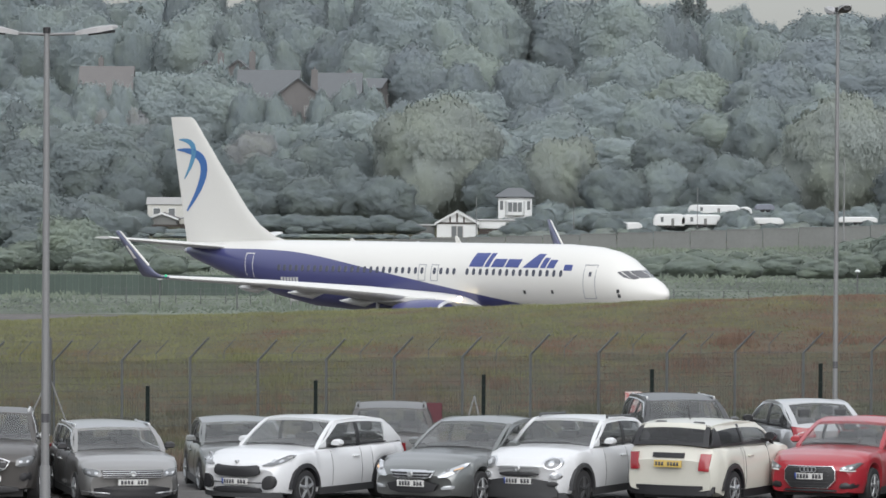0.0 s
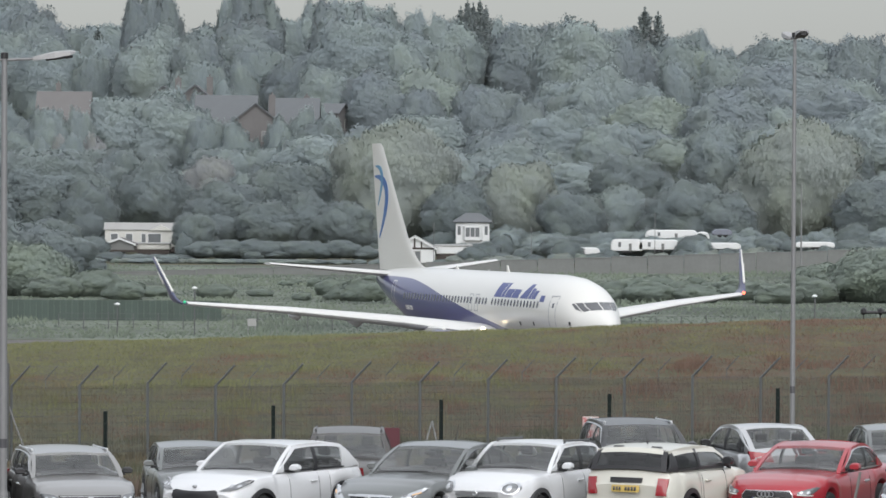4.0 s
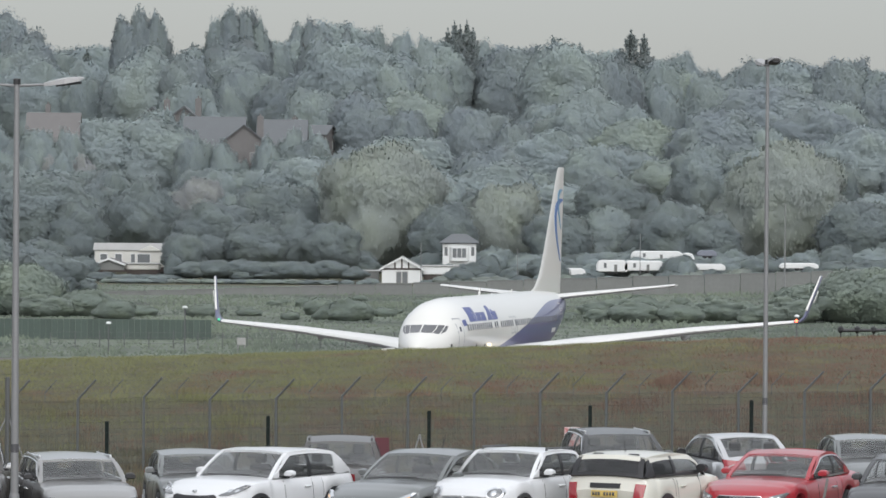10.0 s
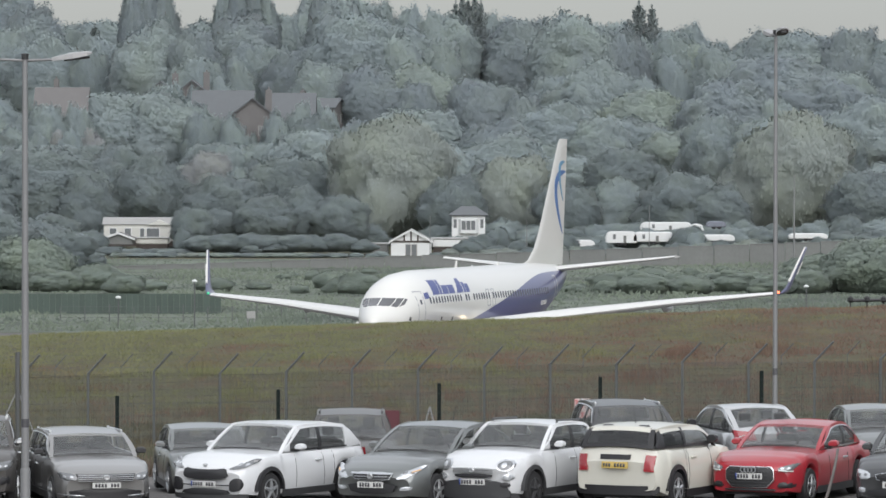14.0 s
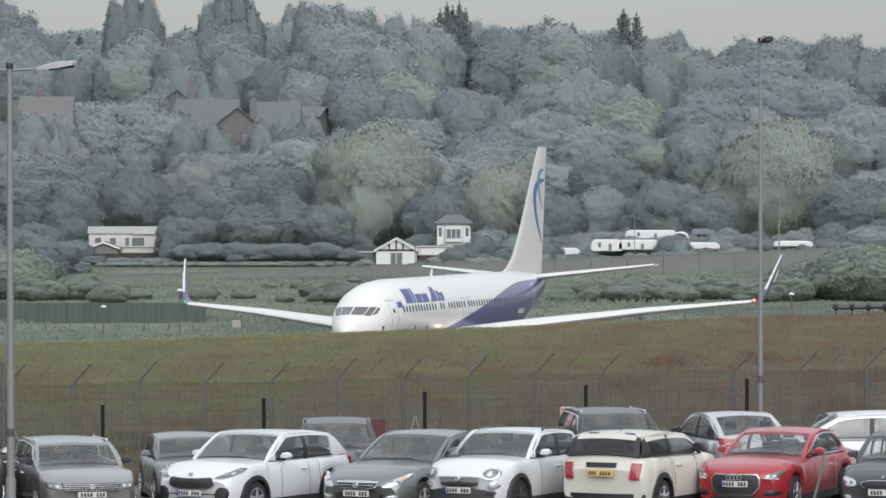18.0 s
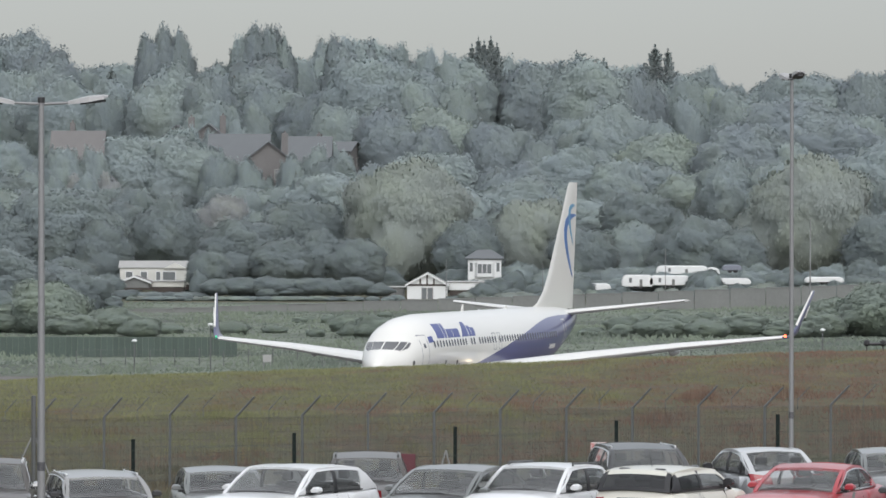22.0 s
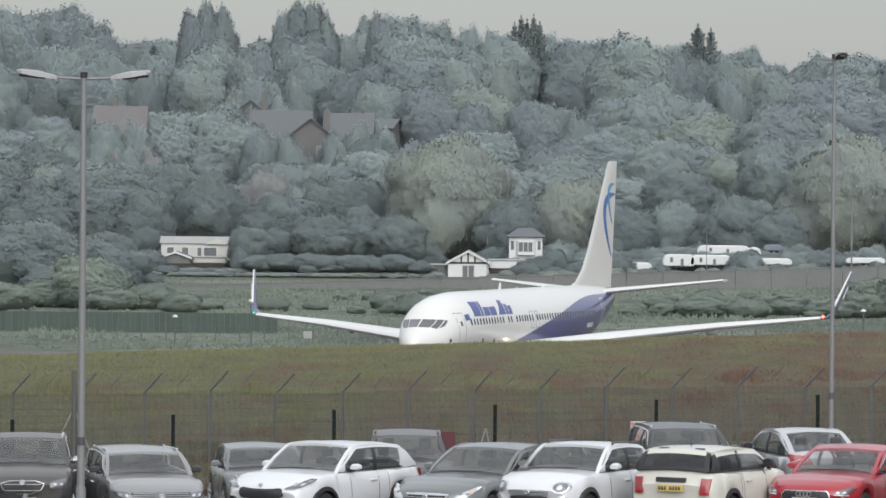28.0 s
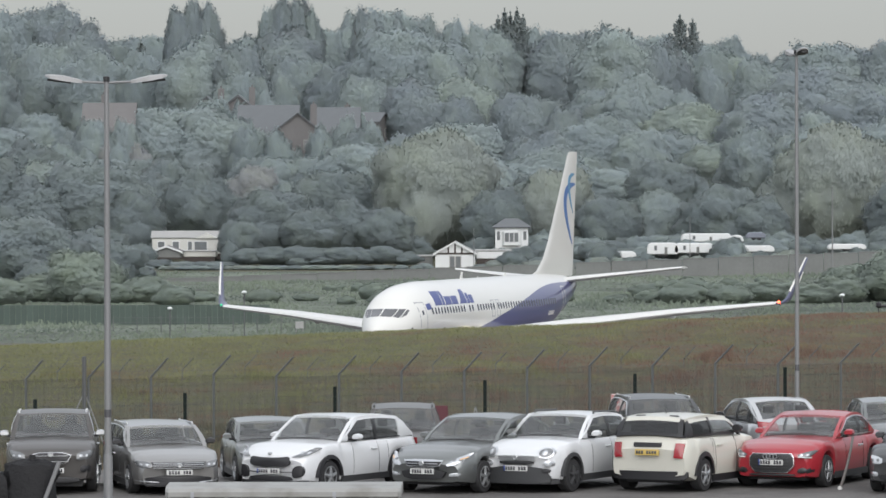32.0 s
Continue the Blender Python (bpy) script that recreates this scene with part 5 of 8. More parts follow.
MEADOW_BLADE = material("meadow_blade", (0.146, 0.176, 0.134), 0.85, vary=0.5, scale=.08, fine=.6, island=.2, second=(0.1, 0.122, 0.104), second_scale=0.06)
build_meadow_grass()


def build_weeds():
    """Dry stalks along the foot of the mesh fence."""
    rnd = random.Random(12)
    verts, faces = [], []
    for i in range(30000):
        y = 104.6 + 5.5 * rnd.random() ** 1.5
        x = rnd.uniform(-12.5, 12.5)
        thick = max(0, .55 + noise.noise((x * .45, y * .3, 9.0)) + .5 * noise.noise((x * 1.7, y * .8, 4.0)))
        tall = (.22 + .62 * rnd.random() ** 1.5) * min(1, thick * 1.4)
        z = ground_z(x, y) - .03
        w, a = rnd.uniform(.008, .026), rnd.uniform(0, 3.14)
        dx, dy = w * math.cos(a), w * math.sin(a)
        lx, ly = rnd.uniform(-.16, .16), rnd.uniform(-.1, .1)
        j = len(verts)
        verts += [(x - dx, y - dy, z), (x + dx, y + dy, z), (x + lx * .6 + dx * .5, y + ly, z + tall * .75), (x + lx, y + ly, z + tall)]
        faces += [(j, j + 1, j + 2), (j, j + 2, j + 3)]
    me = bpy.data.meshes.new("weeds")
    me.from_pydata(verts, [], faces)
    tagged(link("weeds", me, DRY_STALK), "dry brown weeds along the foot of the mesh fence", "weeds", kind="stuff")


DRY_STALK = material("dry_stalk", (0.14, 0.105, 0.083), 0.85, vary=0.3, scale=.5, fine=4, island=.25, second=(0.105, 0.1, 0.062), second_scale=0.4)
build_weeds()
build_security_fence()
build_mesh_fence()
SIGN_RED = material("sign_red", (0.09, 0.02, 0.028), 0.6, vary=0.15, scale=4)
SIGN_PINK = material("sign_pale", (0.5, 0.42, 0.4), 0.6, vary=0.25, scale=9, second=(0.4, 0.1, 0.1), second_scale=9)
for nm, x0, x1, z0, z1, mt, lab in (("notice", -1.793, -1.405, 0.955, 1.356, SIGN_RED, "dark red notice board on the mesh fence"),
                                    ("notice", 2.350, 2.690, 1.150, 1.611, SIGN_PINK, "small pale notice with faded red print on the fence")):
    ob = part(nm, box(x0, x1, 108.55, 108.6, z0, z1), mt, bevel=.008)
    tagged(ob, lab, "sign")


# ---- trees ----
# Distance haze is painted into these colours: paler and bluer than real leaves.
HAZED_LEAF_COLOURS = (("oak", (0.251, 0.297, 0.309), .09), ("ash", (0.264, 0.311, 0.319), .09), ("dark", (0.233, 0.273, 0.292), .09),
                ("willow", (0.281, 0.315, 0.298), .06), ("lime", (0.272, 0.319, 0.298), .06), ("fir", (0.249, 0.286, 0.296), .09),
                ("blossom", (0.286, 0.301, 0.314), .09), ("less_hazed", (0.189, 0.224, 0.231), .09), ("scrub", (0.216, 0.257, 0.226), .09))
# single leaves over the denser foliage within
LEAF = [leaf_material(nm + "_leaves", col, own) for nm, col, own in HAZED_LEAF_COLOURS]
FOLIAGE = [leaf_material(nm + "_foliage", col, own, .34) for nm, col, own in HAZED_LEAF_COLOURS]
BARK = material("bark", (0.1, 0.085, 0.07), 0.9, vary=0.3, scale=1.5, fine=9, bump=0.5)


def crown_mesh(seed, kind, count, size):
    """Many small leaf clumps over a billowing mass, in a crown of height 1 and width 1."""
    rnd = random.Random(seed)
    lobes = []
    if kind == "fir":
        for i in range(24):
            h = (i / 24) ** .9
            for b in range(6):
                a = 1.047 * b + 1.9 * i + rnd.uniform(-.4, .4)
                far = (.46 * (1 - h) ** 1.05 + .008) * rnd.uniform(.4, 1.0)
                for k in (.15, .35, .55, .75, .9, 1.0):
                    lobes.append((far * k * math.cos(a), far * k * math.sin(a), h * .95 + .05 * k * k, .008 + .045 * (1 - h) * (1.1 - k), .012))
        lobes += [(0, 0, .93 + .012 * q, .007, .012) for q in range(7)]
    verts, faces, normals = [], [], []
    billow = kind != "fir"

    # billows: overlapping puffs of foliage round the crown's heart
    puffs = []
    many = {"bush": 11, "willow": 13, "poplar": 16}.get(kind, 19)
    for i in range(many if billow else 0):
        z = 1 - 1.55 * (i + rnd.uniform(.2, .8)) / many
        a = 2.4 * i + rnd.uniform(-.5, .5)
        q, far = math.sqrt(max(0, 1 - z * z)), rnd.uniform(.45, .78)
        puffs.append((far * q * math.cos(a), far * q * math.sin(a), far * z, far * far, rnd.uniform(.22, .42)))

    def shade(v, heart):
        """Leaves turn their faces out of their puff and a little up to the sky."""
        out = (v - Vector(heart)).normalized() if heart else v
        p = Vector((v.x + seed * 1.7, v.y, v.z))
        tuft = .34 * noise.noise_vector(p * 6.5) + .26 * noise.noise_vector(p * 14)
        return (v * .7 + out * .6 + tuft + Vector((rnd.uniform(-.2, .2), rnd.uniform(-.2, .2), .12 + rnd.uniform(-.15, .15)))).normalized()

    def skin(v, k=1.0):
        """The crown's outline in the direction v, and the heart of the puff that it belongs to."""
        reach, heart = .84, None
        for cx, cy, cz, cc, r in puffs:
            b = v.x * cx + v.y * cy + v.z * cz
            q = r * r - cc + b * b
            if q > 0 and b + math.sqrt(q) > reach:
                reach, heart = b + math.sqrt(q), (cx, cy, cz)
        p = Vector((v.x + seed * 1.7, v.y, v.z))
        k *= reach * (1 + .12 * noise.noise(p * 2.3) + .12 * noise.noise(p * 5.5) + .09 * noise.noise(p * 11) + .03 * noise.noise(p * 27))
        if v.z < 0 and kind != "poplar":
            # the foliage hangs down the sides like a curtain
            flat = math.hypot(v.x, v.y)
            wide = flat ** .5 / max(flat, .001)
            v = Vector((v.x * wide, v.y * wide, v.z))
        if kind == "poplar":
            s = 1 + .12 * max(0, v.z)
            return Vector((.3 * k * s * v.x, .3 * k * s * v.y, max(0, .45 + .47 * k * v.z))), heart
        if kind == "bush":
            return Vector((.48 * k * v.x, .48 * k * v.y, max(0, .3 + .4 * k * v.z))), heart
        return Vector((.47 * k * v.x, .47 * k * v.y, max(0, .46 + (.44 if v.z > 0 or kind != "willow" else .56) * k * v.z))), heart

    if billow:
        nu, nv = 60, 36
        for b in range(nv + 1):
            for a in range(nu):
                t, p = 6.283 * a / nu, math.pi * b / nv
                v = Vector((math.sin(p) * math.cos(t), math.sin(p) * math.sin(t), math.cos(p)))
                place, heart = skin(v, .97)
                verts.append(place)
                normals.append(shade(v, heart))
        for b in range(nv):
            for a in range(nu):
                faces.append((b * nu + a, (b + 1) * nu + a, (b + 1) * nu + (a + 1) % nu, b * nu + (a + 1) % nu))
    for i in range(count):
        u, t = rnd.uniform(-1, 1), rnd.uniform(0, 6.28)
        if rnd.random() < .5:
            u = abs(u)
        q = math.sqrt(1 - u * u)
        n = Vector((q * math.cos(t), q * math.sin(t), u))
        if billow:
            c, heart = skin(n, rnd.uniform(.96, 1.09) if kind == "bush" else rnd.uniform(.94, 1.08) if kind != "willow" else rnd.uniform(.96, 1.05))
        else:
            x, y, z, r, rz = lobes[rnd.randrange(len(lobes))]
            k = rnd.uniform(.78, 1.2)
            heart = None
            c = Vector((x + n.x * r * k, y + n.y * r * k, max(.0, z + n.z * rz * k)))
            n = (Vector((x, y, .03)).normalized() + n * .4).normalized()
        d = (Vector((n.x, n.y, n.z * .5)) + Vector((rnd.uniform(-.5, .5), rnd.uniform(-.5, .5), rnd.uniform(-.2, .4)))).normalized()
        e1 = d.orthogonal().normalized()
        e1.rotate(Matrix.Rotation(rnd.uniform(0, 6.28), 3, d))
        e2 = d.cross(e1)
        s = size * rnd.uniform(.5, 1.25)
        lo = 1.0
        if kind == "fir":
            # needles point outwards and up along their bough
            e1 = (Vector((x, y, .0)).normalized() + Vector((0, 0, .25)) + .35 * e1).normalized()
            e2 = d.cross(e1).normalized()
            lo = 1.8
        if kind == "willow":
            e1 = (Vector((0, 0, -1)) + .35 * e1).normalized()
            e2 = d.cross(e1).normalized()
            lo = 1.7
        j = len(verts)
        verts += [c + e1 * s * lo * 1.1, c + (e2 * .8 - e1 * .5 * lo) * s + d * s * .15, c - (e2 * .85 + e1 * .45 * lo) * s]
        faces += [(j, j + 1, j + 2)]
        normals += [(d * .28 + shade(n, heart) * .8).normalized()] * 3
    hi = max(v.z for v in verts)
    wide = sorted(max(abs(v.x), abs(v.y)) for v in verts)[int(len(verts) * .985)] * 2
    me = bpy.data.meshes.new("crown")
    me.from_pydata([(v.x / wide, v.y / wide, v.z / hi) for v in verts], [], faces)
    me.materials.append(FOLIAGE[0])
    me.materials.append(LEAF[0])
    inner = 60 * 36 if billow else 0
    for p in me.polygons:
        p.use_smooth = True
        p.material_index = 1 if p.index >= inner else 0
    me.normals_split_custom_set_from_vertices(normals)
    return me


CROWNS = {"round": [crown_mesh(10 + i, "round", 10500, .0118) for i in range(7)], "willow": [crown_mesh(30 + i, "willow", 17000, .0075) for i in range(3)],
          "poplar": [crown_mesh(40 + i, "poplar", 8000, .013) for i in range(3)], "fir": [crown_mesh(50 + i, "fir", 17000, .0055) for i in range(2)], "bush": [crown_mesh(60 + i, "bush", 9500, .016) for i in range(4)]}


def trunk_mesh(seed):
    rnd = random.Random(seed)
    bm = bmesh.new()
    loft([ring((.004 * rnd.uniform(-1, 1) * k, .004 * rnd.uniform(-1, 1) * k, .1 * k), r, 7) for k, r in enumerate((.03, .023, .02, .018, .015, .011, .007))], bm)
    for i in range(7):
        a, h = rnd.uniform(0, 6.28), rnd.uniform(.22, .5)
        tube((0, 0, h), (.26 * math.cos(a), .26 * math.sin(a), h + rnd.uniform(.12, .3)), .01, .003, 5, bm)
    me = bpy.data.meshes.new("trunk")
    bm.to_mesh(me)
    bm.free()
    return me


TRUNKS = [trunk_mesh(70 + i) for i in range(3)]
TREE_WORDS = {"round": ("broadleaf_tree", "hazy green broadleaf tree in full leaf on the hillside", "tree"), "willow": ("willow_tree", "large pale green willow with drooping foliage", "tree"),
              "poplar": ("poplar_tree", "tall narrow poplar standing above the wood", "tree"), "fir": ("conifer_tree", "dark narrow conifer on the skyline", "tree"), "bush": ("bush", "dense green bush on the airfield edge", "bush")}
tree_rnd = random.Random(5)
WOOD = []


def tree(kind, x, y, top, width, leaf, bare=.12, base=None):
    """A tree whose tip reaches the height top above the datum."""
    z = ground_z(x, y) if base is None else base
    h = max(.6, top - z)
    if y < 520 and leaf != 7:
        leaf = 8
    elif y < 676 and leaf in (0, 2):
        leaf = 7  # nearer trees get a darker leaf colour, with less haze painted in
    WOOD.append((kind, x, y, top, width, z))
    nm, lab, cat = TREE_WORDS[kind]
    ob = thing(nm, lab, cat, "trees and bushes behind the airfield", pose(x, y, z - .05, 0, 0, tree_rnd.uniform(0, 360)))
    low = 0 if kind in ("bush", "willow") else bare * .4
    c = link("crown", CROWNS[kind][tree_rnd.randrange(len(CROWNS[kind]))], None, ob)
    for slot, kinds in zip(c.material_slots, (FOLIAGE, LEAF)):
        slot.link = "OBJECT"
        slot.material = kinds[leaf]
    width *= 1.1 if kind == "round" else 1.0
    c.scale = (width, width, h * (1 - low))
    c.location = (0, 0, h * low)
    if kind != "bush":
        t = link("trunk", TRUNKS[tree_rnd.randrange(3)], BARK, ob)
        t.scale = (width * .9 + h * .2, width * .9 + h * .2, h)
    return ob


def build_woods():
    tree('round', -100.5, 878.0, 34.5, 11.1, 0, 0.12)
    tree('round', -95.1, 894.0, 34.7, 11.5, 0, 0.12)
    tree('round', -90.3, 896.0, 35.4, 14.3, 0, 0.12)
    tree('round', -83.7, 904.0, 36.4, 14.5, 2, 0.12)
    tree('round', -77.2, 897.0, 33.9, 10.7, 2, 0.12)
    tree('round', -72.9, 901.0, 29.9, 11.1, 0, 0.12)
    tree('round', -65.6, 904.0, 29.8, 14.8, 0, 0.12)
    tree('round', -61.0, 918.0, 30.2, 14.1, 0, 0.12)
    tree('round', -53.4, 912.0, 30.8, 12.7, 2, 0.12)
    tree('round', -45.7, 889.0, 29.9, 13.2, 0, 0.12)
    tree('round', -38.5, 875.0, 31.1, 14.3, 2, 0.12)
    tree('round', -34.0, 912.0, 31.3, 11.4, 1, 0.12)
    tree('round', -28.7, 924.0, 35.2, 10.9, 1, 0.12)
    tree('round', -20.6, 885.0, 34.2, 14.6, 0, 0.12)
    tree('round', -16.5, 902.0, 33.7, 12.2, 0, 0.12)
    tree('round', -8.9, 891.0, 32.6, 12.2, 0, 0.12)
    tree('round', -2.1, 906.0, 32.1, 11.9, 1, 0.12)
    tree('round', 3.4, 908.0, 31.7, 10.8, 0, 0.12)
    tree('round', 8.6, 915.0, 30.7, 15.2, 0, 0.12)
    tree('round', 15.7, 923.0, 29.5, 14.5, 0, 0.12)
    tree('round', 22.8, 924.0, 28.7, 15.0, 0, 0.12)
    tree('round', 26.2, 884.0, 29.1, 13.6, 0, 0.12)
    tree('round', 35.2, 899.0, 28.4, 11.6, 0, 0.12)
    tree('round', 39.8, 891.0, 29.4, 11.6, 0, 0.12)
    tree('round', 46.3, 894.0, 26.2, 12.1, 0, 0.12)
    tree('round', 50.4, 876.0, 26.0, 13.7, 1, 0.12)
    tree('round', 58.1, 876.0, 27.4, 12.0, 0, 0.12)
    tree('round', 65.0, 910.0, 27.6, 12.7, 2, 0.12)
    tree('round', 72.3, 903.0, 27.1, 14.9, 0, 0.12)
    tree('round', 77.2, 907.0, 26.6, 13.5, 0, 0.12)
    tree('round', 86.1, 918.0, 26.9, 11.6, 0, 0.12)
    tree('round', 88.7, 889.0, 26.6, 11.6, 0, 0.12)
    tree('round', 95.7, 901.0, 26.3, 11.1, 0, 0.12)
    tree('round', 105.6, 916.0, 26.1, 15.0, 1, 0.12)
    tree('poplar', -57.6, 880.0, 34.5, 6.6, 2, 0.05)
    tree('poplar', -55.2, 880.0, 36.4, 6.3, 2, 0.05)
    tree('poplar', -52.4, 880.0, 35.5, 5.9, 2, 0.05)
    tree('poplar', -41.8, 880.0, 34.2, 5.4, 0, 0.05)
    tree('poplar', -39.5, 880.0, 36.5, 6.6, 2, 0.05)
    tree('poplar', -36.9, 880.0, 36.2, 5.9, 2, 0.05)
    tree('poplar', -34.4, 880.0, 34.4, 5.6, 0, 0.05)
    tree('round', -24.0, 880.0, 34.7, 7.9, 2, 0.05)
    tree('round', -20.0, 880.0, 33.4, 6.8, 2, 0.05)
    tree('fir', -1.7, 880.0, 32.4, 10.4, 5, 0.05)
    tree('fir', -0.5, 880.0, 33.6, 10.4, 5, 0.05)
    tree('fir', 0.5, 880.0, 33.0, 10.4, 5, 0.05)
    tree('fir', 1.6, 880.0, 33.8, 10.4, 5, 0.05)
    tree('fir', 2.7, 880.0, 32.6, 10.4, 5, 0.05)
    tree('fir', 21.2, 880.0, 30.0, 16.5, 5, 0.05)
    tree('fir', 30.1, 880.0, 32.3, 17.8, 5, 0.05)
    tree('fir', 32.4, 880.0, 31.6, 13.1, 5, 0.05)
    tree('fir', 15.3, 880.0, 29.4, 14.6, 5, 0.05)
    tree('round', -75.0, 880.0, 32.6, 12.4, 2, 0.05)
    tree('fir', -64.4, 880.0, 28.2, 13.1, 5, 0.05)
    tree('round', -97.1, 831.0, 27.9, 16.5, 1, 0.12)
    tree('round', -86.8, 826.0, 25.3, 12.9, 0, 0.12)
    tree('round', -79.6, 862.0, 27.7, 11.7, 1, 0.12)
    tree('round', -69.5, 840.0, 26.1, 13.7, 0, 0.12)
    tree('round', -61.0, 844.0, 26.2, 12.5, 0, 0.12)
    tree('round', -50.9, 825.0, 28.5, 15.9, 1, 0.12)
    tree('round', -43.4, 831.0, 24.5, 11.9, 0, 0.12)
    tree('round', -35.0, 854.0, 25.3, 10.5, 0, 0.12)
    tree('round', -29.0, 846.0, 24.2, 10.7, 2, 0.12)
    tree('round', -17.7, 839.0, 29.7, 16.2, 0, 0.12)
    tree('round', -11.1, 843.0, 27.7, 15.1, 0, 0.12)
    tree('round', -3.3, 874.0, 31.4, 12.1, 1, 0.12)
    tree('round', 9.3, 876.0, 29.9, 13.0, 2, 0.12)
    tree('round', 17.2, 830.0, 30.0, 15.9, 1, 0.12)
    tree('round', 27.6, 839.0, 26.4, 12.1, 1, 0.12)
    tree('round', 33.8, 840.0, 26.2, 11.6, 0, 0.12)
    tree('round', 42.0, 837.0, 24.5, 11.5, 1, 0.12)
    tree('round', 53.7, 842.0, 27.1, 16.5, 0, 0.12)
    tree('round', 63.5, 836.0, 27.3, 11.7, 2, 0.12)
    tree('round', 70.4, 832.0, 24.5, 13.3, 2, 0.12)
    tree('round', 80.3, 839.0, 29.3, 13.4, 2, 0.12)
    tree('round', 88.8, 852.0, 27.8, 15.3, 0, 0.12)
    tree('round', 95.9, 818.0, 23.7, 9.5, 0, 0.12)
    tree('round', -92.1, 796.0, 20.8, 13.2, 2, 0.12)
    tree('round', -85.0, 778.0, 19.0, 11.4, 1, 0.12)
    tree('round', -31.6, 690.0, 10.0, 4.6, 0, 0.12)
    tree('round', -26.4, 692.0, 10.9, 4.2, 0, 0.12)
    tree('round', -57.5, 684.0, 9.2, 4.6, 1, 0.12)
    tree('round', -53.2, 684.0, 9.7, 4.2, 0, 0.12)
    tree('round', -61.2, 684.0, 9.8, 5.2, 0, 0.12)
    tree('round', -36.4, 702.0, 11.6, 5.0, 1, 0.12)
    tree('round', -22.2, 700.0, 11.8, 5.6, 0, 0.12)
    tree('round', -64.5, 686.0, 10.2, 5.0, 1, 0.12)
    tree('round', -29.4, 694.0, 9.2, 3.6, 1, 0.12)
    tree('bush', -64.0, 689.2, 8.9, 4.8, 6, 0.12)
    tree('bush', -62.2, 690.0, 10.0, 3.7, 6, 0.12)
    tree('bush', -59.3, 690.7, 8.8, 4.1, 6, 0.12)
    tree('bush', -56.9, 689.7, 9.7, 3.8, 6, 0.12)
    tree('bush', -55.1, 687.7, 9.4, 4.9, 6, 0.12)
    tree('bush', -52.4, 691.6, 9.2, 4.6, 6, 0.12)
    tree('bush', -50.6, 688.7, 9.6, 4.6, 6, 0.12)
    tree('round', -58.6, 699.0, 12.9, 4.2, 1, 0.12)
    tree('round', -53.4, 699.0, 12.4, 4.4, 0, 0.12)
    tree('round', -56.0, 699.0, 11.3, 4.0, 1, 0.12)
    tree('round', -37.0, 706.0, 13.0, 4.2, 0, 0.12)
    tree('round', -31.9, 704.0, 12.1, 3.4, 1, 0.12)
    tree('round', -22.6, 704.0, 13.0, 4.0, 1, 0.12)
    tree('round', -26.6, 706.0, 11.9, 3.0, 1, 0.12)
    tree('round', -37.6, 732.0, 15.3, 8.0, 1, 0.12)
    tree('round', -70.1, 749.0, 14.6, 9.5, 0, 0.12)
    tree('round', -60.9, 766.0, 8.8, 16.9, 0, 0.12)
    tree('round', -55.4, 755.0, 12.1, 11.3, 1, 0.12)
    tree('round', -48.2, 749.0, 15.1, 11.1, 0, 0.12)
    tree('round', -40.5, 765.0, 20.9, 9.5, 0, 0.12)
    tree('round', -28.6, 744.0, 10.5, 11.0, 0, 0.12)
    tree('round', -22.5, 806.0, 21.4, 10.3, 1, 0.12)
    tree('round', -14.0, 773.0, 20.4, 12.6, 2, 0.12)
    tree('round', -6.0, 777.0, 20.4, 15.2, 4, 0.12)
    tree('round', 2.8, 747.0, 17.6, 11.0, 2, 0.12)
    tree('round', 14.6, 803.0, 18.8, 10.8, 0, 0.12)
    tree('round', 18.9, 761.0, 20.7, 13.8, 1, 0.12)
    tree('round', 27.2, 753.0, 16.0, 12.9, 4, 0.12)
    tree('round', 38.9, 749.0, 17.5, 14.2, 2, 0.12)
    tree('round', 49.5, 797.0, 21.7, 17.6, 2, 0.12)
    tree('round', 56.6, 788.0, 18.4, 16.3, 2, 0.12)
    tree('round', 66.1, 774.0, 15.0, 15.8, 0, 0.12)
    tree('round', 75.8, 804.0, 21.0, 14.3, 2, 0.12)
    tree('round', 81.0, 743.0, 20.6, 10.8, 2, 0.12)
    tree('round', 95.1, 789.0, 21.4, 14.9, 4, 0.12)
    tree('round', -79.0, 677.0, 10.9, 14.1, 1, 0.12)
    tree('round', -70.1, 681.0, 12.2, 14.0, 0, 0.12)
    tree('round', -61.7, 693.0, 9.7, 16.0, 4, 0.12)
    tree('round', -55.0, 702.0, 6.7, 13.3, 2, 0.12)
    tree('round', -49.5, 708.0, 14.8, 15.3, 1, 0.12)
    tree('round', -41.8, 706.0, 15.4, 14.0, 1, 0.12)
    tree('round', -32.3, 718.0, 9.0, 16.6, 1, 0.12)
    tree('round', -20.2, 703.0, 10.1, 13.0, 0, 0.12)
    tree('round', -13.3, 693.0, 10.9, 12.1, 2, 0.12)
    tree('round', -6.6, 697.0, 12.4, 16.0, 1, 0.12)
    tree('round', 4.7, 691.0, 11.2, 10.4, 2, 0.12)
    tree('round', 12.0, 705.0, 13.8, 13.5, 0, 0.12)
    tree('round', 21.6, 719.0, 11.6, 14.8, 0, 0.12)
    tree('round', 29.2, 709.0, 9.8, 11.1, 4, 0.12)
    tree('round', 33.0, 679.0, 12.2, 8.7, 0, 0.12)
    tree('round', 42.5, 678.0, 11.7, 13.2, 1, 0.12)
    tree('round', 55.5, 702.0, 14.1, 13.2, 1, 0.12)
    tree('round', 62.2, 706.0, 12.9, 13.3, 0, 0.12)
    tree('round', 71.3, 694.0, 13.5, 11.9, 1, 0.12)
    tree('round', 77.8, 702.0, 10.2, 15.6, 2, 0.12)
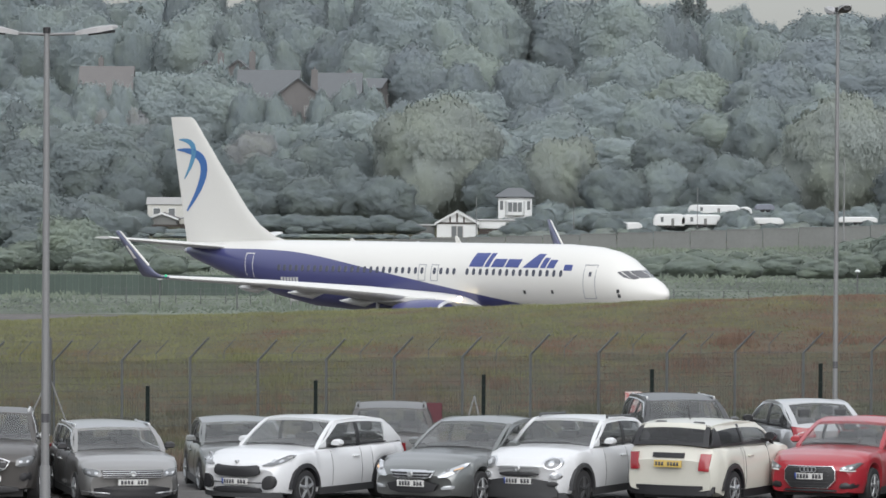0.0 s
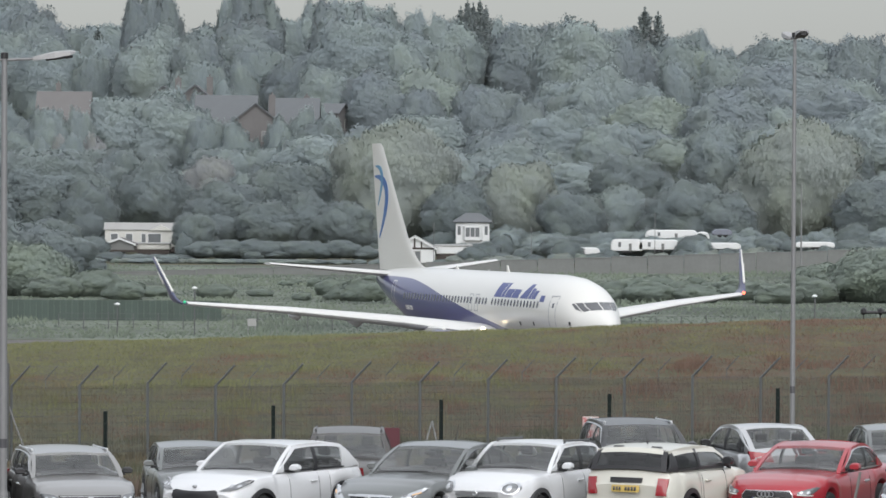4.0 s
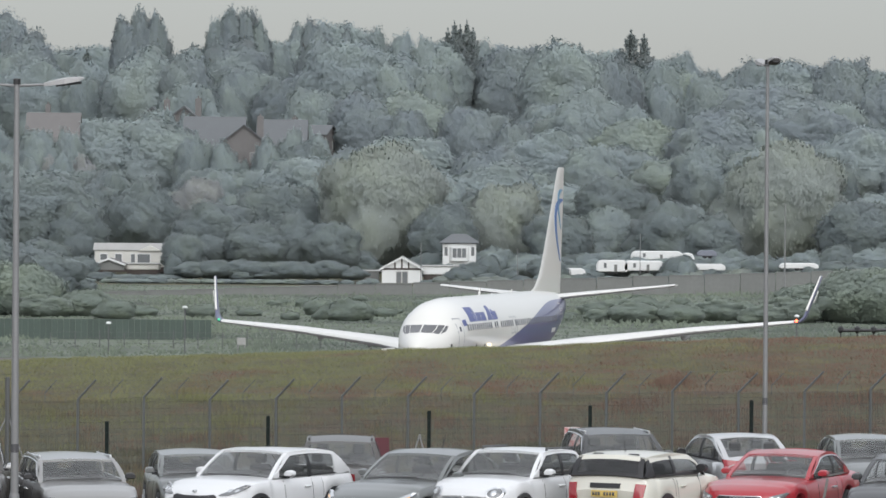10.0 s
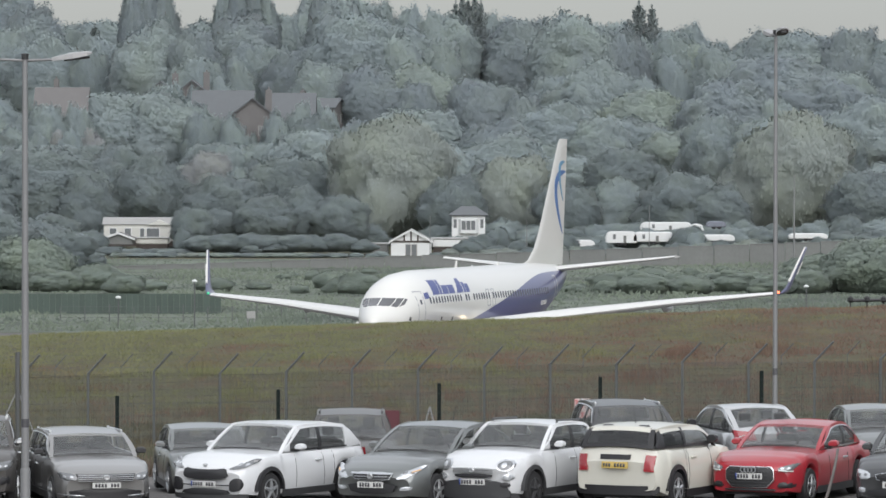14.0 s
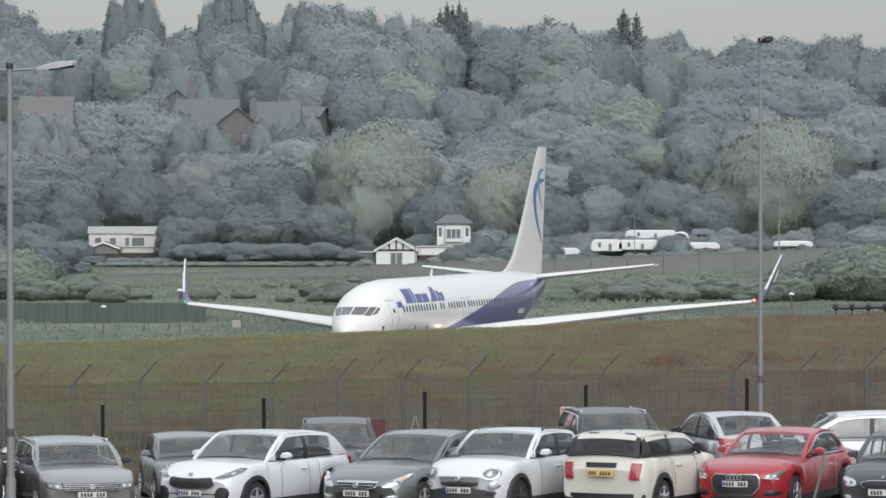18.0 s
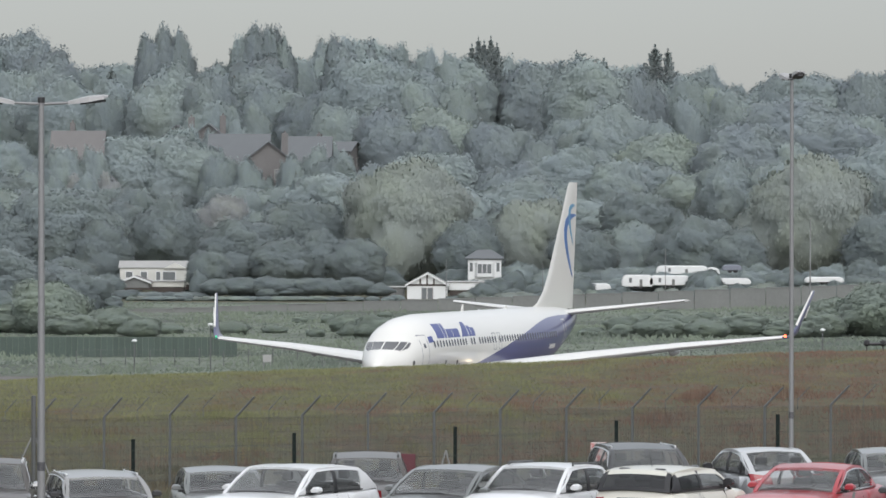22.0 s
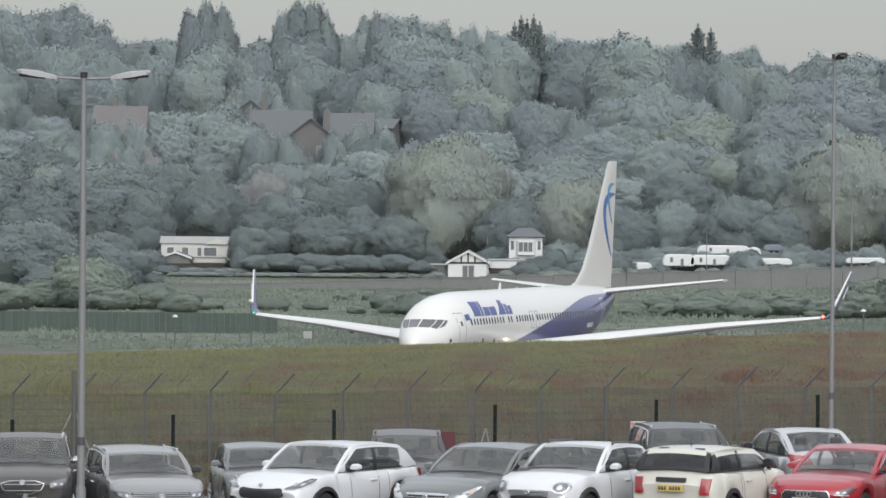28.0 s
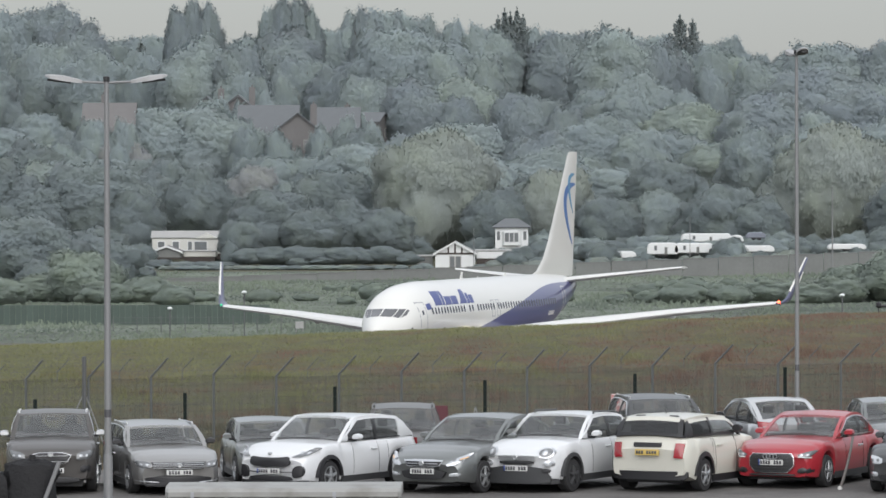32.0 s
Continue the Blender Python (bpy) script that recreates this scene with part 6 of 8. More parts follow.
    tree('round', -73.8, 642.0, 4.2, 8.8, 0, 0.12)
    tree('round', -65.8, 646.0, 2.4, 8.3, 1, 0.12)
    tree('round', -56.8, 624.0, 7.3, 11.7, 4, 0.12)
    tree('round', -55.1, 675.0, 2.9, 14.9, 0, 0.12)
    tree('round', -42.3, 625.0, 8.0, 8.4, 0, 0.12)
    tree('round', -35.5, 664.0, 5.6, 8.7, 4, 0.12)
    tree('round', -23.8, 619.0, 3.6, 10.7, 0, 0.12)
    tree('round', -19.6, 657.0, 9.3, 13.5, 1, 0.12)
    tree('round', -12.3, 656.0, 5.3, 14.6, 1, 0.12)
    tree('round', -3.0, 643.0, 7.4, 11.3, 1, 0.12)
    tree('round', 5.0, 653.0, 9.2, 14.5, 1, 0.12)
    tree('round', 13.7, 651.0, 5.9, 13.2, 1, 0.12)
    tree('round', 20.0, 646.0, 7.2, 10.2, 0, 0.12)
    tree('round', 27.3, 613.0, 3.7, 11.1, 1, 0.12)
    tree('round', 38.0, 615.0, 4.3, 12.6, 1, 0.12)
    tree('round', 43.4, 633.0, 4.5, 11.8, 1, 0.12)
    tree('round', 56.8, 670.0, 5.4, 10.8, 1, 0.12)
    tree('round', 58.8, 614.0, 4.4, 11.9, 1, 0.12)
    tree('round', 70.2, 651.0, 7.8, 10.6, 1, 0.12)
    tree('round', 38.5, 840.0, 25.3, 11.2, 4, 0.12)
    tree('round', -26.5, 670.0, 7.6, 9.0, 1, 0.12)
    tree('round', -31.2, 668.0, 7.6, 8.2, 1, 0.12)
    tree('round', -51.4, 668.0, 7.3, 8.2, 0, 0.12)
    tree('round', -55.5, 668.0, 7.3, 8.2, 0, 0.12)
    tree('round', -29.7, 684.0, 7.6, 11.4, 0, 0.12)
    tree('round', -33.8, 690.0, 7.7, 9.2, 1, 0.12)
    tree('round', -26.1, 680.0, 7.6, 8.3, 1, 0.12)
    tree('round', -23.4, 690.0, 10.3, 9.2, 1, 0.12)
    tree('round', -53.9, 676.0, 7.3, 9.8, 1, 0.12)
    tree('round', -57.3, 672.0, 7.3, 9.0, 0, 0.12)
    tree('round', -50.7, 674.0, 7.3, 8.3, 0, 0.12)
    tree('round', -64.1, 672.0, 10.6, 10.5, 0, 0.12)
    tree('round', -23.8, 752.0, 15.2, 6.7, 1, 0.12)
    tree('round', -32.9, 672.0, 7.6, 9.0, 0, 0.12)
    tree('round', -28.4, 672.0, 7.6, 7.5, 2, 0.12)
    tree('round', -24.2, 672.0, 7.6, 9.0, 2, 0.12)
    tree('round', -19.8, 672.0, 11.6, 8.2, 2, 0.12)
    tree('round', -54.3, 672.0, 7.3, 9.7, 1, 0.12)
    tree('round', -49.1, 672.0, 7.3, 8.2, 2, 0.12)
    tree('round', -63.3, 672.0, 6.4, 9.0, 0, 0.12)
    tree('round', -68.6, 672.0, 7.2, 9.0, 2, 0.12)
    tree('round', -58.1, 672.0, 7.3, 7.5, 2, 0.12)
    tree('round', -22.6, 693.0, 13.7, 6.6, 1, 0.04)
    tree('round', -57.0, 690.0, 13.3, 6.4, 1, 0.04)
    tree('round', -31.6, 688.0, 11.9, 4.6, 0, 0.04)
    tree('round', -25.6, 690.0, 12.4, 4.8, 1, 0.04)
    tree('round', -37.6, 706.0, 13.4, 4.6, 0, 0.04)
    tree('round', -42.2, 736.0, 16.9, 4.2, 0, 0.04)
    tree('round', -35.8, 694.0, 12.3, 5.6, 0, 0.04)
    tree('round', -53.0, 693.0, 13.4, 5.2, 1, 0.04)
    tree('round', -58.6, 694.0, 12.4, 4.6, 0, 0.04)
    tree('round', -43.6, 731.0, 16.4, 6.5, 1, 0.04)
    tree('round', -39.2, 730.0, 16.3, 6.0, 0, 0.04)
    tree('round', -37.8, 452.0, 0.9, 9.0, 7, 0.02)
    tree('round', -43.6, 446.0, 2.2, 10.5, 7, 0.02)
    tree('round', -49.6, 450.0, 2.9, 11.0, 7, 0.02)
    tree('round', -34.4, 456.0, -2.2, 4.6, 7, 0.02)
    tree('round', -40.5, 440.0, -1.5, 6.0, 7, 0.02)
    tree('willow', -8.6, 600.0, 11.1, 15.1, 3, 0.03)
    tree('willow', -11.8, 606.0, 8.8, 10.1, 3, 0.03)
    tree('willow', 5.1, 598.0, 6.5, 9.3, 3, 0.03)
    tree('willow', 8.1, 602.0, 4.2, 6.7, 3, 0.03)
    tree('willow', 38.9, 600.0, 11.6, 15.4, 3, 0.03)
    tree('willow', 34.1, 604.0, 6.4, 10.1, 3, 0.03)
    tree('willow', 17.7, 596.0, 3.6, 8.0, 1, 0.03)
    tree('willow', 43.1, 598.0, 5.1, 7.3, 3, 0.03)
    tree('round', -49.0, 590.0, 7.3, 13.2, 2, 0.04)
    tree('round', -55.4, 588.0, 5.9, 11.8, 2, 0.04)
    tree('round', -63.7, 592.0, 8.4, 13.2, 2, 0.04)
    tree('round', -44.1, 586.0, 4.0, 7.8, 0, 0.04)
    tree('round', -27.6, 584.0, 4.1, 11.1, 2, 0.04)
    tree('round', -22.9, 580.0, 1.9, 8.4, 2, 0.04)
    tree('round', -18.4, 582.0, 2.8, 8.4, 2, 0.04)
    tree('round', -14.5, 580.0, 1.6, 7.1, 2, 0.04)
    tree('round', -31.1, 575.0, -0.4, 5.8, 0, 0.04)
    tree('round', -37.7, 610.0, 7.0, 9.5, 0, 0.04)
    tree('round', -32.4, 640.0, 6.6, 7.1, 6, 0.04)
    tree('round', -45.6, 615.0, 5.9, 11.0, 0, 0.04)
    tree('round', -21.4, 612.0, 6.0, 10.2, 0, 0.04)
    tree('round', 24.8, 590.0, 4.4, 9.9, 2, 0.04)
    tree('round', 29.3, 588.0, 3.1, 7.9, 2, 0.04)
    tree('round', 47.1, 590.0, 4.5, 10.5, 0, 0.04)
    tree('round', 52.2, 588.0, 2.6, 9.8, 0, 0.04)
    tree('round', 59.2, 592.0, 4.6, 11.9, 0, 0.04)
    tree('round', -1.6, 590.0, 4.2, 7.9, 2, 0.04)
    tree('round', 12.2, 590.0, 3.0, 7.9, 2, 0.04)
    tree('round', -58.0, 575.0, -0.6, 7.7, 0, 0.04)
    tree('round', -46.9, 572.0, -0.4, 7.0, 0, 0.04)
    tree('round', 63.6, 590.0, 1.3, 10.5, 1, 0.04)
    tree('bush', -26.2, 560.0, -2.7, 4.4, 0, 0.12)
    tree('bush', -23.3, 558.0, -3.6, 3.7, 0, 0.12)
    tree('bush', 10.6, 556.0, -2.4, 3.7, 0, 0.12)
    tree('bush', 24.7, 560.0, -1.7, 4.4, 2, 0.12)
    tree('bush', 0.4, 550.0, -3.0, 3.4, 2, 0.12)
    tree('bush', 5.3, 550.0, -4.2, 3.1, 2, 0.12)
    tree('bush', -8.6, 418.0, -3.2, 4.4, 0, 0.12)
    tree('bush', -10.5, 419.0, -3.9, 2.9, 0, 0.12)
    tree('bush', -6.0, 431.0, -4.3, 2.8, 2, 0.12)
    tree('bush', -3.0, 423.0, -4.3, 2.1, 2, 0.12)
    tree('bush', 0.8, 429.0, -4.6, 1.9, 0, 0.12)
    tree('bush', 14.8, 419.0, -3.3, 4.9, 0, 0.12)
    tree('bush', 18.5, 419.0, -3.5, 4.4, 0, 0.12)
    tree('bush', 12.0, 421.0, -4.1, 2.9, 2, 0.12)
    tree('bush', 22.2, 426.0, -3.3, 5.1, 2, 0.12)
    tree('bush', 25.5, 419.0, -3.5, 4.4, 0, 0.12)
    tree('bush', 31.6, 431.0, -2.3, 6.9, 0, 0.12)
    tree('bush', 33.9, 424.0, -0.4, 8.5, 1, 0.12)
    tree('bush', 37.0, 422.0, -0.1, 9.6, 0, 0.12)
    tree('bush', 40.9, 418.0, -0.2, 9.5, 1, 0.12)
    tree('bush', 9.2, 422.0, -4.4, 2.4, 0, 0.12)
    tree('bush', -34.3, 424.0, -3.2, 5.0, 0, 0.12)
    tree('bush', -31.2, 427.0, -2.8, 5.1, 0, 0.12)
    tree('bush', -39.6, 431.0, -2.5, 7.2, 2, 0.12)
    tree('bush', -43.3, 420.0, -2.7, 6.0, 0, 0.12)
    tree('bush', -26.4, 427.0, -4.2, 2.9, 0, 0.12)
    tree('bush', -28.2, 419.0, -3.3, 3.9, 2, 0.12)
    tree('bush', -36.6, 429.0, -0.5, 6.9, 2, 0.12)
    tree('bush', 45.2, 419.0, -0.5, 9.0, 0, 0.12)
    tree('bush', -13.7, 419.0, -4.4, 1.9, 0, 0.12)
    tree('bush', -17.5, 430.0, -4.5, 2.4, 2, 0.12)
    tree('bush', -21.0, 424.0, -3.9, 3.4, 0, 0.12)
    tree('bush', 4.6, 426.0, -4.2, 2.4, 2, 0.12)
    tree('bush', 28.0, 421.0, -2.9, 5.1, 2, 0.12)
    tree('bush', -46.6, 448.0, -3.7, 3.2, 4, 0.12)
    tree('bush', -47.8, 480.0, -4.6, 1.6, 1, 0.12)
    tree('bush', -43.9, 455.0, -3.9, 2.2, 4, 0.12)
    tree('bush', -40.6, 433.0, -3.9, 2.2, 4, 0.12)
    tree('bush', -39.7, 444.0, -4.0, 2.0, 0, 0.12)
    tree('bush', -38.4, 445.0, -3.8, 2.7, 1, 0.12)
    tree('bush', -37.8, 466.0, -4.7, 1.6, 1, 0.12)
    tree('bush', -16.6, 463.0, -4.7, 1.6, 4, 0.12)
    tree('bush', -16.0, 468.0, -4.6, 1.6, 0, 0.12)
    tree('bush', -13.9, 461.0, -4.3, 1.5, 4, 0.12)
    tree('bush', -11.6, 434.0, -3.6, 3.2, 0, 0.12)
    tree('bush', -10.6, 430.0, -3.9, 2.1, 0, 0.12)
    tree('bush', -9.5, 463.0, -4.9, 1.6, 0, 0.12)
    tree('bush', -9.2, 484.0, -5.1, 1.6, 3, 0.12)
    tree('bush', -3.3, 465.0, -4.5, 1.6, 0, 0.12)
    tree('bush', -1.2, 448.0, -4.2, 2.0, 0, 0.12)
    tree('bush', 0.9, 484.0, -5.3, 1.6, 0, 0.12)
    tree('bush', 2.0, 479.0, -4.9, 1.6, 3, 0.12)
    tree('bush', 4.4, 453.0, -4.3, 1.6, 4, 0.12)
    tree('bush', 12.2, 439.0, -3.9, 3.2, 3, 0.12)
    tree('bush', 14.2, 449.0, -3.7, 3.4, 4, 0.12)
    tree('bush', 16.1, 483.0, -4.9, 1.6, 0, 0.12)
    tree('bush', 16.7, 453.0, -3.7, 3.4, 0, 0.12)
    tree('bush', 18.3, 443.0, -3.9, 3.0, 4, 0.12)
    tree('bush', 21.0, 472.0, -4.3, 2.0, 3, 0.12)
    tree('bush', 20.8, 443.0, -4.0, 2.3, 1, 0.12)
    tree('bush', 24.5, 482.0, -4.3, 1.6, 3, 0.12)
    tree('bush', 25.3, 473.0, -4.5, 1.6, 0, 0.12)
    tree('bush', 25.1, 441.0, -3.8, 2.2, 0, 0.12)
    tree('bush', 31.3, 475.0, -3.3, 3.3, 0, 0.12)
    tree('bush', 31.6, 458.0, -2.6, 4.6, 3, 0.12)
    tree('bush', 32.9, 449.0, -2.3, 4.0, 4, 0.12)
    tree('bush', 35.6, 464.0, -2.6, 4.7, 3, 0.12)
    tree('bush', 36.6, 461.0, -2.4, 5.3, 0, 0.12)
    tree('bush', 38.3, 450.0, -1.9, 6.1, 3, 0.12)
    tree('bush', 39.4, 450.0, -2.4, 4.6, 1, 0.12)
    tree('bush', 40.9, 446.0, -2.4, 5.3, 1, 0.12)
    tree('bush', 45.6, 479.0, -3.4, 2.5, 1, 0.12)
    tree('bush', 42.8, 430.0, -2.3, 4.9, 1, 0.12)
    tree('bush', 46.2, 446.0, -2.1, 4.7, 4, 0.12)
    tree('bush', 49.9, 464.0, -3.0, 2.8, 3, 0.12)
    tree('bush', 47.6, 431.0, -2.0, 5.2, 0, 0.12)
    tree('bush', -49.1, 550.0, -5.8, 2.8, 3, 0.12)
    tree('bush', -47.6, 550.0, -6.1, 3.4, 3, 0.12)
    tree('bush', -45.7, 550.0, -6.0, 3.1, 0, 0.12)
    tree('bush', -44.0, 550.0, -6.1, 3.3, 3, 0.12)
    tree('bush', -42.8, 550.0, -5.6, 2.3, 4, 0.12)
    tree('bush', -41.4, 550.0, -5.9, 2.0, 0, 0.12)
    tree('bush', -40.3, 550.0, -5.9, 2.5, 1, 0.12)
    tree('bush', -37.9, 550.0, -5.7, 1.7, 4, 0.12)
    tree('bush', -36.8, 550.0, -5.6, 2.6, 3, 0.12)
    tree('bush', -35.5, 550.0, -5.6, 3.6, 1, 0.12)
    tree('bush', -34.0, 550.0, -5.3, 3.0, 1, 0.12)
    tree('bush', -32.3, 550.0, -5.4, 2.5, 0, 0.12)
    tree('bush', -30.8, 550.0, -5.3, 1.6, 3, 0.12)
    tree('bush', -29.5, 550.0, -5.6, 2.3, 3, 0.12)
    tree('bush', -28.5, 550.0, -5.1, 2.5, 4, 0.12)
    tree('bush', -26.3, 550.0, -5.4, 3.3, 4, 0.12)
    tree('bush', -25.0, 550.0, -4.9, 2.3, 1, 0.12)
    tree('bush', -23.6, 550.0, -5.0, 2.8, 0, 0.12)
    tree('bush', -21.7, 550.0, -5.2, 3.6, 4, 0.12)
    tree('bush', -20.3, 550.0, -4.9, 3.6, 4, 0.12)
    tree('bush', -19.2, 550.0, -5.1, 2.1, 1, 0.12)
    tree('bush', -17.8, 550.0, -5.2, 3.3, 4, 0.12)
    tree('bush', -16.0, 550.0, -4.6, 3.3, 0, 0.12)
    tree('bush', -14.4, 550.0, -5.1, 2.3, 0, 0.12)
    tree('bush', -13.8, 550.0, -5.0, 2.5, 1, 0.12)
    tree('bush', -11.8, 550.0, -5.0, 1.7, 1, 0.12)
    tree('bush', -9.9, 550.0, -5.0, 2.0, 1, 0.12)
    tree('bush', -9.1, 550.0, -4.4, 1.8, 1, 0.12)
    tree('bush', -3.0, 550.0, -4.5, 2.1, 0, 0.12)
    tree('bush', -1.4, 550.0, -4.0, 2.6, 3, 0.12)
    tree('bush', 0.2, 550.0, -4.2, 3.3, 3, 0.12)
    tree('bush', 1.2, 550.0, -4.1, 3.4, 3, 0.12)
    tree('bush', 3.1, 550.0, -4.1, 3.6, 3, 0.12)
    tree('bush', 4.7, 550.0, -4.0, 3.3, 3, 0.12)
    tree('bush', 6.2, 550.0, -4.3, 2.0, 4, 0.12)
    tree('bush', 7.1, 550.0, -3.9, 2.6, 0, 0.12)
    tree('bush', 9.1, 550.0, -3.8, 1.6, 1, 0.12)
    tree('bush', 9.9, 550.0, -3.7, 2.6, 3, 0.12)
    tree('bush', 12.2, 550.0, -3.8, 1.8, 4, 0.12)
    tree('bush', 13.6, 550.0, -3.7, 3.1, 0, 0.12)
    tree('bush', 15.0, 550.0, -4.0, 2.6, 0, 0.12)
    tree('bush', 16.6, 550.0, -3.9, 1.7, 1, 0.12)
    tree('bush', 17.9, 550.0, -4.0, 3.6, 0, 0.12)
    tree('bush', 19.3, 550.0, -3.6, 1.6, 3, 0.12)
    tree('bush', 20.7, 550.0, -3.6, 2.4, 3, 0.12)
    tree('bush', 22.5, 550.0, -3.5, 2.0, 3, 0.12)
    tree('bush', 23.1, 550.0, -3.2, 3.2, 0, 0.12)
    tree('bush', 25.2, 550.0, -3.5, 2.2, 4, 0.12)
    tree('bush', 26.2, 550.0, -3.2, 2.7, 3, 0.12)
    tree('bush', 27.6, 550.0, -3.1, 2.9, 0, 0.12)
    tree('bush', 29.6, 550.0, -3.3, 2.5, 3, 0.12)
    tree('bush', 30.9, 550.0, -2.9, 2.8, 3, 0.12)
    tree('bush', 32.4, 550.0, -3.3, 2.9, 0, 0.12)
    tree('bush', 33.9, 550.0, -3.3, 2.3, 0, 0.12)
    tree('bush', 34.9, 550.0, -3.3, 2.1, 4, 0.12)
    tree('bush', 36.8, 550.0, -3.2, 2.3, 3, 0.12)
    tree('bush', 38.4, 550.0, -2.7, 2.5, 0, 0.12)
    tree('bush', 39.9, 550.0, -3.1, 3.3, 4, 0.12)
    tree('bush', 40.9, 550.0, -3.1, 2.9, 4, 0.12)
    tree('bush', 43.2, 550.0, -2.9, 2.5, 3, 0.12)
    tree('bush', 44.1, 550.0, -3.0, 2.4, 4, 0.12)
    tree('bush', 45.4, 550.0, -2.6, 1.7, 0, 0.12)
    tree('bush', 47.3, 550.0, -2.7, 2.0, 3, 0.12)
    tree('bush', 48.2, 550.0, -2.2, 3.0, 0, 0.12)
    tree('bush', 50.4, 550.0, -2.3, 3.5, 3, 0.12)
    tree('bush', 51.7, 550.0, -2.3, 1.8, 4, 0.12)
    tree('bush', 53.3, 550.0, -2.3, 2.5, 0, 0.12)
    tree('bush', 54.7, 550.0, -2.4, 3.1, 3, 0.12)
    tree('bush', 55.7, 550.0, -2.2, 1.8, 3, 0.12)
    tree('bush', 57.9, 550.0, -2.2, 3.3, 0, 0.12)
    tree('bush', 58.9, 550.0, -2.2, 1.8, 0, 0.12)
    tree('bush', 60.6, 550.0, -2.4, 2.5, 4, 0.12)
    tree('bush', 62.2, 550.0, -2.0, 2.7, 3, 0.12)
    tree('bush', -61.1, 584.0, -4.6, 6.6, 1, 0.12)
    tree('bush', -58.1, 584.0, -3.9, 6.8, 2, 0.12)
    tree('bush', -54.4, 584.0, -3.0, 7.6, 2, 0.12)
    tree('bush', -49.3, 584.0, -3.7, 8.2, 2, 0.12)
    tree('bush', -46.0, 584.0, -2.6, 7.8, 1, 0.12)
    tree('bush', -41.3, 584.0, -2.5, 5.6, 0, 0.12)
    tree('bush', -33.4, 584.0, -2.5, 8.2, 0, 0.12)
    tree('bush', -29.3, 584.0, -2.7, 6.2, 2, 0.12)
    tree('bush', -26.8, 584.0, -2.0, 7.5, 0, 0.12)
    tree('bush', -22.4, 584.0, -2.8, 5.9, 1, 0.12)
    tree('bush', -18.9, 584.0, -1.7, 6.2, 1, 0.12)
    tree('bush', -15.1, 584.0, -2.3, 5.2, 2, 0.12)
    tree('bush', -11.5, 584.0, -1.8, 6.4, 2, 0.12)
    tree('bush', -2.9, 584.0, -1.9, 5.3, 2, 0.12)
    tree('bush', 1.0, 584.0, -1.6, 7.6, 1, 0.12)
    tree('bush', 4.0, 584.0, -1.1, 5.9, 1, 0.12)
    tree('bush', 9.1, 584.0, -2.0, 7.8, 1, 0.12)
    tree('bush', 12.5, 584.0, -2.1, 7.0, 2, 0.12)
    tree('bush', 16.2, 584.0, -1.8, 7.8, 1, 0.12)
    tree('bush', 20.1, 584.0, -1.2, 7.4, 2, 0.12)
    tree('bush', 24.6, 584.0, -1.8, 6.1, 2, 0.12)
    tree('bush', 28.2, 584.0, -1.6, 7.6, 2, 0.12)
    tree('bush', 31.9, 584.0, -1.3, 6.4, 1, 0.12)
    tree('bush', 35.3, 584.0, -1.7, 5.5, 2, 0.12)
    tree('bush', 40.3, 584.0, -1.3, 5.9, 1, 0.12)
    tree('bush', 44.1, 584.0, -0.5, 5.3, 2, 0.12)
    tree('bush', 48.4, 584.0, -0.9, 7.8, 1, 0.12)
    tree('bush', 52.8, 584.0, -0.2, 7.2, 1, 0.12)
    tree('bush', 56.3, 584.0, 0.5, 6.4, 1, 0.12)
    tree('bush', 59.6, 584.0, -1.0, 5.5, 2, 0.12)
    tree('bush', 63.4, 584.0, -0.9, 7.2, 0, 0.12)
    tree('round', -62.0, 559.0, -3.3, 4.7, 2, 0.12)
    tree('round', -59.5, 559.0, -3.0, 4.7, 0, 0.12)
    tree('round', -57.0, 559.0, -3.0, 4.7, 0, 0.12)
    tree('round', -54.4, 559.0, -3.0, 5.2, 1, 0.12)
    tree('round', -52.3, 559.0, -2.6, 4.0, 0, 0.12)
    tree('round', -49.8, 559.0, -3.0, 4.9, 0, 0.12)
    tree('round', -48.0, 559.0, -2.5, 3.8, 0, 0.12)
    tree('round', -45.5, 559.0, -3.2, 4.7, 1, 0.12)
    tree('round', -43.2, 559.0, -2.6, 4.4, 1, 0.12)
    tree('bush', -40.6, 559.0, -4.3, 3.3, 0, 0.12)
    tree('bush', -38.8, 559.0, -4.3, 4.2, 1, 0.12)
    tree('bush', -36.4, 559.0, -4.3, 3.4, 1, 0.12)
    tree('bush', -34.2, 559.0, -4.3, 3.4, 0, 0.12)
    tree('bush', -31.7, 559.0, -4.3, 4.1, 2, 0.12)
    tree('round', -29.1, 559.0, -2.8, 3.9, 2, 0.12)
    tree('round', -26.5, 559.0, -2.6, 4.7, 0, 0.12)
    tree('round', -24.2, 559.0, -2.5, 4.2, 0, 0.12)
    tree('round', -22.5, 559.0, -2.6, 5.5, 0, 0.12)
    tree('round', -20.5, 559.0, -3.4, 5.3, 0, 0.12)
    tree('round', -18.5, 559.0, -2.7, 5.2, 0, 0.12)
    tree('round', -16.3, 559.0, -2.7, 4.3, 2, 0.12)
    tree('round', -14.1, 559.0, -2.6, 4.2, 0, 0.12)
    tree('round', -11.5, 559.0, -3.2, 3.8, 0, 0.12)
    tree('round', 10.0, 566.0, -2.2, 4.2, 2, 0.12)
    tree('round', 12.4, 566.0, -3.0, 5.2, 2, 0.12)
    tree('round', 15.0, 566.0, -2.9, 5.2, 1, 0.12)
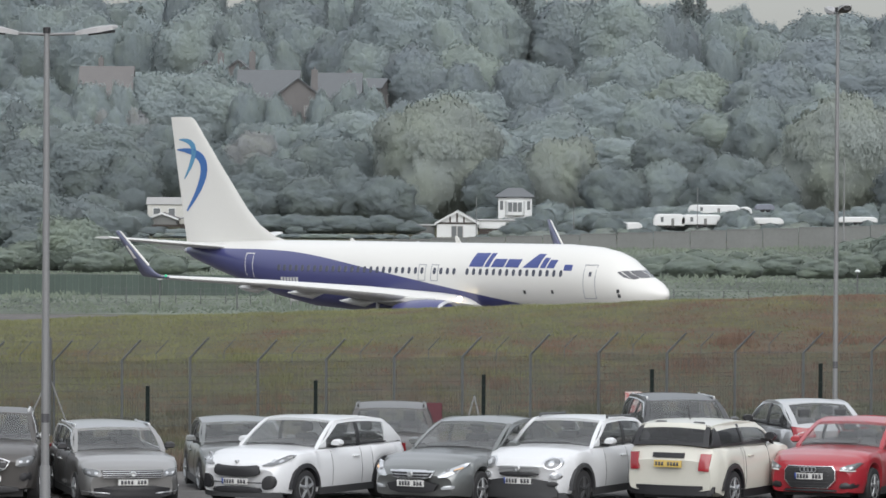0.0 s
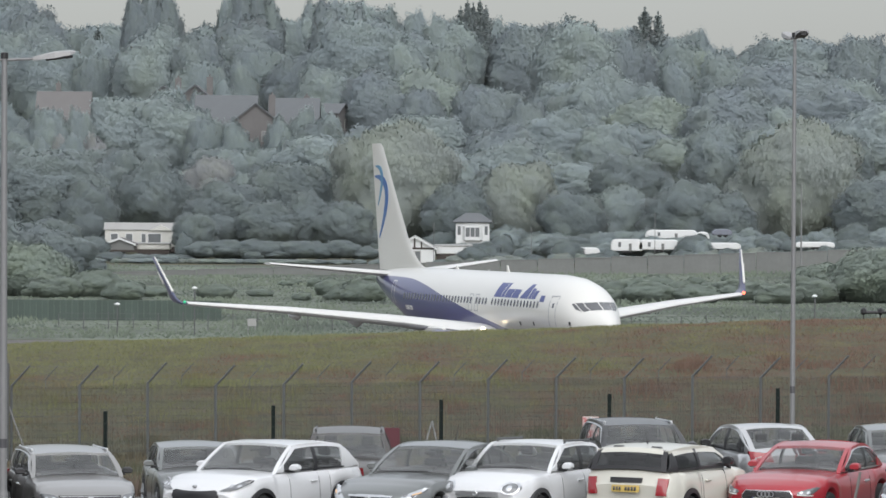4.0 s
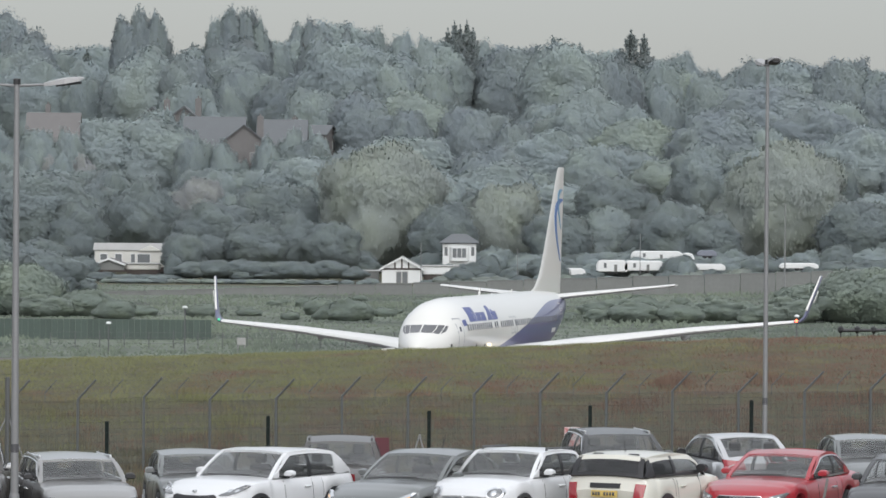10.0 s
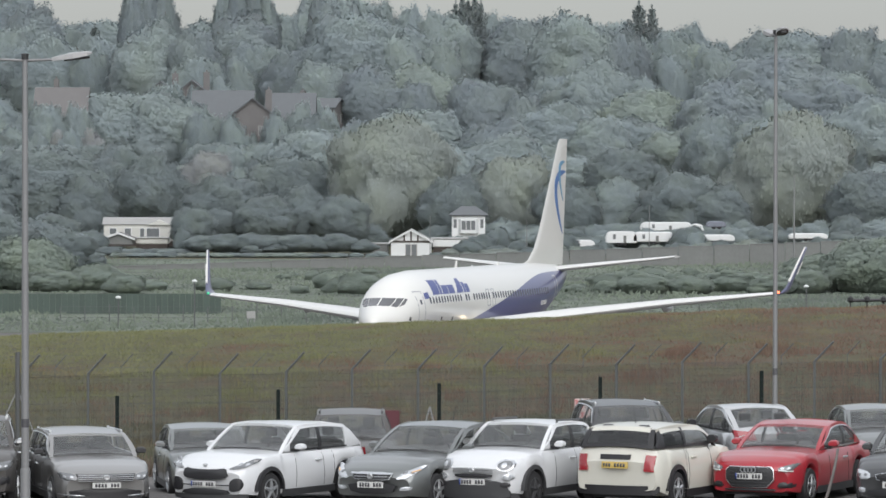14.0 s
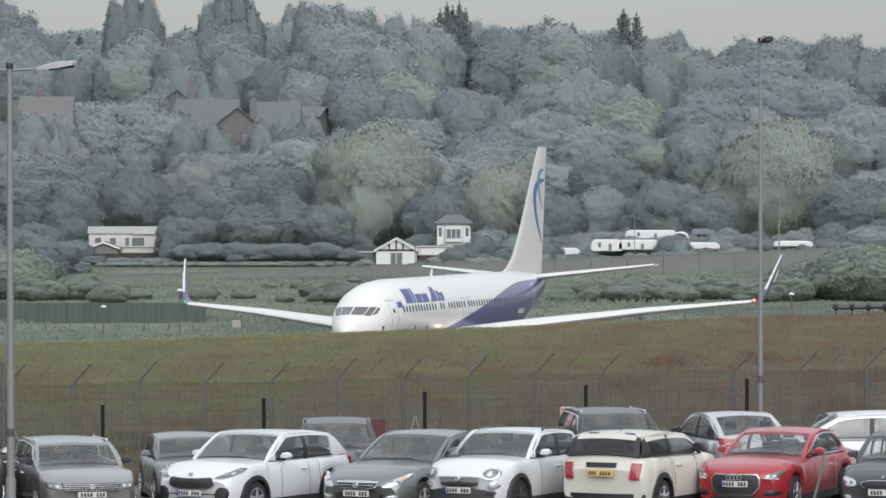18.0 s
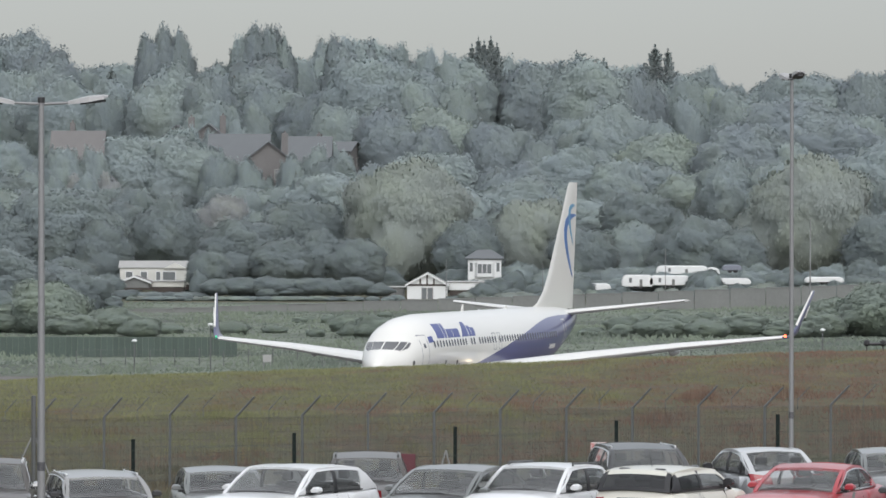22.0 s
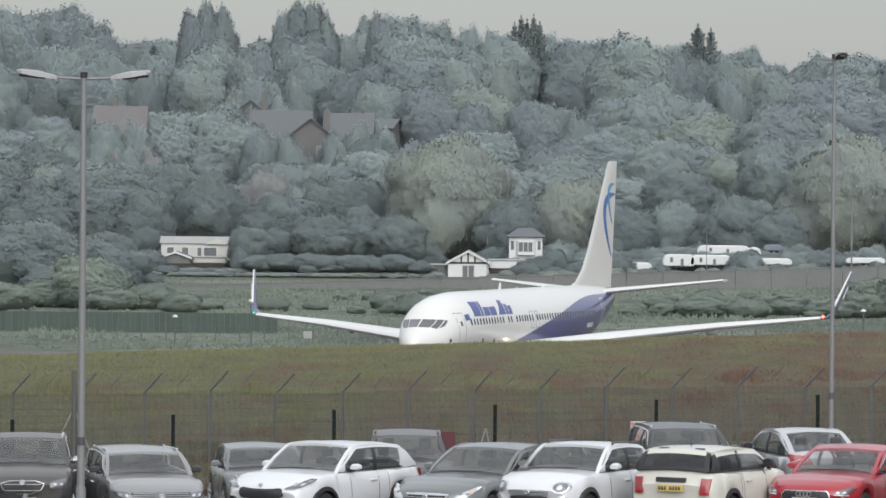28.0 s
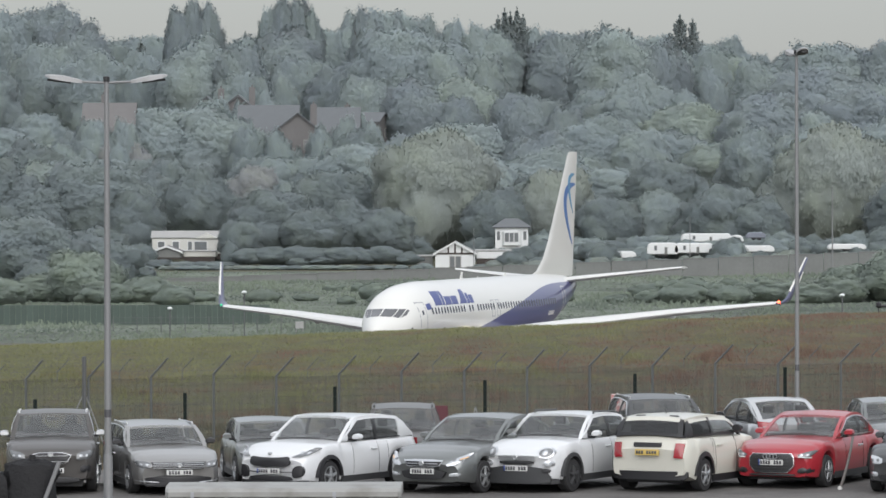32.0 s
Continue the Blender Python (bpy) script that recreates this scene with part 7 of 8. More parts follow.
    tree('round', 17.8, 566.0, -2.5, 4.8, 0, 0.12)
    tree('round', 20.7, 566.0, -2.0, 4.5, 1, 0.12)
    tree('round', 23.7, 566.0, -2.2, 5.3, 1, 0.12)
    tree('round', 27.1, 566.0, -2.3, 4.7, 0, 0.12)
    tree('round', 30.2, 566.0, -1.9, 4.2, 1, 0.12)
    tree('round', 33.1, 566.0, -2.1, 3.8, 2, 0.12)
    tree('round', 35.9, 566.0, -2.1, 4.3, 2, 0.12)
    tree('round', 39.0, 566.0, -2.6, 3.8, 0, 0.12)
    tree('round', 42.3, 566.0, -2.3, 4.4, 2, 0.12)
    tree('round', 44.7, 566.0, -2.4, 5.1, 2, 0.12)
    tree('round', 47.3, 566.0, -2.2, 5.1, 0, 0.12)
    tree('round', 50.7, 566.0, -1.8, 3.9, 0, 0.12)
    tree('round', 53.7, 566.0, -2.2, 4.3, 1, 0.12)
    tree('round', 56.6, 566.0, -2.3, 4.7, 2, 0.12)
    tree('round', 59.6, 566.0, -2.1, 5.1, 0, 0.12)
    tree('round', 61.9, 566.0, -1.6, 4.0, 1, 0.12)
    tree('bush', -1.4, 572.0, -3.1, 3.8, 0, 0.12)
    tree('bush', 1.8, 571.0, -2.8, 4.2, 0, 0.12)
    tree('bush', 3.6, 574.0, -2.1, 3.2, 0, 0.12)
    tree('round', -30.6, 566.0, 0.5, 4.9, 0, 0.12)
    tree('bush', -31.3, 562.0, -1.8, 2.5, 0, 0.12)
    tree('bush', -41.6, 562.0, -2.2, 4.4, 2, 0.12)
    tree('bush', 1.0, 556.0, -4.2, 3.7, 2, 0.12)
    tree('bush', 3.5, 556.0, -3.8, 3.1, 2, 0.12)
    tree('bush', -0.9, 556.0, -4.4, 3.1, 0, 0.12)
    tree('bush', 5.8, 556.0, -3.2, 2.5, 2, 0.12)
    tree('bush', 25.3, 558.0, -2.3, 2.5, 1, 0.12)
    tree('bush', 15.3, 556.0, -3.3, 1.9, 0, 0.12)
    tree('bush', -39.3, 556.0, -4.0, 3.7, 2, 0.12)
    tree('bush', -36.2, 556.0, -4.4, 3.1, 0, 0.12)
    tree('bush', -32.8, 556.0, -4.3, 2.5, 1, 0.12)



def build_understorey():
    """Young trees that close the gaps between the crowns on the slope."""
    rnd = random.Random(31)
    for kind, x, y, top, width, z in list(WOOD):
        if kind == "round" and 615 < y < 868 and top - z > 5 and abs(x) < y * .098:
            if not (675 < y < 745 and -62 < x < -19):
                tree("round", x + width * rnd.uniform(.42, .56), y - rnd.uniform(2, 5), top - rnd.uniform(1.8, 3.4), width * rnd.uniform(.5, .68), rnd.choice((0, 1, 1, 2)), .03)


build_woods()
build_understorey()


# ---- chalets, caravans and houses at the foot of the hill ----
CREAM_WALL = material("cream_cladding", (0.5, 0.5, 0.465), 0.7, vary=0.12, scale=1.5, fine=12)
WHITE_WALL = material("white_cladding", (0.6, 0.615, 0.61), 0.6, vary=0.1, scale=1.5, fine=12)
GREY_ROOF = material("grey_roof", (0.3, 0.3, 0.29), 0.8, vary=0.2, scale=1.0)
# tile and brick tones below are greyed, with the hill's haze mixed in
DARK_ROOF = material("dark_tiled_roof", (0.118, 0.127, 0.134), 0.85, vary=0.2, scale=.6, fine=6)
RED_ROOF = material("red_tiled_roof", (0.138, 0.133, 0.131), 0.85, vary=0.2, scale=.6, fine=6)
BRICK = material("brick_wall", (0.142, 0.137, 0.135), 0.85, vary=0.25, scale=1.0, fine=9)
WALL_GREY = material("weathered_boards", (0.16, 0.166, 0.16), 0.85, vary=0.25, scale=.5, fine=3)
DARK_WOOD = material("dark_wood", (0.06, 0.05, 0.045), 0.8, vary=0.2)
BLUE_COVER = material("blue_cover", (0.17, 0.185, 0.22), 0.7, vary=0.2, scale=2)


def gable_house(name, label, x, y, w, d, wall_h, roof_h, wall, roof, windows, yaw=0.0, category="house", over=.25, z=None, timber=False, chimney=False):
    """A house with its gable towards -y: walls, roof slopes, windows with frames."""
    z = ground_z(x, y) - .1 if z is None else z
    ob = thing(name, label, category, m=pose(x, y, z, 0, 0, yaw))
    bm = bmesh.new()
    loft([[(-w / 2, yy, 0), (w / 2, yy, 0), (w / 2, yy, wall_h), (0, yy, wall_h + roof_h), (-w / 2, yy, wall_h)] for yy in (-d / 2, d / 2)], bm)
    part("wall", bm, wall, ob)
    k = roof_h / (w / 2)
    for s in (1, -1):
        e = w / 2 + over
        bm = bmesh.new()
        loft([[(0, yy, wall_h + roof_h + .14), (s * e, yy, wall_h - over * k + .14), (s * e, yy, wall_h - over * k), (0, yy, wall_h + roof_h)] for yy in (-d / 2 - over, d / 2 + over)], bm)
        part("roof", bm, roof, ob)
        part("bargeboard", loft([[(0, yy, wall_h + roof_h + .16), (s * e, yy, wall_h - over * k + .16), (s * e, yy, wall_h - over * k - .04), (0, yy, wall_h + roof_h - .05)] for yy in (-d / 2 - over - .05, -d / 2 - over)]), roof if wall == BRICK else WHITE_WALL, ob)
    for x0, x1, z0, z1 in windows:
        fr = part("window", box(x0 - .08, x1 + .08, -d / 2 - .06, -d / 2 + .02, z0 - .08, z1 + .08), GREY_ROOF if wall in (WHITE_WALL, BRICK) else WHITE_WALL, ob)
        part("pane", box(x0, x1, -d / 2 - .075, -d / 2 - .03, z0, z1), HOUSE_GLASS, fr)
    if timber:
        for xx in (-.75, .0, .75):
            part("gable_timber", box(xx - .09, xx + .09, -d / 2 - .05, -d / 2 + .0, wall_h + .05, wall_h + roof_h * (1 - abs(xx) / (w / 2)) - .05), DARK_WOOD, ob)
        part("gable_beam", box(-w / 2, w / 2, -d / 2 - .06, -d / 2 + .0, wall_h - .08, wall_h + .12), DARK_WOOD, ob)
    if chimney:
        ch = part("chimney", box(w * .28, w * .28 + .9, d * .1, d * .1 + .7, wall_h + roof_h * .3, wall_h + roof_h + 1.3), BRICK, ob, bevel=.03)
        part("chimney_pot", loft([ring((w * .28 + .45, d * .1 + .35, wall_h + roof_h + 1.3 + h), r, 8) for h, r in ((0, .14), (.35, .12))]), RED_ROOF, ch)
    return ob


def mobile_home(name, label, x, y, w, h, windows, wall, z=None, roof=.35, category="mobile home", yaw=0, porch=False):
    z = ground_z(x, y) if z is None else z
    ob = thing(name, label, category, m=pose(x, y, z, 0, 0, yaw))
    part("skirt", box(-w / 2 + .1, w / 2 - .1, -1.5, 1.5, -.2, .5), DARK_WOOD, ob)
    part("wall", box(-w / 2, w / 2, -1.6, 1.6, .4, h), wall, ob, bevel=.06)
    part("roof", loft([[(xx, -1.75, h - .02), (xx, 0, h + roof), (xx, 1.75, h - .02), (xx, 1.7, h - .1), (xx, -1.7, h - .1)] for xx in (-w / 2 - .15, w / 2 + .15)]), GREY_ROOF, ob)
    if porch:
        part("porch_gable", loft([[(1.0, yy, h - .1), (3.6, yy, h - .1), (2.3, yy, h + .5)] for yy in (-1.9, -1.0)]), CREAM_WALL, ob)
    for x0, x1, z0, z1 in windows:
        fr = part("window", box(x0 - .07, x1 + .07, -1.66, -1.58, z0 - .07, z1 + .07), WHITE_WALL, ob)
        part("pane", box(x0, x1, -1.68, -1.62, z0, z1), HOUSE_GLASS, fr)
    return ob


def caravan(label, x, y, w, h, z=None, blue=False):
    z = ground_z(x, y) if z is None else z
    ob = thing("caravan", label, "caravan", "parked caravans", pose(x, y, z))
    prof = [(-w / 2, .25), (-w / 2 - .05, h * .55), (-w / 2 + .15, h * .9), (-w / 2 + .5, h), (w / 2 - .4, h), (w / 2 - .1, h * .8), (w / 2, h * .5), (w / 2 - .1, .25)]
    part("shell", loft([[(a, yy, b) for a, b in prof] for yy in (-1.1, 1.1)]), WHITE_WALL if not blue else BLUE_COVER, ob, bevel=.08)
    if h > 1.1:
        part("pane", box(-w * .28, -w * .28 + .3, -1.14, -1.08, h * .45, h * .8), HOUSE_GLASS, ob)
        part("door", box(w * .05, w * .05 + .32, -1.13, -1.08, h * .15, h * .7), WALL_GREY, ob)
    for x0 in (-.3, .3):
        part("wheel", loft([ring((x0, yy, .3), .3, 12, "y") for yy in (-1.05, -.85)]), RUBBER, ob)
    return ob



def hip_house(name, label, x, y, w, d, wall_h, roof_h, z):
    """A small white house under a hipped roof, with a white-framed bay."""
    ob = thing(name, label, "house", m=pose(x, y, z))
    part("wall", box(-w / 2, w / 2, -d / 2, d / 2, -4, wall_h), WHITE_WALL, ob)
    part("roof", loft([[(sx * (w / 2 + .35) * k, sy * (d / 2 + .35) * k, zz) for sx, sy in ((-1, -1), (1, -1), (1, 1), (-1, 1))] for k, zz in ((.98, wall_h - .12), (1, wall_h), (.35, wall_h + roof_h))]), DARK_ROOF, ob)
    bay = part("bay", loft([[(-1.15, -d / 2, zz), (-.85, -d / 2 - .5, zz), (.85, -d / 2 - .5, zz), (1.15, -d / 2, zz)] for zz in (.1, wall_h - .5)]), WHITE_WALL, ob)
    for x0 in (-.78, -.24, .3):
        part("pane", box(x0, x0 + .46, -d / 2 - .53, -d / 2 - .48, .5, wall_h - .65), HOUSE_GLASS, bay)
    for x0 in (-1.7, 1.35):
        part("pane", box(x0, x0 + .35, -d / 2 - .03, -d / 2 + .02, .7, wall_h - .5), HOUSE_GLASS, ob)
    return ob


GREEN_BOARD = material("green_board", (0.055, 0.078, 0.066), 0.7, vary=0.25, scale=.6, fine=5, per_object=.2)
DIRTY_WHITE = material("dirty_white_panel", (0.27, 0.27, 0.258), 0.5, vary=0.15, scale=1.2, fine=9, second=(0.19, 0.186, 0.17), second_scale=1.3)
POLE_GREY = material("worn_pole", (0.17, 0.158, 0.15), 0.6, 0.2, vary=0.25, scale=6)
COVER_DARK = material("dark_cover", (0.014, 0.014, 0.015), 0.7, spec=0.25, vary=0.3, scale=3, fine=14, bump=.4)


def apron_light(x, y, top):
    ob = thing("airfield_light", "white-domed airfield light on a short stake", "airfield light", "airfield lights", pose(x, y, -5.25))
    h = top + 5.25
    part("stake", tube((0, 0, -.1), (0, 0, h - .1), .05, None, 6), GALV_DARK, ob)
    part("dome", loft([ring((0, 0, h + d), r, 10) for d, r in ((-.1, .1), (-.06, .19), (0, .19), (.06, .12), (.09, .03))]), WHITE_WALL, ob, smooth=True)


def white_trailer(x, y):
    """A low covered trailer; only its lid is ever in view."""
    ob = thing("trailer", "low dirty white covered trailer on asphalt", "trailer", m=pose(x, y, .4) @ Matrix.Diagonal((.96, .96, .85, 1)))
    part("body", box(-2.02, 2.02, -.85, .85, .35, 1.12), DIRTY_WHITE, ob, bevel=.04)
    part("lid", loft([[(xx, yy, z) for yy, z in ((-.9 * k, 1.1), (-.9 * k, 1.2), (-.82 * k, 1.27), (-.4, 1.31), (.4, 1.31), (.82 * k, 1.27), (.9 * k, 1.2), (.9 * k, 1.1))] for xx, k in ((-2.08, .9), (-2.02, 1), (0, 1), (2.02, 1), (2.08, .9))]), DIRTY_WHITE, ob, smooth=False)
    for xx in (-1.6, .9):
        part("lid_catch", box(xx - .03, xx + .03, -.915, -.89, 1.08, 1.2), SEAM, ob)
    part("vent", box(-1.98, -1.75, -.865, -.84, .9, 1.06), DARK_TRIM, ob)
    for xx in (-1.1, 1.15):
        for s in (-.78, .78):
            part("wheel", loft([ring((xx, s + d, .31), r, 18, "y") for d, r in ((-.1, .2), (-.09, .3), (.09, .3), (.1, .2))]), RUBBER, ob)


def leaning_pole(x, y, lean):
    ob = thing("leaning_pole", "bent grey metal pole with a pale foot beside a red car", "pole", m=pose(x, y, .4))
    part("shaft", loft([ring((lean * t + .03 * math.sin(3 * t), .05 * t, 1.06 * t), .032 - .006 * t, 8) for t in (0, .25, .5, .75, .92, 1)]), POLE_GREY, ob, smooth=True)
    part("foot", loft([ring((0, 0, h), r, 8) for h, r in ((0, .045), (.03, .045), (.07, .035))]), PALE_PAPER, ob)


def dark_machine(x, y):
    """A covered barrow-like machine with a steel bar across it."""
    ob = thing("covered_machine", "dark plastic-covered machine with a pale steel bar", "machine", m=pose(x, y, .4) @ Matrix.Scale(.945, 4))
    rnd = random.Random(4)
    prof = ((.0, .5, .42), (.4, .6, .44), (.75, .55, .4), (1.0, .45, .34), (1.2, .55, .3), (1.34, .5, .26), (1.42, .2, .1))
    part("cover", loft([[(w * math.cos(2 * math.pi * i / 16) * (1 + .12 * rnd.uniform(-1, 1)) + .1 * h, d * math.sin(2 * math.pi * i / 16) * (1 + .12 * rnd.uniform(-1, 1)), h + .03 * rnd.uniform(-1, 1)) for i in range(16)] for h, w, d in prof]), COVER_DARK, ob, smooth=True)
    part("side_box", loft([[(x - .62, y, z) for x, y, z in ((-.3 * k, -.3 * k, h), (.3 * k, -.32 * k, h), (.32 * k, .3 * k, h), (-.28 * k, .3 * k, h))] for h, k in ((.25, .8), (.4, 1.05), (.85, 1.1), (1.1, .95), (1.2, .6))]), COVER_DARK, ob, smooth=True)
    part("side_wheel", loft([ring((-.6, -.42 + d, .27), r, 16, "y") for d, r in ((0, .18), (.02, .27), (.12, .27))]), RUBBER, ob)
    part("hood_tip", loft([ring((.1, 0, 1.3), .16, 8), ring((.14, 0, 1.52), .05, 8)]), COVER_DARK, ob)
    part("steel_bar", tube((.35, -.5, .55), (.68, -.42, 1.42), .04, None, 8), GALV, ob)
    part("wheel", loft([ring((.1, -.5 + d, .2), r, 14, "y") for d, r in ((0, .14), (.02, .2), (.1, .2))]), RUBBER, ob)


def build_far_things():
    gable_house('chalet', 'small white chalet with a dark-timbered gable', -5.94, 560, 4.4, 8, 1.78, 1.2, WHITE_WALL, GREY_ROOF, ((-.55, -.1, .2, 1.45), (.1, .6, .2, 1.45)), z=-5.36, timber=True)
    mobile_home('chalet', 'low grey building beside a white chalet', -9.66, 566, 2.2, 1.5, (), WALL_GREY, z=-5.45, roof=.1, category='chalet')
    mobile_home('mobile_home', 'low white mobile home behind bushes', -1.71, 566, 3.9, 1.35, (), WHITE_WALL, z=-4.71, roof=.1)
    hip_house('house', 'white house with a grey hipped roof and a bay window', 0.39, 580, 3.8, 6, 2.2, .95, -3.11)
    mobile_home('mobile_home', 'cream mobile home with a porch gable on the airfield edge', -36.96, 575, 8.0, 2.35, ((-3.3, -2.55, 1.2, 1.85), (-1.6, -.9, .9, 1.85), (.15, .6, .9, 1.85), (.9, 2.3, .9, 1.85)), CREAM_WALL, z=-4.28, roof=.75, porch=True)
    mobile_home('shed', 'white low flat-roofed outbuilding beside the mobile home', -35.18, 570, 3.7, 1.1, (), CREAM_WALL, z=-4.49, roof=.08, category='shed')
    gable_house('shed', 'dark shed with a low brown roof', -38.73, 567, 3.2, 4, .6, .6, WALL_GREY, RED_ROOF, (), z=-4.07, category='shed')
    caravan('low white covered trailer beside the boundary wall', 11.7, 562, 5.4, 1.0, z=-4.47, blue=False)
    caravan('white caravan beside the boundary wall', 17.37, 562, 3.5, 1.55, z=-4.07, blue=False)
    caravan('white caravan parked end to end with another', 20.9, 562, 4.5, 1.35, z=-3.92, blue=False)
    caravan('cream caravan standing behind the others', 22.7, 572, 5.8, 1.2, z=-2.85, blue=False)
    caravan('low cream trailer beside the wall', 27.5, 562, 4.8, 0.95, z=-3.82, blue=False)
    caravan('small cream hut behind the wall', 26.16, 572, 1.5, 1.3, z=-3.14, blue=False)
    caravan('dull blue covered trailer behind the wall', 28.35, 572, 2.2, 0.9, z=-2.43, blue=True)
    caravan('low white caravan half hidden by bushes', 38.07, 562, 4.3, 0.85, z=-3.57, blue=False)
    gable_house('house', 'brick house with a dark steep gabled roof among trees', -29.55, 700, 7, 9, 9.10, 2.70, BRICK, DARK_ROOF, ((-2.2, -1.0, 6.70, 8.00), (.9, 2.1, 6.70, 8.00)), yaw=4, z=1.58, chimney=True, over=.4)
    gable_house('house', 'brick wing under a long dark roof among trees', -34.10, 714, 8, 8, 9.05, 4.00, BRICK, DARK_ROOF, ((-2.2, -1.0, 6.65, 7.95), (.9, 2.1, 6.65, 7.95)), yaw=90, z=1.55, chimney=False, over=.4)
    gable_house('house', 'brick wing under a dark roof beside a gabled house', -24.60, 714, 8, 6.4, 8.90, 3.80, BRICK, DARK_ROOF, ((-2.2, -1.0, 6.50, 7.80), (.9, 2.1, 6.50, 7.80)), yaw=90, z=1.55, chimney=False, over=.4)
    gable_house('house', 'brick house with a reddish tiled roof among trees', -56.10, 705, 8, 6.8, 8.45, 3.70, BRICK, RED_ROOF, ((-2.2, -1.0, 6.05, 7.35), (.9, 2.1, 6.05, 7.35)), yaw=90, z=2.75, chimney=True, over=.4)
    gable_house('house', 'brick house with a pale chimney pot behind trees', -44.40, 742, 5, 8, 11.20, 2.00, BRICK, DARK_ROOF, ((-2.2, -1.0, 8.80, 10.10), (.9, 2.1, 8.80, 10.10)), yaw=0, z=3.00, chimney=True, over=.4)
    gable_house('house', 'brick house with a tall chimney behind trees', -39.80, 742, 5, 8, 11.40, 2.00, BRICK, DARK_ROOF, ((-2.2, -1.0, 9.00, 10.30), (.9, 2.1, 9.00, 10.30)), yaw=0, z=3.00, chimney=True, over=.4)
    gable_house('house', 'brick house with a tall chimney in the wood', -23.98, 770, 6, 10, 7.04, 1.28, BRICK, DARK_ROOF, ((-2.2, -1.0, 4.64, 5.94), (.9, 2.1, 4.64, 5.94)), yaw=75, z=5.71, chimney=True, over=.4)
    gable_house('house', 'low house with a red tiled roof among trees', -66.54, 690, 8, 10, 7.56, 1.91, BRICK, RED_ROOF, ((-2.2, -1.0, 5.16, 6.46), (.9, 2.1, 5.16, 6.46)), yaw=85, z=-1.59, chimney=True, over=.4)
    wall = tagged(new('boundary_wall'), 'long weathered grey boundary wall below the chalets', 'wall', kind='structure')
    for k in range(30):
        ends = [(-56.55 + 3.7304 * i, 490 + 1.3333 * i) for i in (k + .01, k + .99)]
        top = -5.55 + 0.1039 * k
        part('panel', loft([[(xx, yy, -6), (xx, yy + .3, -6), (xx, yy + .3, top), (xx, yy, top)] for xx, yy in ends]), WALL_GREY, wall)
        part('coping', loft([[(xx, yy - .05, top), (xx, yy + .35, top), (xx, yy + .35, top + .1), (xx, yy - .05, top + .1)] for xx, yy in ends]), WALL_GREY, wall)
    green = thing('screen_fence', 'dark green slatted screen fence across the airfield', 'fence')
    for k in range(52):
        xx = -40.1 + k * .43
        part('board', box(xx, xx + .41, 368 + .03 * (k % 2), 368.06 + .03 * (k % 2), -5.3, -3.78), GREEN_BOARD, green)
    wire = thing('airfield_fence', 'low wire fence with pale posts beyond the taxiway', 'fence')
    for k in range(34):
        xx = -28 + k * 1.7
        part('post', tube((xx, 350, -5.4), (xx, 350, -4.2 + .1 * (k % 3)), .035, None, 6), GALV_DARK, wire)
    for h in (-4.9, -4.5, -4.15):
        part('wire', tube((-28, 350, h), (30, 350, h), .015, None, 4), GALV_DARK, wire)
    apron_light(-23.30, 340, -3.19)
    apron_light(-18.18, 340, -2.09)
    apron_light(-3.26, 340, -3.63)
    apron_light(22.92, 340, -2.41)
    board = thing('airfield_sign', 'small pale airfield sign board on legs', 'sign', m=pose(-14.59, 345, -5.25))
    part('panel', box(-.3, .3, -.06, .06, .45, .95), GREY_ROOF, board, bevel=.03)
    for s in (-.22, .22):
        part('leg', tube((s, 0, -.1), (s, 0, .5), .05), GALV, board)
    rack = thing('marker_rack', 'low dark bar with round marker lamps on the bank top', 'airfield light')
    part('bar', tube((14.45, 191, 1.19), (19.95, 191, 1.31), .06, None, 8), BLACK, rack)
    for k in range(9):
        xx = 14.54 + k * .62
        part('marker_lamp', loft([ring((xx, 191, 1.21 + h), r, 8) for h, r in ((-.1, .06), (-.02, .12), (.1, .11), (.16, .03))]), BLACK, rack)
        part('stake', tube((xx, 191, 1.21 - .6), (xx, 191, 1.21), .025, None, 5), BLACK, rack)
    mast = thing('light_mast', 'thin pale mast in front of the willows', 'mast', m=pose(32.48, 500, -5.3))
    part('pole', tube((0, 0, 0), (0, 0, 9.31), .09, .05, 8), GALV, mast)
    part('cap', tube((0, 0, 9.3), (0, 0, 9.4), .08, .04, 8), GALV, mast)
    pole = thing('pole', 'thin white pole beside the chalets', 'pole', m=pose(6.72, 552, -5.2))
    part('shaft', tube((0, 0, 0), (0, 0, 4.10), .05, .035, 6), GALV, pole)
    pole = thing('pole', 'thin white pole beside the chalets', 'pole', m=pose(-3.82, 552, -5.2))
    part('shaft', tube((0, 0, 0), (0, 0, 4.53), .05, .035, 6), GALV, pole)
    pole = thing('pole', 'thin white pole beside the chalets', 'pole', m=pose(20.08, 552, -5.2))
    part('shaft', tube((0, 0, 0), (0, 0, 5.72), .05, .035, 6), GALV, pole)
    cable = thing('overhead_cable', 'thin grey overhead cables far behind the wooded hill', 'cable')
    for k in range(3):
        path = [(-170 + 34 * i, 1010, 27.6 - .25 * i - .5 * k + .012 * (i - 5) ** 2) for i in range(11)]
        bm = bmesh.new()
        for p, q in zip(path, path[1:]):
            tube(p, q, .035, None, 4, bm)
        part('wire', bm, GALV, cable)
    for x in (-170, 170):
        part('pole', tube((x, 1010, ground_z(x, 1010) - .5), (x, 1010, 28.3), .16, .11, 8), DARK_WOOD, cable)
    white_trailer(-3.82, 78.3)
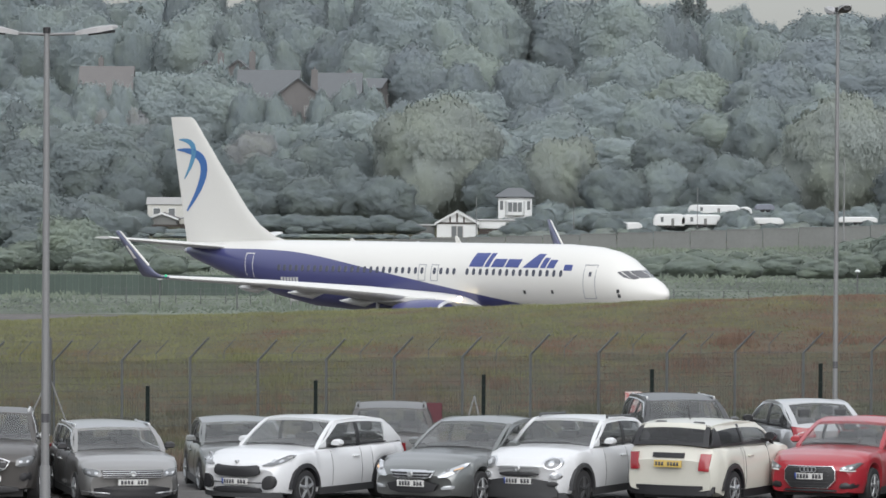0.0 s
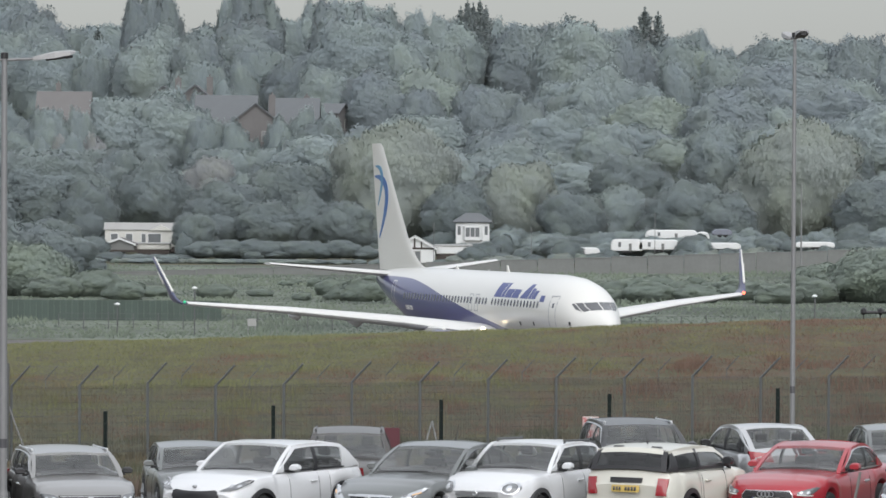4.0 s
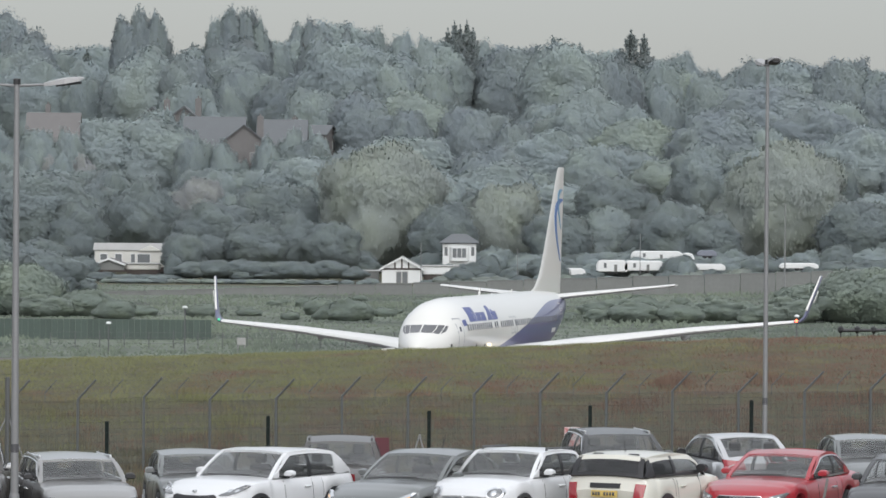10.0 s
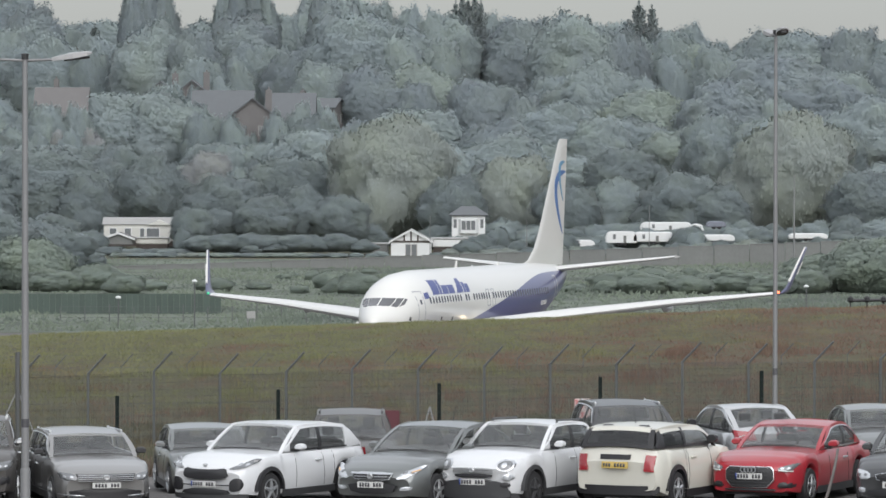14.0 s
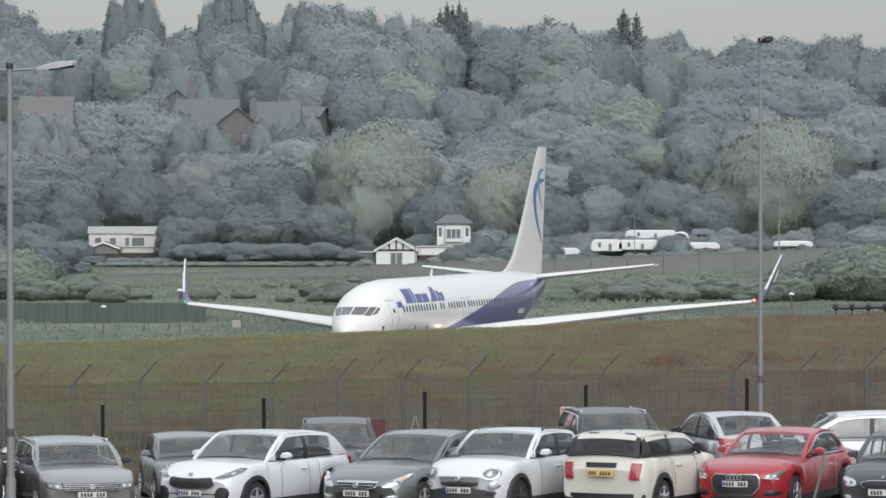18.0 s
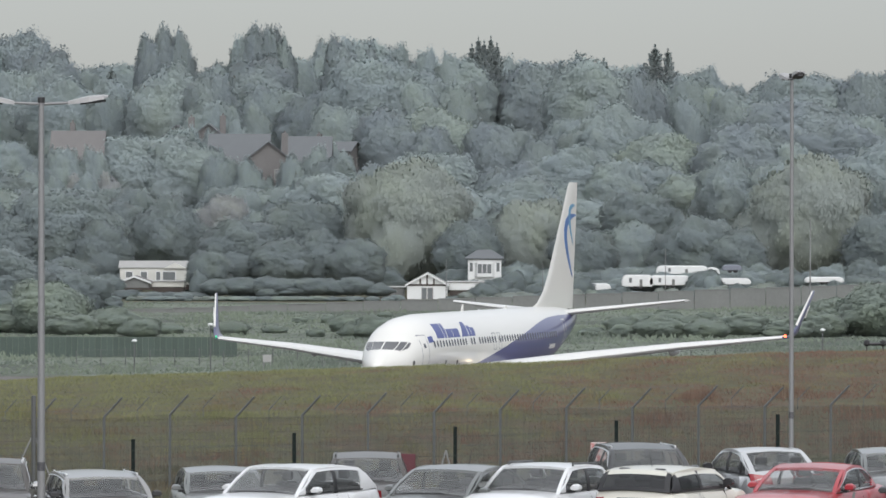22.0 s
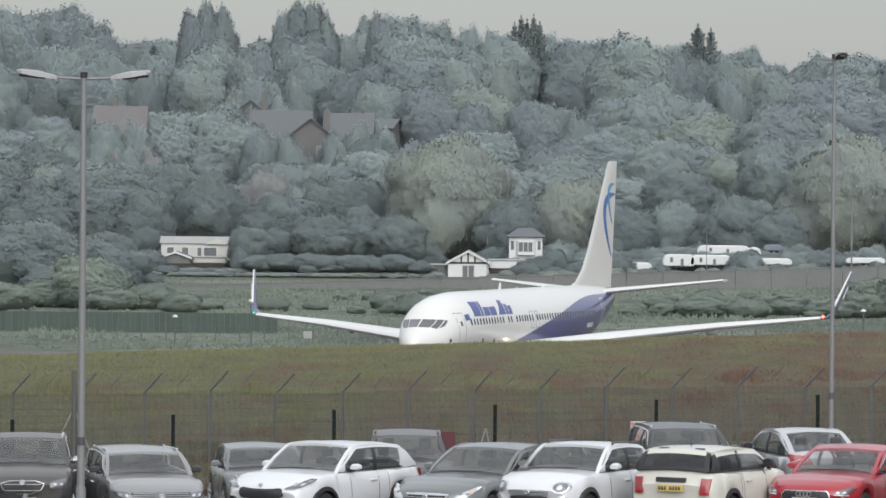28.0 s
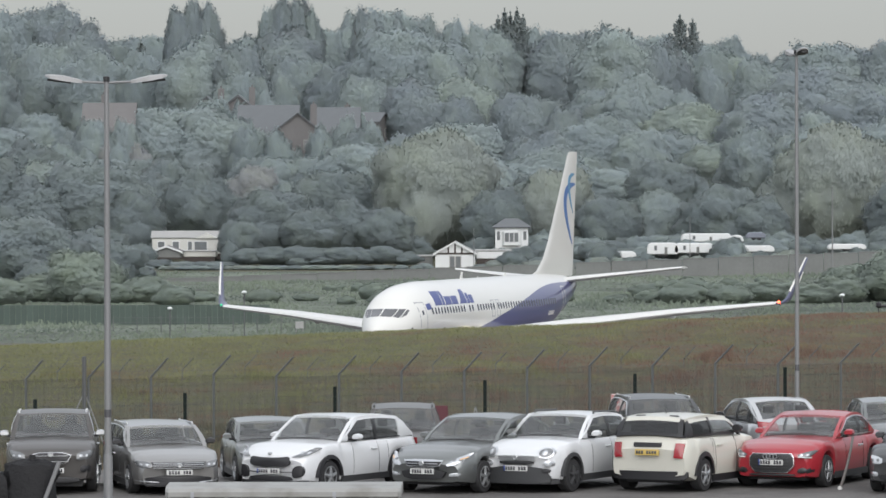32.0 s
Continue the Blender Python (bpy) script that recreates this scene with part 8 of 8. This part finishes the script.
    leaning_pole(6.62, 93.3, .26)
    dark_machine(-8.55, 81.3)


build_far_things()


# ---- moving things ----
def taxi(t, x, y, heading):
    """The airliner on its taxiway, which falls a little to one side."""
    dip = .42 * max(0.0, min(1.0, (-heading - 60) / 35))  # the far side lies lower, once the nose has come round
    nose = Matrix.Translation((19.6, 0, 0)) @ Matrix.Rotation(radians(-dip), 4, "Y") @ Matrix.Translation((-19.6, 0, 0))
    return (t, pose(x, y, -5.235 + .14) @ Matrix.Rotation(radians(-.65), 4, "Y") @ pose(0, 0, 0, 0, 0, heading) @ nose)


def motions():
    walk(JET, [
        taxi(0, -5.750, 296.00, -42.60),
        taxi(0.5, -4.633, 295.25, -46.60),
        taxi(1, -3.580, 294.50, -50.55),
        taxi(1.5, -2.677, 293.75, -54.35),
        taxi(2, -1.878, 293.00, -57.92),
        taxi(2.5, -1.048, 292.25, -61.27),
        taxi(3, -0.216, 291.55, -64.47),
        taxi(3.5, 0.450, 290.93, -67.60),
        taxi(5.5, 2.096, 288.80, -77.90),
        taxi(6, 2.361, 288.37, -81.10),
        taxi(6.5, 2.523, 288.07, -84.28),
        taxi(7, 2.600, 287.83, -87.48),
        taxi(7.5, 2.630, 287.62, -90.62),
        taxi(8, 2.647, 287.47, -93.72),
        taxi(8.5, 2.647, 287.33, -96.85),
        taxi(9, 2.564, 287.20, -99.50),
        taxi(9.5, 2.412, 287.05, -101.39),
        taxi(10, 2.217, 286.90, -102.79),
        taxi(10.5, 1.991, 286.75, -103.91),
        taxi(11, 1.763, 286.60, -104.81),
        taxi(11.5, 1.532, 286.45, -105.44),
        taxi(12, 1.304, 286.30, -105.89),
        taxi(12.5, 1.034, 286.15, -106.41),
        taxi(13, 0.794, 286.01, -106.73),
        taxi(13.5, 0.698, 285.90, -106.60),
        taxi(14, 0.609, 285.80, -106.48),
        taxi(14.5, 0.461, 285.70, -106.50),
        taxi(16.5, 0.090, 285.45, -106.95),
        taxi(17, 0.090, 285.41, -106.95),
        taxi(17.5, 0.090, 285.40, -106.95),
        taxi(18, 0.090, 285.40, -106.95),
        taxi(18.5, 0.090, 285.40, -106.95),
        taxi(19, 0.090, 285.40, -106.95),
        taxi(19.5, 0.090, 285.40, -106.95),
        taxi(20, 0.090, 285.40, -106.95),
        taxi(20.5, 0.090, 285.40, -106.95),
        taxi(21, 0.090, 285.40, -106.95),
        taxi(21.5, 0.090, 285.40, -106.95),
        taxi(22, 0.090, 285.40, -106.95),
        taxi(22.5, 0.090, 285.40, -106.95),
        taxi(23, 0.090, 285.40, -106.95),
        taxi(23.5, 0.090, 285.40, -106.95),
        taxi(24, 0.090, 285.40, -106.95),
        taxi(24.5, 0.090, 285.40, -106.95),
        taxi(25, 0.090, 285.40, -106.95),
        taxi(25.5, 0.090, 285.40, -106.95),
        taxi(26, 0.090, 285.40, -106.95),
        taxi(26.5, 0.090, 285.40, -106.95),
        taxi(28.5, -0.188, 285.02, -107.05),
        taxi(29, -0.301, 284.86, -107.04),
        taxi(29.5, -0.426, 284.60, -107.07),
        taxi(30, -0.574, 284.29, -107.05),
        taxi(30.5, -0.755, 283.95, -107.05),
        taxi(31, -0.980, 283.56, -107.08),
        taxi(31.5, -1.238, 283.10, -107.08),
        taxi(32, -1.523, 282.60, -107.08),
    ])
    walk(MOVING_CAR, [
        (0, pose(13.7, 98.85, .5, 0, 0, 180)), (14, pose(13.7, 98.85, .5, 0, 0, 180)), (15.5, pose(10.4, 98.85, .5, 0, 0, 180)), (16.5, pose(8.55, 98.85, .42, 0, 0, 180)),
        (17, pose(8.03, 98.85, .42, 0, 0, 180)), (17.5, pose(7.77, 98.85, .42, 0, 0, 180)), (18, pose(7.75, 98.85, .42, 0, 0, 180)), (19, pose(7.75, 98.85, .42, 0, 0, 180)),
        (19.5, pose(7.84, 98.85, .42, 0, 0, 180)), (20, pose(7.99, 98.85, .42, 0, 0, 180)), (20.5, pose(8.27, 98.85, .42, 0, 0, 180)), (21, pose(8.79, 98.85, .44, 0, 0, 180)),
        (21.5, pose(9.54, 98.85, .44, 0, 0, 180)), (22.5, pose(11.8, 98.85, .5, 0, 0, 180)), (24, pose(13.7, 98.85, .5, 0, 0, 180)), (32, pose(13.7, 98.85, .5, 0, 0, 180))])


motions()
